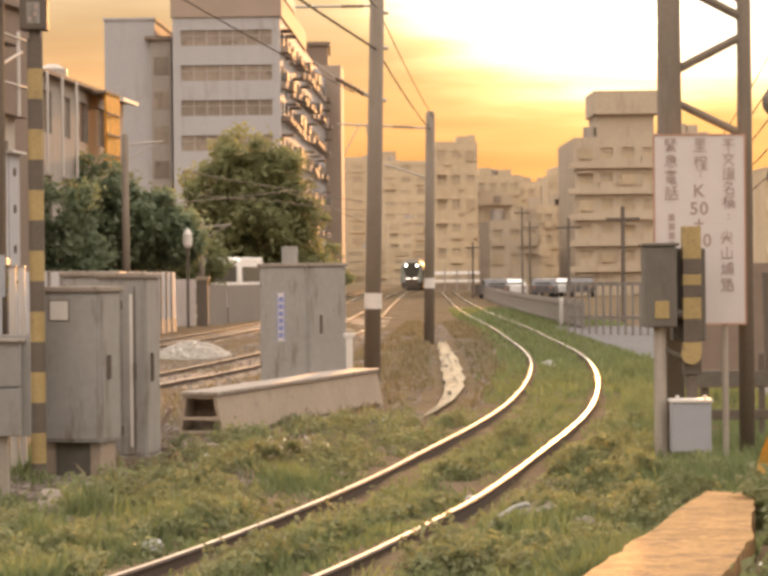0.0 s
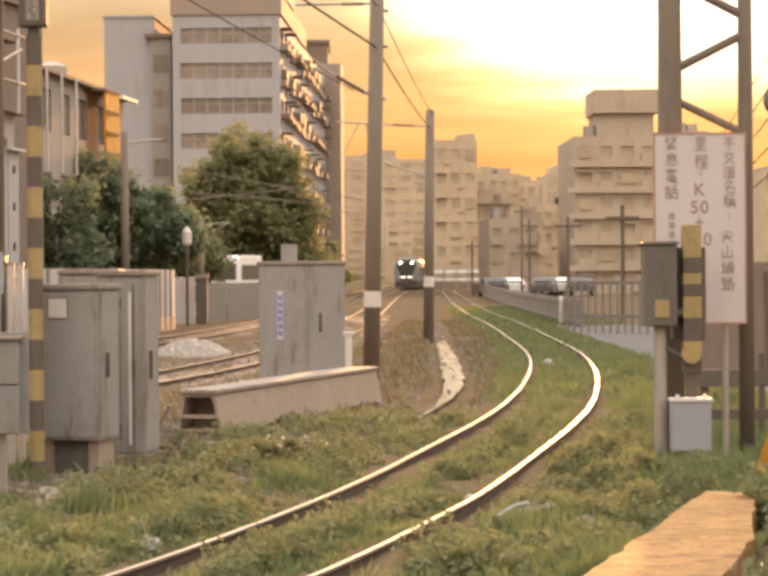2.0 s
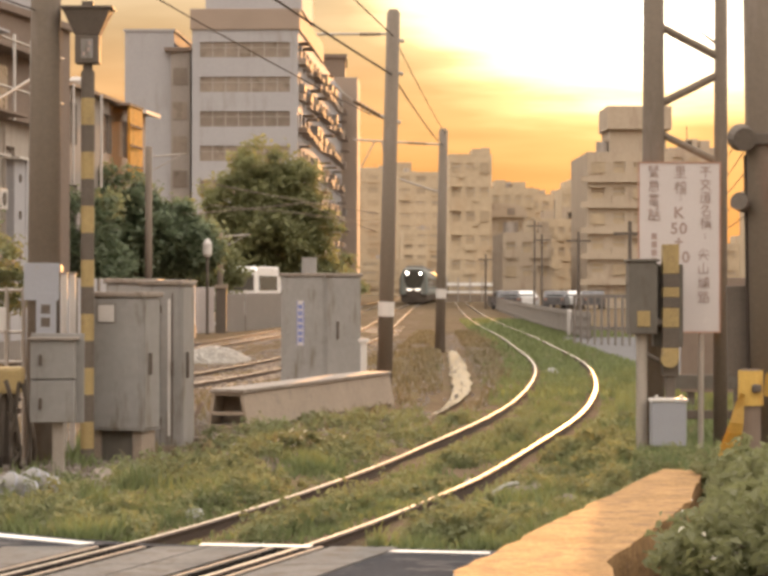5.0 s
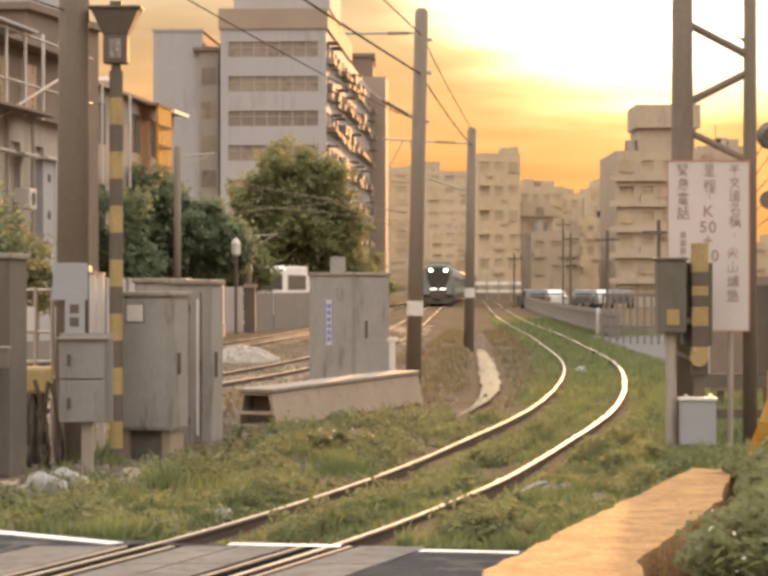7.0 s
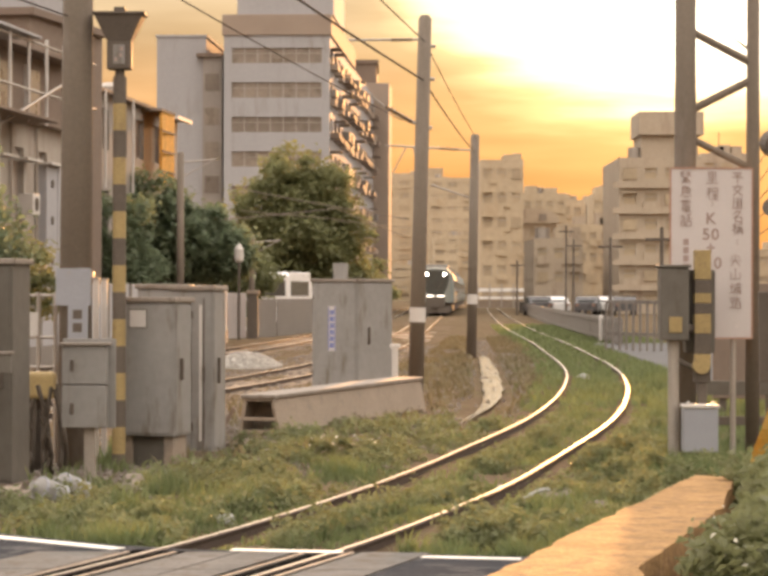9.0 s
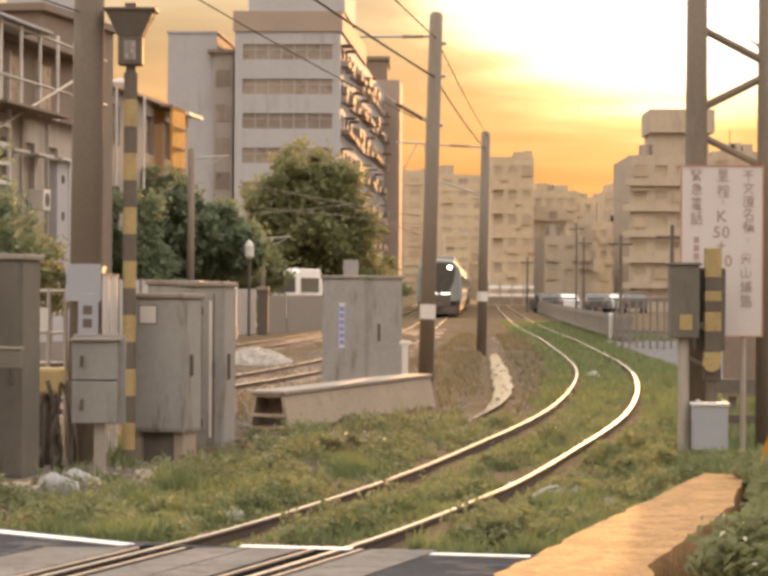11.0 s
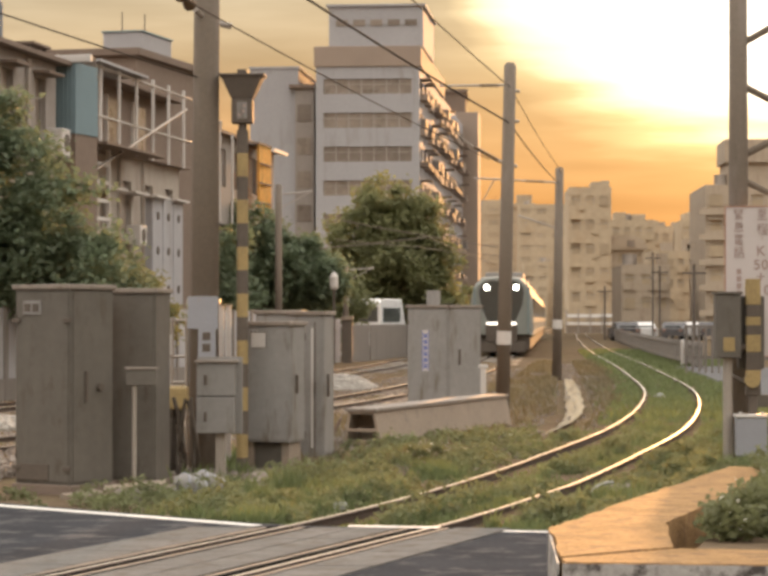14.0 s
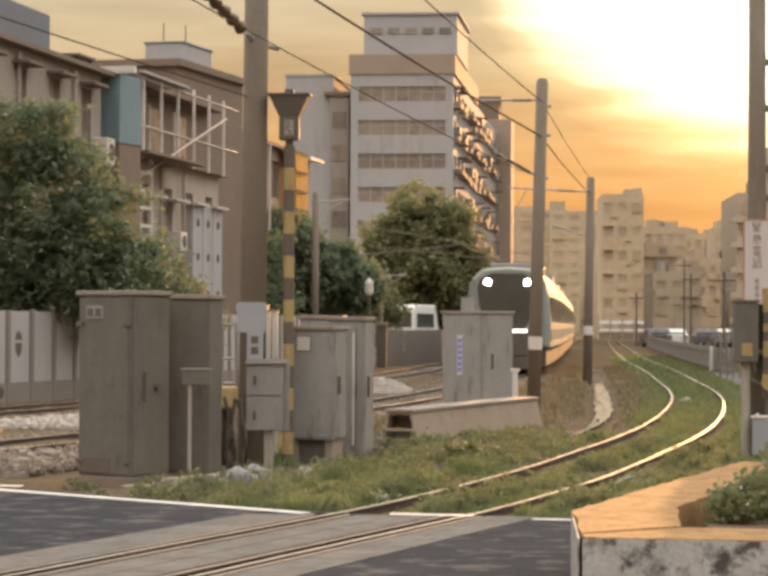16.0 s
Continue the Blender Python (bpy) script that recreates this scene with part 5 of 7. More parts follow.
def build_clutter():
    # switch motor between the cabinets
    t = thing("point_motor", pose(-3.559, 23.6, GROUND), "yellow motor box on a dark stand", "point motor")
    part("body", one_box(0.0, 0.34, 0, 0.3, 0.72, 0.98, 0.04), M_OLDYEL, t)
    for px in (0.06, 0.16, 0.27):
        part("cable", one_tube((px, 0.1, 0.72), (px - 0.04, 0.12, 0.0), 0.022, seg=8), M_DARK, t)
    part("stand", one_box(0.08, 0.26, 0.16, 0.28, -0.1, 0.72, 0.01), M_DARK, t)
    f = thing("pipe_frame", pose(-3.660, 24.6, GROUND), "thin pale metal frame of posts and bars", "frame")
    for px in (0.0, 0.16, 0.33):
        part("post", one_tube((px, 0, -0.1), (px, 0, 1.75), 0.022, seg=8), M_WHITE if px == 0 else M_STEEL, f)
    for z in (1.0, 1.3, 1.72):
        part("bar", one_tube((0, 0, z), (0.33, 0, z), 0.016, seg=8), M_STEEL, f)
    part("plate", one_box(0.02, 0.16, -0.03, -0.02, 1.32, 1.55, 0.004), M_WHITE, f)
    # dark cables hanging round the stand
    rng = random.Random(8)
    for k in range(22):
        x = -3.80 + 0.70 * k / 22
        cu = bpy.data.curves.new("cable", "CURVE")
        cu.dimensions, cu.bevel_depth, cu.bevel_resolution = "3D", 0.022, 1
        sp = cu.splines.new("POLY")
        n = 9
        sp.points.add(n - 1)
        a, b = rng.uniform(-0.12, 0.12), rng.uniform(0.4, 0.95)
        for i in range(n):
            u = i / (n - 1)
            sp.points[i].co = (x + a * math.sin(3 * u), 23.3 + 0.3 * rng.random() * u, GROUND + b * (1 - u) ** 1.5, 1)
        cu.materials.append(M_BLACK)
        tagged(new("cable", cu), "dark cable drooping to the ground", "cable", "drooping cables")
    # thin pale posts beside the striped post
    for px in (190, 207):
        p = thing("thin_post", pose((px - 784) * 25.2 / 5000, 25.2, GROUND), "thin pale post behind the control boxes", "post", "thin posts")
        part("shaft", one_box(-0.03, 0.03, -0.03, 0.03, -0.1, 1.88, 0.005), M_WHITE, p)
        part("cap", one_box(-0.036, 0.036, -0.036, 0.036, 1.88, 1.9, 0.004), M_STEEL, p)
    # dwarf signal by the far track
    d = thing("dwarf_signal", pose(-8.085, 33.0, GROUND), "small black dwarf signal on a short stem", "signal")
    part("stem", one_tube((0, 0, -0.1), (0, 0, 0.5), 0.04, seg=10), M_DARK, d)
    part("head", one_tube((0.06, -0.12, 0.62), (-0.05, 0.12, 0.62), 0.11, seg=16), M_BLACK, d)
    part("foot", one_box(-0.1, 0.1, -0.1, 0.1, -0.1, 0.06, 0.02), M_DARK, d)
    # white drums and rubbish in the weeds
    for x, y, r, m in ((-2.72, 19.8, 0.10, M_CAB), (-2.60, 20.25, 0.10, M_CAB)):
        b = thing("plastic_drum", pose(x, y, GROUND + r * 1.3, 0, 68, 222), "pale plastic drum lying in the weeds", "drum", "plastic drums")
        part("shell", lathe(bmesh.new(), [(r * 0.8, -0.12), (r, -0.10), (r, -0.02), (r * 0.94, 0.0), (r, 0.02), (r, 0.10), (r * 0.8, 0.13), (r * 0.35, 0.17)], 18), m, b)
        for z in (-0.11, 0.0, 0.10):
            part("rib", one_tube((0, 0, z - 0.012), (0, 0, z + 0.012), r * 1.04, seg=18), M_PLASTIC, b, "pale moulded rib")
        part("lid", one_tube((0, 0, 0.17), (0, 0, 0.19), r * 0.4, seg=14), M_CAB, b)
    rng = random.Random(21)
    for x, y, s in ((-1.224, 18.6, 0.09), (0.447, 31.5, 0.11), (-1.259, 25.8, 0.09), (3.930, 49, 0.16), (1.038, 22.0, 0.06), (-2.143, 23.4, 0.07), (-5.827, 24.0, 0.12), (-5.824, 23.4, 0.1)):
        bm = bmesh.new()
        bmesh.ops.create_icosphere(bm, subdivisions=2, radius=s)
        for v in bm.verts:
            v.co *= 0.65 + 0.7 * rng.random() * abs(noise.noise(v.co * 9 + Vector((x, y, 0)))) + 0.2
            v.co.z *= 0.6
        ob = part("litter_bag", bm, M_BAG)
        ob.location = (x, y, ground_z(x, y) + s * 0.35)
        tagged(ob, "crumpled pale plastic litter on the ground", "litter", "litter")
    # planks and broken concrete by the trough
    for x, y, L, a, m in ((-1.826, 27.5, 0.5, 62, M_WALLB), (-1.534, 27.0, 0.9, 12, M_BARK), (-1.936, 26.6, 0.8, -8, M_BARK), (-1.236, 27.6, 0.7, 5, M_CONC)):
        ob = part("plank", one_box(-L / 2, L / 2, -0.07, 0.07, -0.02, 0.02, 0.005), m)
        ob.matrix_basis = pose(x, y, ground_z(x, y) + (0.24 if a > 50 else 0.05), 0, -a if a > 50 else 3, a if a < 50 else 0)
        tagged(ob, "broken weathered plank among rubble", "plank", "planks")
    for k in range(16):
        x, y = rng.uniform(-3.416, -2.536), rng.uniform(19.2, 20.2)
        bm = bmesh.new()
        bmesh.ops.create_icosphere(bm, subdivisions=1, radius=rng.uniform(0.05, 0.11))
        for v in bm.verts:
            v.co *= rng.uniform(0.7, 1.15)
        ob = part("rubble", bm, M_STONE)
        ob.location = (x, y, ground_z(x, y) + 0.02)
        tagged(ob, "lump of broken concrete in weeds", "rubble", "rubble")

    def bare(r):
        while True:
            y = r.uniform(24, 90)
            x = r.uniform(track_b(y) + 1.5, track_a(y) - 1.0)
            if not 33 < y < 69 or abs(x - ditch_line(y)) > 0.33:
                return (x, y, GROUND)
    stones("earth_stones", "small stones strewn on bare earth", 5000, bare, 0.04, M_STONE, 33)

    def heap(r):
        a, q = r.uniform(0, 6.283), r.random() ** 0.7
        return (-3.35 + 0.85 * q * math.cos(a), 58 + 2.4 * q * math.sin(a), GROUND + 0.32 * (1 - q * q) * r.uniform(0.6, 1))
    stones("gravel_heap", "pale gravel heap between the tracks", 2600, heap, 0.06, M_GRAVEL, 34)

    def under(r):
        y = r.uniform(20.5, 34)
        return (track_a(y) - r.uniform(1.6, 5.0), y, GROUND + 0.0)
    stones("loose_stones", "loose stones and rubble round the cabinets", 3800, under, 0.045, M_STONE, 31)

    def strip(r):
        y = r.uniform(34, 46)
        return (track_b(y) - r.uniform(1.7, 3.9), y, GROUND + 0.06 * r.random())
    stones("pale_ballast", "pale grey gravel strip between the tracks", 3200, strip, 0.06, M_GRAVEL, 36)

    def scree(r):
        y = r.uniform(21.5, 28.5)
        return (track_b(y) + r.uniform(1.2, 3.0), y, GROUND + 0.10 * r.random())
    stones("grey_rubble", "grey rubble heaped beside the track", 1800, scree, 0.07, M_STONE, 37)
    for x, y, sx, sz in ((1.36, 19.8, 0.19, 0.13), (1.62, 19.1, 0.12, 0.09), (-2.2, 21.2, 0.14, 0.10)):
        bm = bmesh.new()
        bmesh.ops.create_icosphere(bm, subdivisions=2, radius=1.0)
        for v in bm.verts:
            v.co *= 0.85 + 0.5 * noise.noise(v.co * 1.3 + Vector((x, y, 0)))
            v.co = Vector((v.co.x * sx, v.co.y * sx, v.co.z * sz))
        ob = part("boulder", bm, M_STONE)
        ob.location = (x, y, ground_z(x, y) + sz * 0.6)
        tagged(ob, "grey lump of stone in the weeds", "boulder", "boulders")
    for x, y, L, W, a, dz in ((-3.28, 19.95, 0.60, 0.30, 8, 0.10), (-3.0, 20.45, 0.40, 0.22, -24, 0.04), (-3.75, 19.8, 0.35, 0.25, 40, 0.03)):
        ob = part("broken_slab", prism(bmesh.new(), ragged([(-L / 2, -W / 2), (L / 2, -W / 2), (L / 2, W / 2), (-L / 2, W / 2)], 0.1, 0.018, 40 + a), -0.03, 0.03), M_CONC)
        ob.matrix_basis = pose(x, y, ground_z(x, y) + dz, 4, -5, a)
        tagged(ob, "broken grey concrete slab on the earth", "slab", "broken slabs")
        for k in (-1, 1):
            st = part("rubble", prism(bmesh.new(), ragged([(-0.07, -0.06), (0.07, -0.06), (0.07, 0.06), (-0.07, 0.06)], 0.06, 0.014, k + 60), 0, 0.12), M_STONE)
            st.location = (x + k * L * 0.32, y, ground_z(x, y) + dz - 0.14)
            tagged(st, "lump of broken concrete under a slab", "rubble", "rubble")
    cu = bpy.data.curves.new("bent_pipe", "CURVE")
    cu.dimensions, cu.bevel_depth, cu.bevel_resolution = "3D", 0.018, 2
    sp = cu.splines.new("POLY")
    sp.points.add(8)
    for i in range(9):
        u = i / 8
        sp.points[i].co = (0.95 + 0.32 * u, 18.9 + 0.25 * u, GROUND + 0.06 + 0.16 * math.sin(1.7 * u), 1)
    cu.materials.append(M_BAG)
    tagged(new("bent_pipe", cu), "short pale bent pipe lying in the weeds", "pipe")

    def ballast(r):
        y = 17 + 65 * r.random() ** 1.5
        tr = track_b if r.random() < 0.6 else track_c
        return (tr(y) + r.uniform(-1.9, 1.9), y, -0.085)
    stones("ballast_stones", "brown ballast stones between the tracks", 12000, ballast, 0.05, M_STONE, 32)


build_clutter()
build_cabinets()
build_trough()
build_poles()
build_wires()
build_crossing_signal()
build_sign_text(build_sign())
build_barrier()
build_right_pole()
build_planter()
# ---- houses, trees and distance ----


def building(name, m, w, d, floors, fh, label, wall, bays, wide, win_h, side_bays=0, glass=None, sill=0.9, roof=None, ledge=0.0, parapet=0.8, balcony=False, base_h=0.0):
    """A block with its front at y = 0 and x from 0 to w: piers and bands stand proud of a core, and panes sit in the openings."""
    t = thing(name, m, label, "building")
    h = base_h + floors * fh
    g = 0.18
    part("core", one_box(g, w - g, g, d - g, 0, h - 0.05), M_WALLG, t)
    bm = bmesh.new()
    panes = []

    def face(length, n, put):
        pitch = length / n
        win_w = min(wide, pitch * (0.9 if n == 1 else 0.6))
        for f in range(floors):
            z0 = base_h + f * fh
            put(0, length, z0 - (base_h if f == 0 else fh - sill - win_h), z0 + sill)
            for k in range(n + 1):
                a = 0 if k == 0 else k * pitch - (pitch - win_w) / 2
                b = length if k == n else k * pitch + (pitch - win_w) / 2
                put(a, b, z0 + sill, z0 + sill + win_h)
            for k in range(n):
                a = k * pitch + (pitch - win_w) / 2
                panes.append((put, a, a + win_w, z0 + sill, z0 + sill + win_h))
        put(0, length, base_h + (floors - 1) * fh + sill + win_h, h)

    def front(a, b, z0, z1):
        if b - a > 0.01 and z1 - z0 > 0.01:
            box(bm, a, b, 0, g, z0, z1)

    def right(a, b, z0, z1):
        if b - a > 0.01 and z1 - z0 > 0.01:
            box(bm, w - g, w, max(a, g), b, z0, z1)

    face(w, bays, front)
    if side_bays:
        face(d, side_bays, right)
    else:
        box(bm, w - g, w, g, d, 0, h)
    box(bm, 0, g, g, d, 0, h)
    part("wall", bm, wall, t)
    for put, a, b, z0, z1 in panes:
        if put is front:
            wd = part("window", one_box(a, b, g - 0.03, g + 0.01, z0, z1), glass or M_GLASS, t)
            fr = bmesh.new()
            nm = max(1, round((b - a) / 1.1))
            for k in range(nm + 1):
                x = a + (b - a) * k / nm
                box(fr, max(a, x - 0.035), min(b, x + 0.035), g - 0.08, g - 0.03, z0, z1)
            box(fr, a, b, g - 0.075, g - 0.035, z0 + (z1 - z0) * 0.62, z0 + (z1 - z0) * 0.62 + 0.05)
            part("window_frame", fr, M_FRAME, wd)
        else:
            wd = part("window", one_box(w - g - 0.01, w - g + 0.03, a, b, z0, z1), M_GLASS, t)
            if balcony:
                q = random.Random(int(a * 71 + z0 * 37)).random()
                part("balcony", one_box(w, w + 0.35 + 0.5 * q, a - 0.3 * q, b, z0 - 0.65 + 0.25 * q, z0 - 0.02), M_ATTIC if q < 0.6 else M_WALLB, wd, "small brown balcony")
                if q < 0.4:
                    part("cage", one_box(w + 0.02, w + 0.35 + q, a + 0.1, b - 0.2 - q, z0 + 0.1, z0 + 0.5 + 1.4 * q), M_FENCE, wd, "dull window cage")
                elif q < 0.7:
                    part("awning", one_box(w + 0.02, w + 0.9, a, b, z0 + 1.25, z0 + 1.33), M_WALLB, wd, "brown awning")
                elif q > 0.85:
                    part("air_conditioner", one_box(w + 0.02, w + 0.5, a + 0.2, a + 1.0, z0 + 0.2, z0 + 0.8), M_WALLT, wd)
    bm = bmesh.new()
    for x0, x1, y0, y1 in ((-ledge, w + ledge, -ledge, 0.2), (-ledge, w + ledge, d - 0.2, d + ledge), (-ledge, 0.2, 0.2, d - 0.2), (w - 0.2, w + ledge, 0.2, d - 0.2)):
        box(bm, x0, x1, y0, y1, h, h + parapet)
    part("parapet", bm, roof or wall, t)
    part("roof", one_box(0.2, w - 0.2, 0.2, d - 0.2, h - 0.05, h + 0.1), M_ROOF, t)
    return t


def build_white_block():
    # tall white block, its sunlit flank full of balconies
    d = 200.0
    x0 = -13.360
    t = building("apartment_block", pose(x0, d, GROUND, 0, 0, -3), 8.65, 62, 8, 2.82, "tall white apartment block with window bands", M_WALLW, 1, 7.4, 1.25, side_bays=14, sill=0.75, base_h=0.0, balcony=True, parapet=0.2)
    h = 8 * 2.82
    part("attic", one_box(-0.15, 8.8, -0.15, 30, h + 0.2, h + 1.9, 0.05), M_ATTIC, t, "tan top storey band")
    part("end_tower", one_box(7.6, 10.3, 62, 68, 0, h + 1.6, 0.05), M_ATTIC, t, "brown end tower")
    part("penthouse", one_box(1.0, 8.9, 0.8, 14, h + 1.9, h + 5.3, 0.05), M_WALLW, t, "white roof house")
    for k in range(5):
        part("slot_window", one_box(1.6 + 1.45 * k, 2.6 + 1.45 * k, 0.70, 0.79, h + 3.7, h + 4.2), M_GLASS, t)
    part("slab", one_box(0.8, 9.1, 0.6, 14.2, h + 5.3, h + 5.5), M_WALLW, t)
    w = thing("apartment_block", pose(-19.123, 203.0, GROUND, 0, 0, -3), "plain pale wing of a tall apartment block", "building")
    part("wall", one_box(0, 4.1, 0, 20, 0, 22.9), M_WALLW, w)
    part("stair_tower", one_box(3.9, 5.5, -0.6, 6, 0, 21.2), M_WALLG, w)
    for k in range(7):
        part("window", one_box(4.1, 5.3, -0.66, -0.58, 1.5 + 2.82 * k, 2.9 + 2.82 * k), M_GLASS, w)
    part("roof_edge", one_box(3.4, 5.6, -0.9, 6, 21.2, 21.5), M_ROOF, w)
    part("roof", one_box(-0.1, 4.2, -0.1, 20.1, 22.9, 23.1), M_WALLW, w)
    b = thing("apartment_tower", pose(-4.140, 262.0, GROUND), "dull brown tower behind the white block", "building")
    part("wall", one_box(0, 3.0, 0, 12, 0, 26.3), M_WALLB, b)
    part("roof", one_box(-0.2, 3.2, -0.2, 12.2, 26.3, 26.7), M_WALLB, b)


def simple_block(px0, px1, d, top, floors, label, wall=None, bays=3, depth=16, step=None):
    x0, w = (px0 - 784) * d / 5000, (px1 - px0) * d / 5000
    h = 1.78 + (585 - top) * d / 5000
    fh = h / floors
    t = building("distant_building", pose(x0, d, GROUND), w, depth, floors, fh, label, wall or M_FARHAZE, bays, w / bays * 0.6, fh * 0.42, sill=fh * 0.32, parapet=0.3, glass=M_GLASSHAZE)
    rng = random.Random(int(px0 * 7 + d))
    for f in range(floors):
        for k in range(bays):
            q = rng.random()
            bx, bz = w / bays * (k + 0.5), fh * f + fh * 0.3
            hw = w / bays * 0.36
            if q < 0.28:
                part("balcony", one_box(bx - hw, bx + hw, -0.32, 0.0, bz - 0.5, bz + 0.25), wall or M_FARHAZE, t)
            elif q < 0.45:
                part("awning", one_box(bx - hw, bx + hw, -0.4, 0.0, bz + fh * 0.45, bz + fh * 0.5), wall or M_FARHAZE, t)
            elif q < 0.6:
                part("air_conditioner", one_box(bx + hw * 0.5, bx + hw * 0.5 + 0.7, -0.25, 0.0, bz - 0.5, bz - 0.05), wall or M_FARHAZE, t)
            elif q < 0.72:
                part("window_cage", one_box(bx - hw * 0.9, bx + hw * 0.9, -0.16, 0.0, bz, bz + fh * 0.42), M_GLASSHAZE, t)
    for k in range(rng.randint(1, 3)):
        rx = rng.uniform(0.1, 0.8) * w
        if rng.random() < 0.5:
            part("water_tank", one_tube((rx, 2.5, h), (rx, 2.5, h + 1.3), 0.7, 0.65, 14), M_STEEL, t)
        else:
            part("roof_shed", one_box(rx, rx + w * 0.2, 2, 5, h, h + rng.uniform(0.9, 1.8)), M_WALLT, t)
    if rng.random() < 0.5:
        part("aerial", one_tube((w * 0.4, 2, h), (w * 0.4, 2, h + 2.4), 0.04, seg=6), M_DARK, t)
    if step:
        for a, b, e in step:
            part("roof_house", one_box(a * w, b * w, 1, 8, h, h + e), wall or M_FARHAZE, t)
    return t


def build_distance():
    # haze on these blocks is only the pale colour of walls and panes
    simple_block(768, 905, 640, 350, 10, "hazy mid-rise block far along the line", M_FARHAZE, 4, step=[(0.1, 0.5, 1.2), (0.72, 0.95, 2.6)])
    simple_block(870, 965, 600, 352, 10, "hazy block far along the line", M_FARHAZE, 3)
    simple_block(975, 1062, 300, 318, 6, "hazy tower block against the sunset", M_FARHAZE, 3, step=[(0.55, 0.95, 1.0)])
    simple_block(1060, 1150, 380, 385, 5, "low hazy block under the sunset", M_FARHAZE, 4, step=[(0.1, 0.35, 1.5), (0.5, 0.8, 1.2)])
    simple_block(1140, 1205, 420, 398, 5, "low hazy block under the sunset", M_FARHAZE, 3, step=[(0.1, 0.3, 1.3)])
    simple_block(1205, 1265, 400, 385, 5, "hazy block with a small roof house", M_FARHAZE, 3, step=[(0.1, 0.7, 1.4)])
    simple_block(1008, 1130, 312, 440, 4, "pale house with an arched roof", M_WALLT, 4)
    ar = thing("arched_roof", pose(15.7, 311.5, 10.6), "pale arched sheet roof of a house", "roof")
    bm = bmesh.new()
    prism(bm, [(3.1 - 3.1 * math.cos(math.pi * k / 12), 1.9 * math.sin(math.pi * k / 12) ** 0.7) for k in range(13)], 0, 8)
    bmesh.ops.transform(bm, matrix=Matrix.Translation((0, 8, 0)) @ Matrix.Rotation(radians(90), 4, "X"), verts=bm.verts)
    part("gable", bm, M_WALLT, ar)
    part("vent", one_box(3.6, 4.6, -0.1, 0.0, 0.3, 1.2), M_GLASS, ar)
    # a brown house given the paler tan wall, as if seen through haze
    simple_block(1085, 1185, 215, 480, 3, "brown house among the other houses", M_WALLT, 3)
    simple_block(1150, 1260, 260, 450, 4, "cluttered hazy houses beyond the fence", M_FARHAZE, 5)
    simple_block(880, 1010, 560, 470, 6, "hazy houses behind the poles", M_FARHAZE, 5)
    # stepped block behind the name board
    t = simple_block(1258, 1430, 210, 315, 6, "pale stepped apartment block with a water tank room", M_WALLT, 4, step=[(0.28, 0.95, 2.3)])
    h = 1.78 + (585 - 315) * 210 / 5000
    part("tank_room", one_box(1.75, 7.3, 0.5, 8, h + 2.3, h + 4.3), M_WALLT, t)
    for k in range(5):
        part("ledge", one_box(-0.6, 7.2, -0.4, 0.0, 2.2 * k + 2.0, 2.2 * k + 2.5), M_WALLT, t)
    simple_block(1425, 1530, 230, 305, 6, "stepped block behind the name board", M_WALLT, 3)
    simple_block(1530, 1760, 260, 500, 3, "low houses at the end of the road", M_FARHAZE, 6)
    simple_block(1640, 1800, 180, 380, 4, "mid-rise houses beyond the crossing", M_FARHAZE, 4)
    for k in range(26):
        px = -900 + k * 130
        simple_block(px, px + 120 + 20 * (k % 3), 520 + 30 * (k % 4), 455 + 25 * ((k * 7) % 4), 4, "far hazy houses on the skyline", M_FARHAZE, 3)


def row_house(name, x0, y0, length, depth, h, floors, label, wall, bays, win, turn=82.5):
    fh = h / floors
    t = building(name, pose(x0, y0, GROUND, 0, 0, turn), length, depth, floors, fh, label, wall, bays, win, min(1.5, fh * 0.5), sill=fh * 0.33, parapet=0.12, ledge=0.35, roof=M_ROOF)
    return t


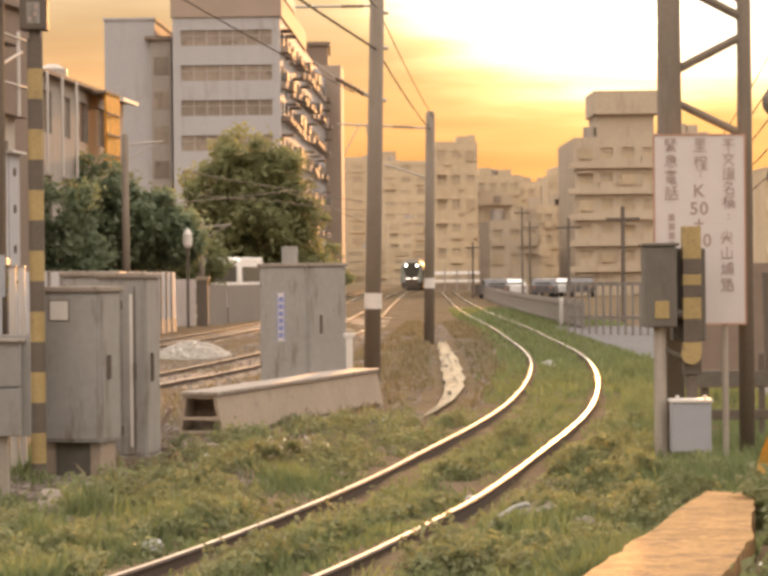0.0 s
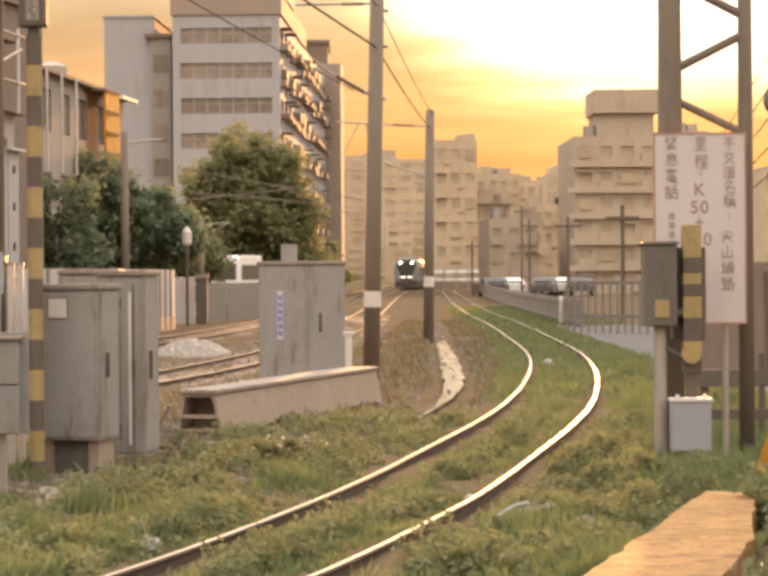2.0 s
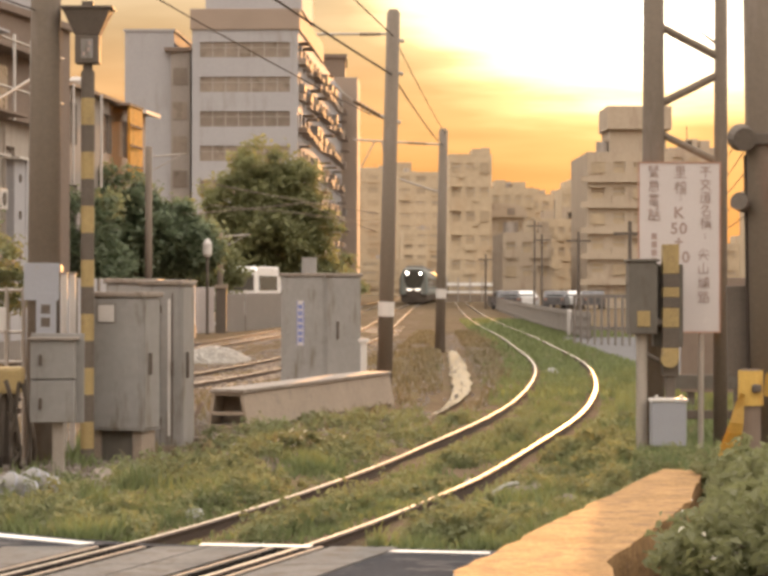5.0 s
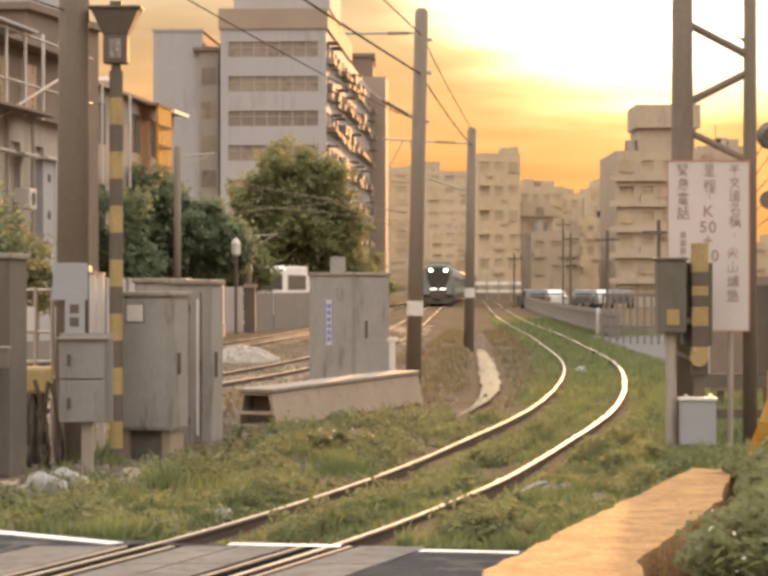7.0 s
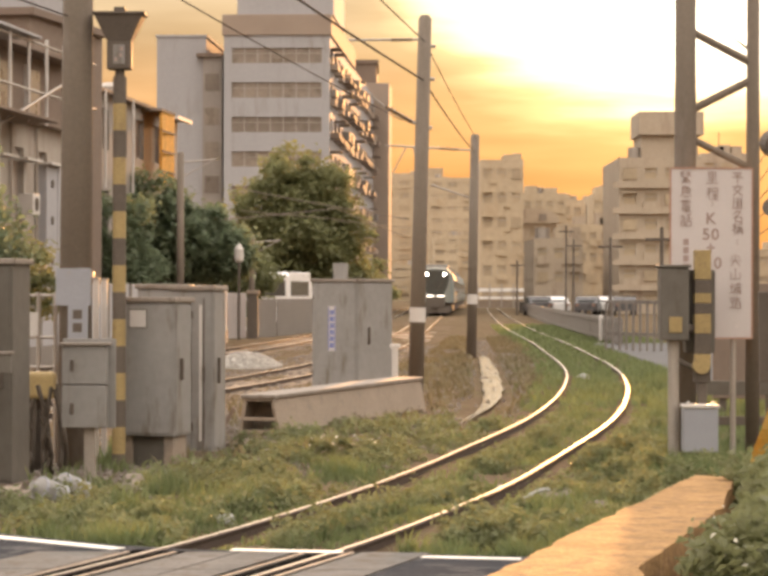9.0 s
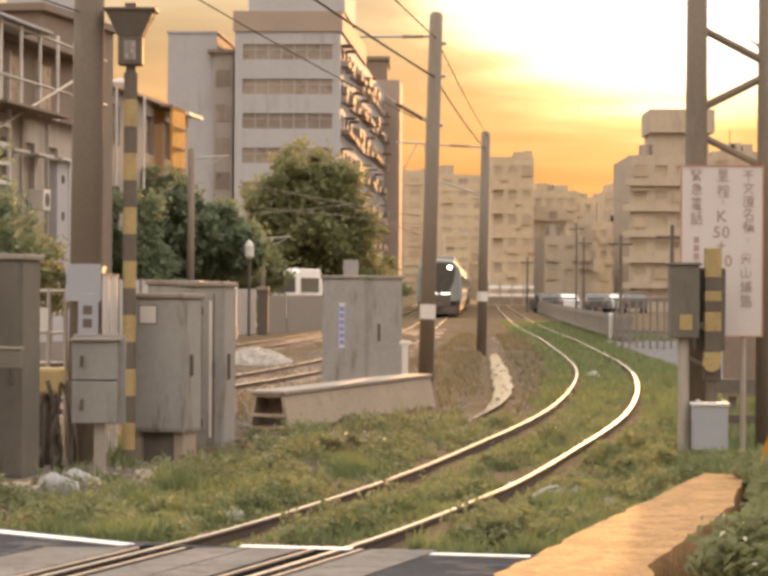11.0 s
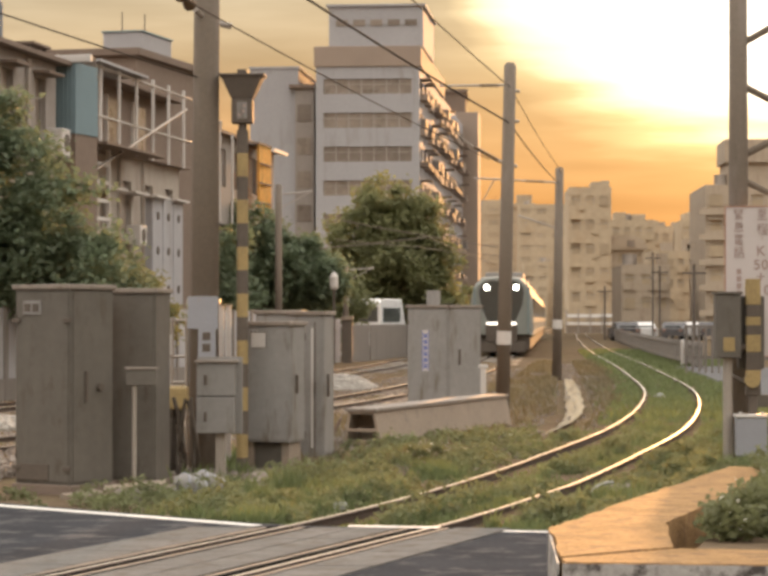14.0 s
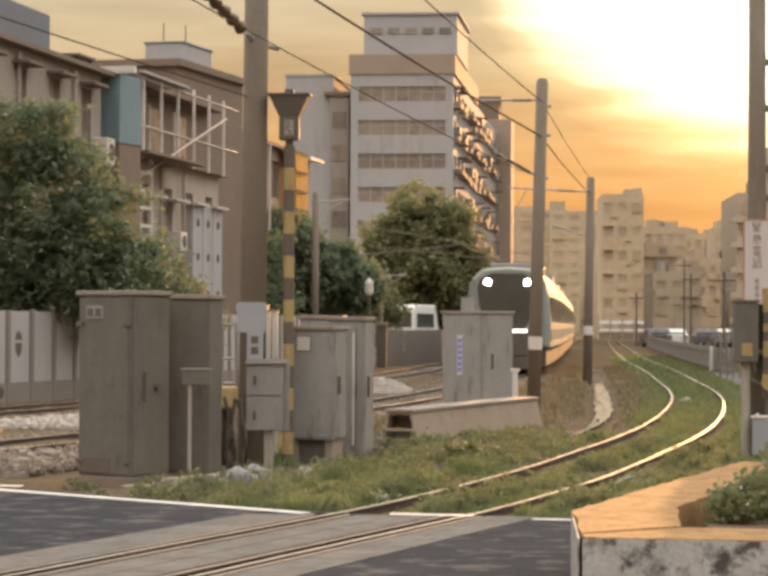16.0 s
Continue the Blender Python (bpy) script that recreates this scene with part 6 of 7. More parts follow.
def build_left_houses():
    # old grey house along the far track
    a = row_house("old_house", -13.65, 42.5, 18.9, 7, 8.5, 3, "old grey rendered house with tall narrow windows", M_WALLG, 7, 0.9)
    part("roof_shed", one_box(10.5, 17.2, 0.9, 4.5, 8.45, 10.0, 0.05), M_SLATE, a, "slate blue roof shed")
    part("roof_sheet", one_box(17.3, 18.8, 0.1, 2.4, 8.9, 8.98, 0.02), M_ROOF, a)
    for x0 in (17.4, 18.6):
        part("roof_post", one_box(x0, x0 + 0.08, 0.2, 0.28, 8.5, 8.9), M_DARK, a)
    ac = part("air_conditioner", one_box(17.9, 18.6, -0.5, -0.02, 6.0, 6.75, 0.04), M_WHITE, a, "white air conditioner unit")
    part("grille", one_tube((18.25, -0.52, 6.37), (18.25, -0.49, 6.37), 0.24, seg=18), M_DARK, ac)
    for x0, z0 in ((4.2, 3.2), (9.5, 6.2), (13.2, 3.3)):
        u = part("air_conditioner", one_box(x0, x0 + 0.75, -0.5, -0.02, z0, z0 + 0.6, 0.03), M_WHITE, a, "white air conditioner unit")
        part("grille", one_tube((x0 + 0.37, -0.52, z0 + 0.3), (x0 + 0.37, -0.49, z0 + 0.3), 0.2, seg=16), M_DARK, u)
    for x0 in (2.5, 7.6, 11.8, 16.3):
        part("drain_pipe", one_tube((x0, -0.08, 0), (x0, -0.08, 8.4), 0.05, seg=8), M_STEEL, a)
    for k in range(7):
        part("window_hood", one_box(2.7 * k + 0.7, 2.7 * k + 2.0, -0.45, 0.0, 8.1, 8.17), M_WALLB, a)
    # teal sheeting at its end
    b = thing("sheet_annex", pose(-11.78, 61.8, GROUND - 0.3, 0, 0, -14), "teal sheet metal annex under a white gutter", "annex")
    part("wall", one_box(0, 1.1, 0, 1.5, 0, 7.0), M_WALLB, b)
    part("sheeting", one_box(-0.03, 1.13, -0.05, 1.5, 7.0, 8.9, 0.02), M_TEAL, b, "faded teal corrugated sheet")
    for k in range(9):
        part("rib", one_box(0.03 + 0.12 * k, 0.06 + 0.12 * k, -0.07, -0.05, 7.05, 8.85), M_TEAL, b)
    part("gutter", one_box(-0.1, 1.6, -0.15, 0.0, 8.9, 9.1, 0.02), M_WHITE, b)
    # lower pale house with a dark upper floor and pipe frames
    c = row_house("old_house", -11.5, 64.8, 12.6, 3.5, 6.7, 2, "pale old house with a dark upper floor", M_HOUSE, 5, 0.95)
    part("upper_floor", one_box(0.2, 13.5, 0.9, 5.0, 6.7, 9.0, 0.03), M_WALLB, c, "dark upper storey")
    for k in range(4):
        w = part("upper_window", one_box(1.0 + 3.0 * k, 2.5 + 3.0 * k, 0.84, 0.9, 7.2, 8.6), M_GLASS, c)
        part("window_frame", one_box(0.9 + 3.0 * k, 1.0 + 3.0 * k, 0.80, 0.9, 7.1, 8.7), M_WHITE, w)
    for k in range(5):
        part("window_hood", one_box(0.5 + 2.5 * k, 2.1 + 2.5 * k, -0.5, 0.0, 5.55, 5.62), M_WHITE, c)
    for x0, z0 in ((3.3, 1.6), (6.0, 4.0)):
        u = part("air_conditioner", one_box(x0, x0 + 0.75, -0.5, -0.02, z0, z0 + 0.6, 0.03), M_WHITE, c, "white air conditioner unit")
        part("grille", one_tube((x0 + 0.37, -0.52, z0 + 0.3), (x0 + 0.37, -0.49, z0 + 0.3), 0.2, seg=16), M_DARK, u)
    for x0 in (2.3, 5.2, 7.9):
        part("drain_pipe", one_tube((x0, -0.08, 0), (x0, -0.08, 6.6), 0.045, seg=8), M_STEEL, c)
    part("tin_roof", one_box(-0.4, 6.0, -1.3, 0.4, 6.62, 6.7, 0.01), M_ROOF, c, "rusty tin lean-to roof")
    part("upper_eave", one_box(-0.3, 14, 0.2, 5.2, 9.0, 9.18, 0.02), M_ROOF, c)
    part("awning", one_box(0.3, 5.5, -0.9, 0.4, 9.0, 9.08, 0.01), M_WALLW, c)
    for k in range(6):
        part("pipe", one_tube((1.0 + 1.9 * k, -0.7, 6.6), (1.0 + 1.9 * k, -0.7, 9.1), 0.05, seg=8), M_WHITE, c)
    for z in (7.5, 8.9):
        part("pipe", one_tube((0.0, -0.7, z), (12.4, -0.7, z), 0.045, seg=8), M_STEEL, c)
    part("brace", one_tube((-1.2, -0.8, 5.6), (10.5, -0.8, 8.5), 0.04, seg=8), M_STEEL, c)
    part("post", one_box(-0.75, -0.45, -1.0, -0.7, 0.0, 9.0, 0.02), M_DARK, c, "dark upright timber")
    lad = part("stair_frame", one_box(0.15, 0.25, -0.75, -0.65, 3.4, 6.6), M_WHITE, c, "pale ladder frame")
    part("rail", one_box(1.75, 1.85, -0.75, -0.65, 3.4, 6.6), M_WHITE, lad)
    for k in range(6):
        part("rung", one_box(0.25, 1.75, -0.73, -0.67, 3.5 + 0.52 * k, 3.6 + 0.52 * k), M_WHITE, lad)
    for k in range(3):
        pn = part("panel", one_box(8.2 + 1.3 * k, 9.4 + 1.3 * k, -0.3, 0.0, 2.2, 5.6, 0.03), M_WALLW, c, "pale wall panel with vents")
        for z in (2.7, 3.9, 5.0):
            part("vent", one_tube((8.8 + 1.3 * k, -0.33, z), (8.8 + 1.3 * k, -0.29, z), 0.13, seg=12), M_DARK, pn)
    # brown block behind with a pale tank room
    d = thing("brown_house", pose(-15.95, 76.6, GROUND + 0.1, 0, 0, -12), "brown roofed block with a pale tank room", "building")
    part("wall", one_box(0.2, 5.0, 0, 7, 0, 10.2), M_WALLB, d)
    part("cornice", one_box(0.0, 5.2, -0.2, 7, 10.2, 10.45, 0.03), M_ROOF, d)
    part("tank_room", one_box(3.5, 4.85, 1, 4, 10.45, 11.1, 0.03), M_WALLW, d, "pale rooftop tank room")
    part("tank_roof", one_box(3.45, 4.9, 0.95, 4.05, 11.1, 11.15, 0.01), M_TEAL, d)
    part("aerial", one_tube((3.8, 2, 11.2), (3.8, 2, 11.9), 0.02, seg=6), M_DARK, d)
    part("aerial", one_tube((4.6, 2, 11.2), (4.6, 2, 11.8), 0.02, seg=6), M_DARK, d)
    # tan houses farther on, with a sunlit screen
    e = row_house("tan_house", -11.2, 82, 22, 8, 9.0, 3, "drab house row with a sunlit amber screen", M_WALLG, 7, 1.6, 84.0)
    sc = part("screen", one_box(14.6, 17.2, -0.8, -0.7, 6.1, 8.9), M_AMBER, e, "amber screen glowing in the sun")
    for k in range(3):
        part("slat", one_box(14.6, 17.2, -0.84, -0.8, 6.5 + 0.8 * k, 6.56 + 0.8 * k), M_WALLB, sc)
    part("screen_frame", one_box(14.5, 17.3, -0.82, -0.02, 8.9, 9.0), M_ROOF, e)
    for k in range(5):
        part("pipe", one_tube((1.0 + 2.4 * k, -0.5, 5.5), (1.0 + 2.4 * k, -0.5, 9.0), 0.05, seg=8), M_WHITE, e)
    tk = part("tank", one_tube((20, 2.5, 9.1), (20, 2.5, 10.3), 0.6, seg=16), M_STEEL, e, "steel water tank")
    part("tank_lid", one_tube((20, 2.5, 10.3), (20, 2.5, 10.5), 0.6, 0.2, seg=16), M_STEEL, tk)
    part("lit_gutter", one_box(19.0, 22.2, -0.6, -0.4, 8.9, 9.05), M_WHITE, e)


def wall_line(y):
    return track_c(y) - 2.3


def build_line_wall():
    # panelled concrete wall behind the far track
    w = thing("panel_wall", pose(0, 0, 0), "pale concrete panel wall with dark posts", "wall")
    y = 30.0
    k = 0
    post = None
    while y < 84:
        xa, xb = wall_line(y), wall_line(y + 1.25)
        ang = math.degrees(math.atan2(1.25, xb - xa))
        L = math.hypot(1.25, xb - xa)
        m = pose(xa, y, GROUND, 0, 0, ang)
        pn = part("panel", one_box(0.09, L - 0.09, -0.03, 0.03, 0.45, 1.98, 0.012), M_WALLW, w, m=m)
        part("post", one_box(-0.09, 0.09, -0.08, 0.08, -0.1, 2.0, 0.015), M_FENCE, w, m=m)
        part("plinth", one_box(0.09, L - 0.09, -0.06, 0.06, -0.1, 0.45, 0.01), M_FENCE, w, m=m)
        if k == 13:
            em = bmesh.new()
            prism(em, [(0.45, 1.1), (0.60, 0.98), (0.75, 1.1), (0.78, 1.3), (0.42, 1.3)], 0, 0.006)
            prism(em, [(0.42, 1.36), (0.78, 1.36), (0.72, 1.55), (0.66, 1.48), (0.60, 1.58), (0.54, 1.48), (0.48, 1.55)], 0, 0.006)
            bmesh.ops.transform(em, matrix=Matrix.Translation((0, -0.03, 0)) @ Matrix.Rotation(radians(90), 4, "X"), verts=em.verts)
            part("emblem", em, M_DARK, pn, "dark painted emblem")
        y += 1.25
        k += 1


def slat_fence(name, label, pts, h, pitch, sw, material, rails=(0.2, 0.85), post_every=0):
    f = thing(name, pose(0, 0, 0), label, "fence")
    for (xa, ya), (xb, yb) in zip(pts, pts[1:]):
        L = math.hypot(xb - xa, yb - ya)
        ang = math.degrees(math.atan2(yb - ya, xb - xa))
        m = pose(xa, ya, GROUND, 0, 0, ang)
        n = max(1, int(L / pitch))
        for k in range(n):
            part("slat", one_box(k * pitch, k * pitch + sw, -0.02, 0.02, -0.05, h), material, f, m=m)
        for r in rails:
            part("rail", one_box(0, L, 0.02, 0.06, h * r - 0.05, h * r + 0.05), material, f, m=m)
    return f


def car(x, y, turn, paint, label, van=False):
    c = thing("parked_van" if van else "parked_car", pose(x, y, GROUND, 0, 0, turn), label, "car", "parked cars")
    L, w = (4.6, 1.8)
    prof = [(-2.3, 0.35), (-2.3, 2.5), (-2.0, 2.7), (1.5, 2.7), (2.1, 1.6), (2.3, 1.3), (2.3, 0.35)] if van else [(-2.2, 0.35), (-2.25, 0.95), (-1.6, 1.02), (-1.1, 1.45), (0.5, 1.48), (1.2, 1.0), (2.15, 0.85), (2.25, 0.35)]
    bm = bmesh.new()
    rows = []
    for yy, s in ((-0.9, 0.0), (-0.86, 0.04), (0.86, 0.04), (0.9, 0.0)):
        rows.append([bm.verts.new((px, yy, pz + s)) for px, pz in prof])
    for a, b in zip(rows, rows[1:]):
        for k in range(len(prof)):
            j = (k + 1) % len(prof)
            bm.faces.new((a[k], a[j], b[j], b[k]))
    bm.faces.new(rows[0])
    bm.faces.new(rows[-1][::-1])
    part("body", bm, paint, c)
    for sy in (-1, 1):
        if van:
            part("side_window", one_box(-1.9, 1.2, sy * 0.9 - 0.02, sy * 0.9 + 0.02, 1.6, 2.3), M_TRAING, c)
        else:
            part("side_window", one_box(-1.0, 0.5, sy * 0.9 - 0.02, sy * 0.9 + 0.02, 1.02, 1.36), M_TRAING, c)
        for px in (-1.4, 1.4):
            wl = part("wheel", one_tube((px, sy * 0.72, 0.32), (px, sy * 0.92, 0.32), 0.32, seg=16), M_TYRE, c)
            part("hub", one_tube((px, sy * 0.925, 0.32), (px, sy * 0.935, 0.32), 0.17, seg=12), M_STEEL, wl)
    ws = bmesh.new()
    v = [ws.verts.new(q) for q in (((1.53, -0.8, 2.62), (1.53, 0.8, 2.62), (2.06, 0.8, 1.65), (2.06, -0.8, 1.65)) if van else ((0.56, -0.72, 1.46), (0.56, 0.72, 1.46), (1.18, 0.72, 1.05), (1.18, -0.72, 1.05)))]
    ws.faces.new(v)
    bmesh.ops.translate(ws, vec=(0.03, 0, 0.03), verts=ws.verts)
    part("windscreen", ws, M_TRAING, c)
    part("rear_window", one_box(-2.32, -2.29, -0.75, 0.75, 1.6, 2.35) if van else one_box(-1.62, -1.58, -0.65, 0.65, 1.03, 1.2), M_TRAING, c)
    for sy in (-0.65, 0.65):
        part("tail_lamp", one_box(-2.33, -2.27, sy - 0.1, sy + 0.1, 0.75, 0.92), M_REDRIM, c)
    return c


def build_right_side():
    # grey slatted fence on the outside of the curve
    line = [(7.7, 80), (7.9, 95), (8.4, 115), (9.4, 145), (11.0, 190), (13.0, 240)]
    slat_fence("slat_fence", "grey slatted fence along the curved siding", line, 0.95, 0.42, 0.36, M_FENCE)
    slat_fence("bar_fence", "dark barred fence beside the paved path", [(6.6, 74), (8.9, 71), (11.4, 68), (14, 65)], 1.55, 0.30, 0.07, M_FENCE, rails=(0.35, 0.97))
    pts = [(track_a(y) + path_off(y), y) for y in (30, 33, 36, 39, 42, 46, 50, 55, 60, 65, 70, 75, 80)]
    back = [(6.9, 84), (9.5, 84), (16, 66), (16, 30)]
    ob = part("pavement", prism(bmesh.new(), pts + back, -0.2, -0.02), M_PATH)
    tagged(ob, "grey paved path beside the siding", "pavement", kind="structure")
    p = thing("bollard", pose(7.516, 86, GROUND), "short white post at the fence end", "post")
    part("shaft", one_tube((0, 0, -0.1), (0, 0, 0.95), 0.07, seg=12), M_WHITE, p)
    part("cap", one_tube((0, 0, 0.95), (0, 0, 1.0), 0.075, 0.04, seg=12), M_WHITE, p)
    # pale road barrier at the end of the straight
    b = thing("road_barrier", pose(10.893, 296, GROUND), "long pale road barrier with posts", "barrier")
    for z0, z1 in ((1.05, 1.35), (1.95, 2.35)):
        part("beam", one_box(0, 16.5, -0.08, 0.08, z0, z1, 0.02), M_CARW, b)
    for k in range(12):
        part("post", one_box(1.45 * k, 1.45 * k + 0.16, -0.2, -0.08, -0.1, 2.9, 0.01), M_STEEL, b)
    part("parapet", one_box(0, 16.5, 0.1, 0.4, -0.1, 0.9), M_CONC, b)
    car(12.0, 195, 95, M_CARD, "dark car parked behind the fence")
    car(13.6, 200, 100, M_CARW, "white car parked behind the fence")
    car(16.2, 197, 80, M_CARD, "dark car parked behind the fence")
    car(17.4, 201, 100, M_CARW, "white car parked behind the fence")
    car(19.2, 199, 90, M_CARD, "dark car parked behind the fence")
    car(-5.003, 119, 76, M_CARW, "white van parked by the brown shed", van=True)
    s = thing("brown_shed", pose(-7.533, 135, GROUND), "long red-brown shed with a low roof", "shed")
    part("wall", one_box(0, 4.2, 0, 6, 0, 3.4), M_WALLB, s)
    part("roof", one_box(-0.3, 4.5, -0.4, 6.4, 3.4, 3.65, 0.03), M_ROOF, s)
    part("door", one_box(1.4, 3.2, -0.05, 0.0, 0, 2.4), M_DARK, s)
    slat_fence("picket_fence", "white and grey picket fence behind the tracks", [(-6.330, 92), (-5.396, 95)], 1.75, 0.2, 0.095, M_SIGN)
    slat_fence("board_fence", "grey board fence along the far track", [(-5.396, 95), (-4.435, 99), (-3.110, 108), (-2.218, 118)], 1.5, 0.33, 0.30, M_FENCE)
    g = thing("gate_post", pose(-5.114, 93.5, GROUND), "dark concrete gate post with a pale cap", "post")
    part("shaft", one_box(-0.2, 0.2, -0.2, 0.2, -0.1, 1.7, 0.02), M_DARK, g)
    part("cap", one_box(-0.25, 0.25, -0.25, 0.25, 1.7, 1.85, 0.02), M_CONC, g)
    ln = thing("street_lantern", pose(-5.436, 90, GROUND), "short post with a pale round lantern", "lamp")
    part("post", one_tube((0, 0, -0.1), (0, 0, 2.9), 0.05, seg=10), M_DARK, ln)
    part("lantern", lathe(bmesh.new(), [(0.08, 2.85), (0.17, 2.95), (0.17, 3.35), (0.08, 3.5), (0.02, 3.55)], 14), M_WHITE, ln)
    # street poles and wires at the far houses
    for px, d, h in ((1165, 170, 5.5), (1150, 190, 7.0), (1345, 90, 4.2), (1050, 200, 4.5), (1240, 120, 4.5)):
        q = thing("street_pole", pose((px - 784) * d / 5000, d, GROUND), "thin dark street pole", "pole", "street poles")
        part("shaft", one_tube((0, 0, -0.2), (0, 0, h), 0.09, 0.07, 10), M_DARK, q)
        part("cross_arm", one_box(-0.6, 0.6, -0.04, 0.04, h - 0.5, h - 0.4), M_DARK, q)
    for k in range(5):
        wire([(10.5 + 0.1 * k, 60, 7.5 - 0.7 * k), (22, 150, 8.5 - 0.9 * k)], 0.02, "street cables sagging beside the road")
    hd = thing("hoarding", pose(4.529, 34, GROUND), "dark hoarding behind the name board", "hoarding")
    part("board", one_box(0, 5.5, 0, 0.05, 0.3, 1.9, 0.01), M_WALLB, hd)
    for k in range(5):
        part("post", one_box(0.1 + 1.3 * k, 0.2 + 1.3 * k, 0.05, 0.15, -0.1, 1.9), M_DARK, hd)


def build_trees():
    far = "trees beside the railway"
    tree(-4.784, 130, [(0, 0, 4.6, 2.6), (-1.8, 0.3, 3.2, 2.0), (1.6, -0.2, 3.4, 2.1), (0.2, 0.5, 6.0, 2.3), (-0.2, 0, 7.5, 2.0), (1.3, 0.2, 7.0, 1.7), (-1.7, -0.2, 6.7, 1.6), (2.3, 0, 5.0, 1.5), (-1.5, 0, 5.6, 1.6), (1.5, 0, 5.4, 1.7), (-0.9, 0, 2.0, 1.8), (2.4, 0, 2.2, 1.6), (-2.0, 0, 1.5, 1.3)], 30000, 0.36, 1, "broad green tree before the white block", M_LEAF2)
    tree(-8.626, 95, [(0, 0, 3.9, 1.7), (-1.5, 0.2, 3.0, 1.7), (1.6, 0.1, 3.6, 1.4), (2.5, 0, 3.3, 1.0), (-2.2, 0, 2.1, 1.3), (0.5, 0.3, 3.0, 1.4), (-0.6, 0, 5.3, 1.3), (-1.8, 0, 4.6, 1.3), (1.2, 0, 4.3, 1.2), (2.3, 0, 3.3, 1.2)], 26000, 0.28, 2, "dark leafy tree behind the cabinets")
    tree(-11.1, 49.5, [(0, 0, 3.7, 1.6), (1.0, 0.2, 2.9, 1.4), (-1.3, 0, 3.2, 1.6), (2.0, 0, 2.6, 1.3), (-0.3, 0.3, 5.6, 1.3), (-0.3, 0, 2.2, 1.4), (-1.4, 0, 4.6, 1.2), (-2.4, 0, 2.4, 1.4), (0.9, 0, 4.6, 1.3), (1.7, 0, 4.0, 1.2), (2.8, 0, 2.9, 1.1), (0.5, 0, 5.9, 1.0)], 34000, 0.19, 3, "large dark green tree over the panel wall")
    tree(-8.75, 54, [(0, 0, 2.6, 0.75), (0.8, 0.1, 2.3, 0.65), (-0.9, 0, 2.5, 0.9), (1.3, 0, 1.7, 0.6), (0.2, 0, 1.7, 0.8)], 8000, 0.15, 4, "small bright green tree beside the wall", M_LEAF2, 0.1)
    tree(-9.418, 85, [(0, 0, 2.6, 1.3), (1.0, 0, 1.8, 1.0), (-1.0, 0, 1.7, 1.1), (-2.2, 0, 1.6, 1.1), (0, 0, 4.2, 1.2), (-1.2, 0, 3.2, 1.1)], 9000, 0.25, 5, "dark tree behind the cabinets")
    tree(-7.224, 105, [(0, 0, 2.9, 1.6), (1.3, 0, 2.2, 1.2), (-1.2, 0, 2.3, 1.3), (0.3, 0, 1.4, 1.3)], 7000, 0.28, 6, "olive green tree beside the line", M_LEAF2)
    tree(-1.470, 150, [(0, 0, 2.6, 1.3), (0.9, 0, 1.7, 1.1), (-0.9, 0, 1.8, 1.0)], 4000, 0.3, 7, "green tree at the foot of the flats", M_LEAF2)
    # weeds with pale flowers by the trough
    bush(-0.84, 25.7, GROUND, [(0.1, 0, 0.08, 0.17), (0.38, 0.2, 0.08, 0.16), (0.7, 0.3, 0.05, 0.14), (0.95, 0.5, 0.04, 0.12), (0.0, -0.6, 0.04, 0.15)], 3600, 0.05, 12, "flowering green weeds beside the cable trough", M_LEAF2)
    bush(2.479, 24.3, GROUND, [(-0.2, 0, 0.14, 0.2), (-0.4, -0.3, 0.1, 0.22), (0.05, -1.3, 0.1, 0.22), (0.5, -1.2, 0.1, 0.2), (-0.3, -1.8, 0.08, 0.2)], 4500, 0.055, 13, "green weeds at the foot of the barrier", M_LEAF2)
    bush(1.75, 19.6, GROUND, [(0, 0, 0.12, 0.2), (0.35, -0.3, 0.14, 0.22), (-0.4, 0.3, 0.08, 0.18), (0.7, 0.4, 0.16, 0.24)], 3600, 0.05, 14, "low weeds beside the siding", M_LEAF2)
    me = leaf_cloud([(0.1, 0, 0.17, 0.18), (0.38, 0.2, 0.17, 0.17), (0.7, 0.3, 0.14, 0.15)], 120, 0.035, 15)
    me.name = "flowers"
    me.materials.append(M_FLOWER)
    o = new("flowers", me)
    o.location = (-0.84, 25.7, GROUND - 0.06)
    tagged(o, "small pale flowers on the weeds", "flowers", kind="stuff")


build_line_wall()
build_right_side()
build_white_block()
build_distance()
build_left_houses()
build_trees()
build_grass()

# ---- the train ----


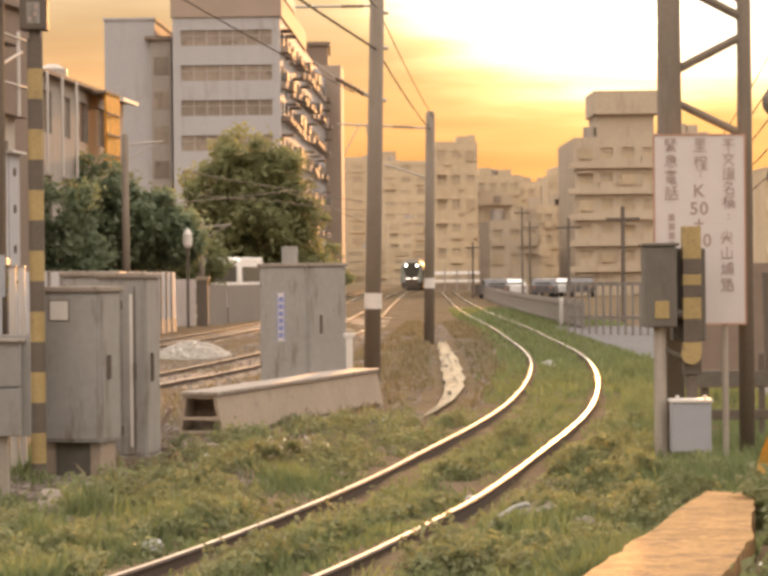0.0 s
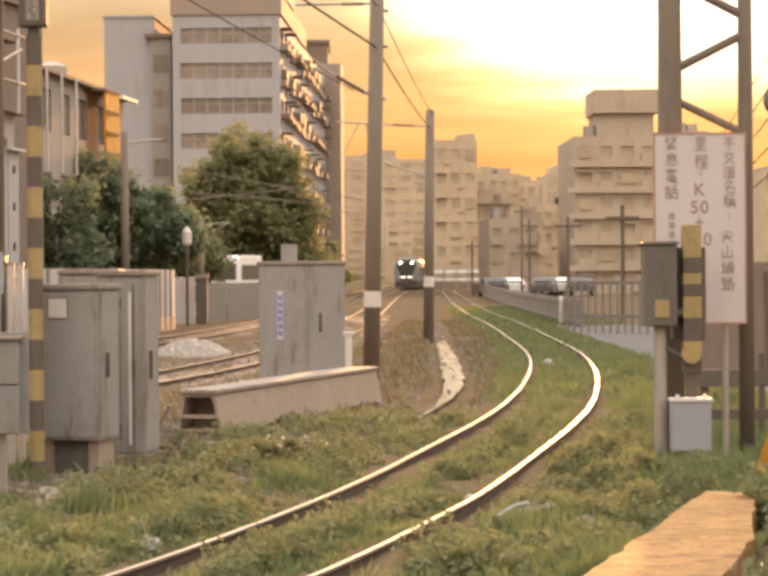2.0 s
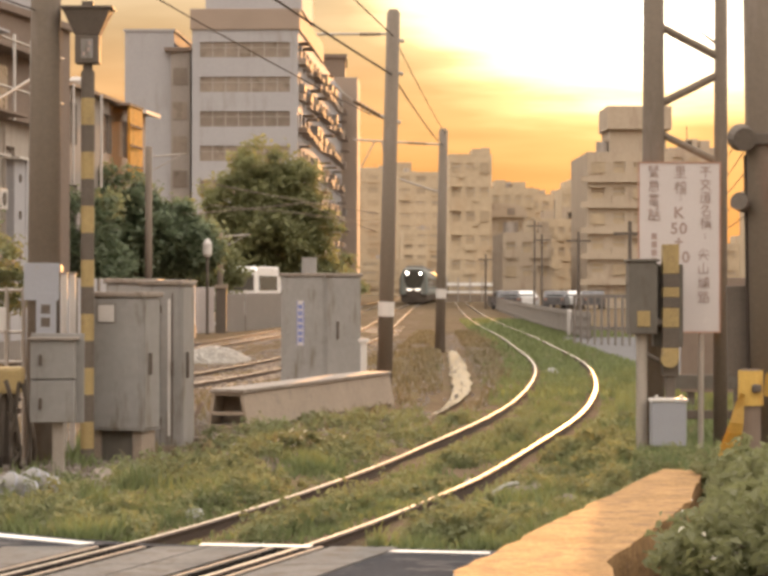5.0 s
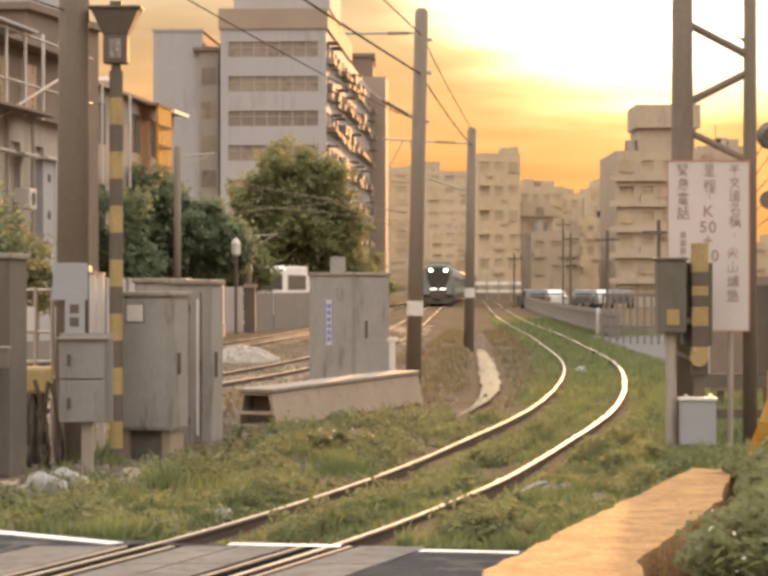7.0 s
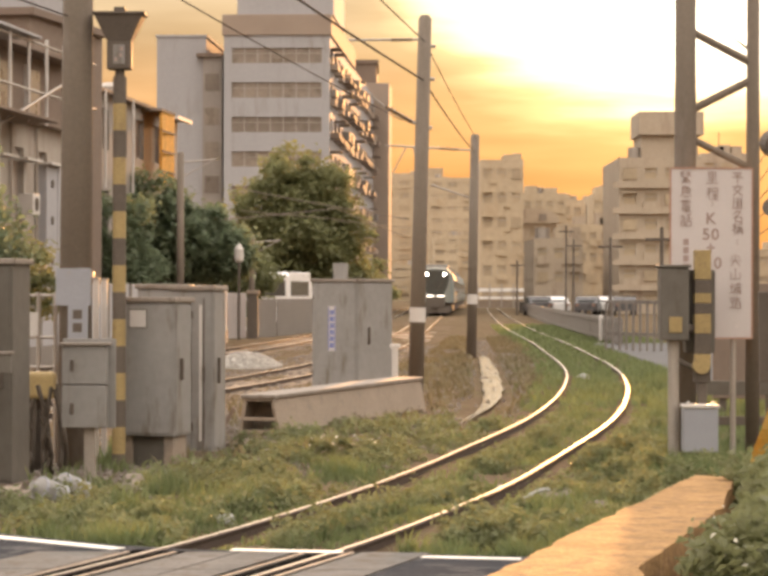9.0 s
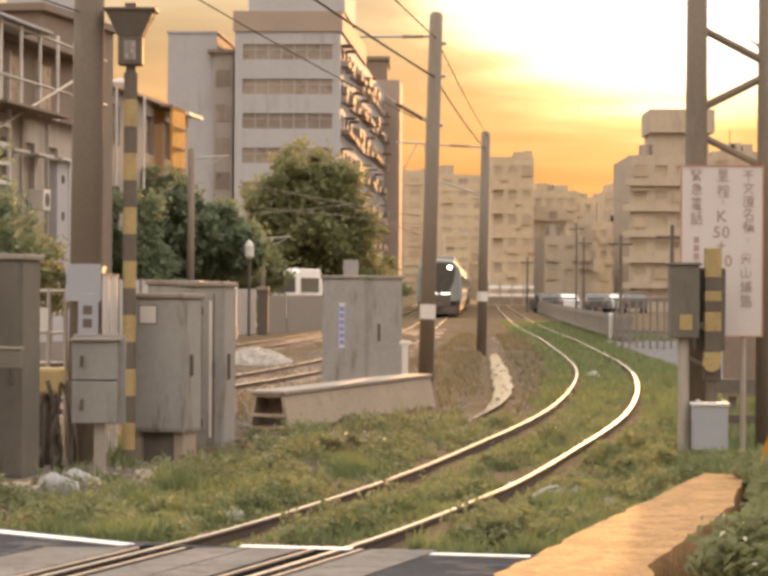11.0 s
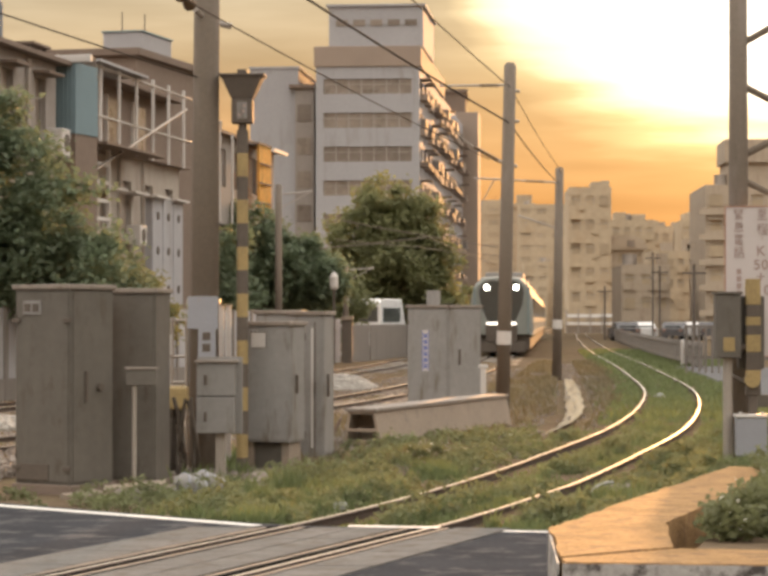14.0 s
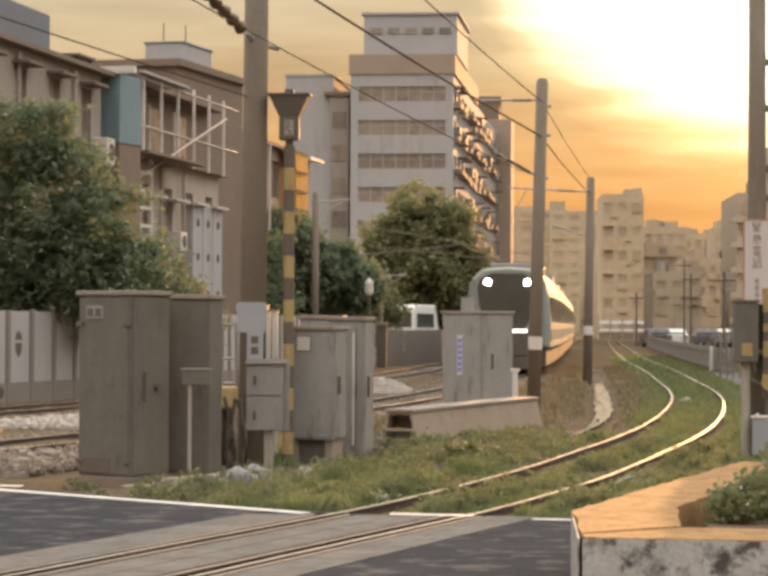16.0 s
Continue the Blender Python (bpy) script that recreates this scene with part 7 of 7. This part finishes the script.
def build_train_car(lead):
    w, h, L = 2.85, 3.62, 20.0
    t = thing("train_car", pose(0, 0, 0), "pale commuter train car with a dark glazed front" if lead else "pale commuter train car with a window band", "train", "cars of the train")
    # body section, rounded at the shoulders; x across, y back along the train
    sec = [(-w / 2, 0.9), (-w / 2 - 0.02, 1.7), (-w / 2 + 0.05, 2.7), (-w / 2 + 0.22, 3.25), (-w / 2 + 0.55, 3.55), (0, h)]
    sec = sec + [(-x, z) for x, z in sec[-2::-1]]
    bm = bmesh.new()
    rings = []
    for y, s, dz in (((0.0, 0.88, 0.0), (0.25, 0.96, 0.0), (0.8, 1.0, 0.0), (L, 1.0, 0.0)) if lead else ((0.0, 1.0, 0.0), (L, 1.0, 0.0))):
        rings.append([bm.verts.new((x * s, y, (z - 2) * (0.5 + 0.5 * s) + 2)) for x, z in sec])
    for a, b in zip(rings, rings[1:]):
        for k in range(len(sec)):
            j = (k + 1) % len(sec)
            bm.faces.new((a[k], a[j], b[j], b[k]))
    bm.faces.new(rings[0])
    bm.faces.new(rings[-1][::-1])
    part("body", bm, M_TRAINW, t)
    part("skirt", one_box(-1.3, 1.3, 0.3, L - 0.2, 0.25, 0.92, 0.05), M_DARK, t, "dark underframe")
    for yy in (3.0, 16.0):
        bg = part("bogie", one_box(-1.0, 1.0, yy - 1.4, yy + 1.4, 0.18, 0.5, 0.04), M_DARK, t)
        for dy in (-1.0, 1.0):
            for sx in (-0.53, 0.53):
                part("wheel", one_tube((sx - 0.06, yy + dy, 0.43), (sx + 0.06, yy + dy, 0.43), 0.42, seg=18), M_DARK, bg)
    for sx in (-1, 1):
        for k in range(6):
            y0 = 1.6 + k * 3.05
            part("window", one_box(sx * 1.43 - 0.03, sx * 1.43 + 0.03, y0, y0 + 2.0, 1.75, 2.6, 0.02), M_TRAING, t)
        part("stripe", one_box(sx * 1.435 - 0.012, sx * 1.435 + 0.012, 0.9, L - 0.1, 1.15, 1.5), M_TRAINB, t, "blue-grey stripe")
    part("roof_unit", one_box(-0.9, 0.9, 6, 13, h - 0.1, h + 0.25, 0.06), M_CAB, t)
    if lead:
        mask = bmesh.new()
        half = [(0.50, 1.48), (0.66, 1.6), (0.95, 2.3), (1.02, 2.9), (0.92, 3.2), (0.55, 3.38)]
        prism(mask, [(-x, z) for x, z in half] + half[::-1], -0.05, 0.02, 0.02)
        bmesh.ops.transform(mask, matrix=Matrix.Rotation(radians(90), 4, "X"), verts=mask.verts)
        part("front_mask", mask, M_TRAING, t, "black glazed front mask")
        for sx in (-1, 1):
            part("pillar", one_box(sx * 1.22 - 0.06, sx * 1.22 + 0.06, -0.06, 0.06, 1.0, 3.1, 0.03), M_TRAINB, t, "blue-grey corner pillar")
            hl = part("headlamp", one_tube((sx * 0.66, -0.06, 3.08), (sx * 0.66, 0.0, 3.08), 0.115, seg=18), M_LAMP, t, "bright round headlamp")
        part("wiper", one_tube((0.1, -0.055, 1.9), (0.55, -0.055, 2.5), 0.015, seg=6), M_DARK, t)
        part("lower_panel", one_box(-0.72, 0.72, -0.07, 0.0, 0.62, 1.38, 0.03), M_DARK, t, "dark lower front panel")
        # white plates across the front, with a glow added to them
        for sx in (-0.40, 0.40):
            part("marker_lamp", one_box(sx - 0.26, sx + 0.26, -0.10, -0.04, 1.40, 1.50, 0.015), M_BARGLOW, t, "long white front bar with an added glow")
        part("coupler", one_box(-0.2, 0.2, -0.35, 0.3, 0.55, 0.85, 0.04), M_DARK, t)
        part("plough", one_box(-1.1, 1.1, -0.05, 0.3, 0.15, 0.6, 0.05), M_DARK, t)
    return t


TRAIN_Y = [
    (0.0, 306.23),
    (1.0, 294.52),
    (2.0, 282.23),
    (3.0, 269.39),
    (4.0, 256.07),
    (5.0, 242.32),
    (6.0, 228.17),
    (7.0, 213.70),
    (8.0, 198.94),
    (9.0, 183.95),
    (10.0, 168.78),
    (11.0, 153.49),
    (12.0, 138.12),
    (13.0, 122.72),
    (14.0, 107.35),
    (15.0, 92.06),
    (16.0, 76.89),
]


def motions():
    lead = build_train_car(True)
    cars = [lead]
    second = build_train_car(False)
    cars.append(second)
    for _ in range(3):
        cars.append(copy_thing(second, pose(0, 0, 0)))
    for k, c in enumerate(cars):
        rows = []
        for t, y in TRAIN_Y:
            y0 = y + 20.4 * k
            ang = math.degrees(math.atan((track_b(y0 + 20) - track_b(y0)) / 20))
            rows.append((t, pose(track_b(y0), y0, 0.015, 0, 0, -ang)))
        walk(c, rows)


motions()
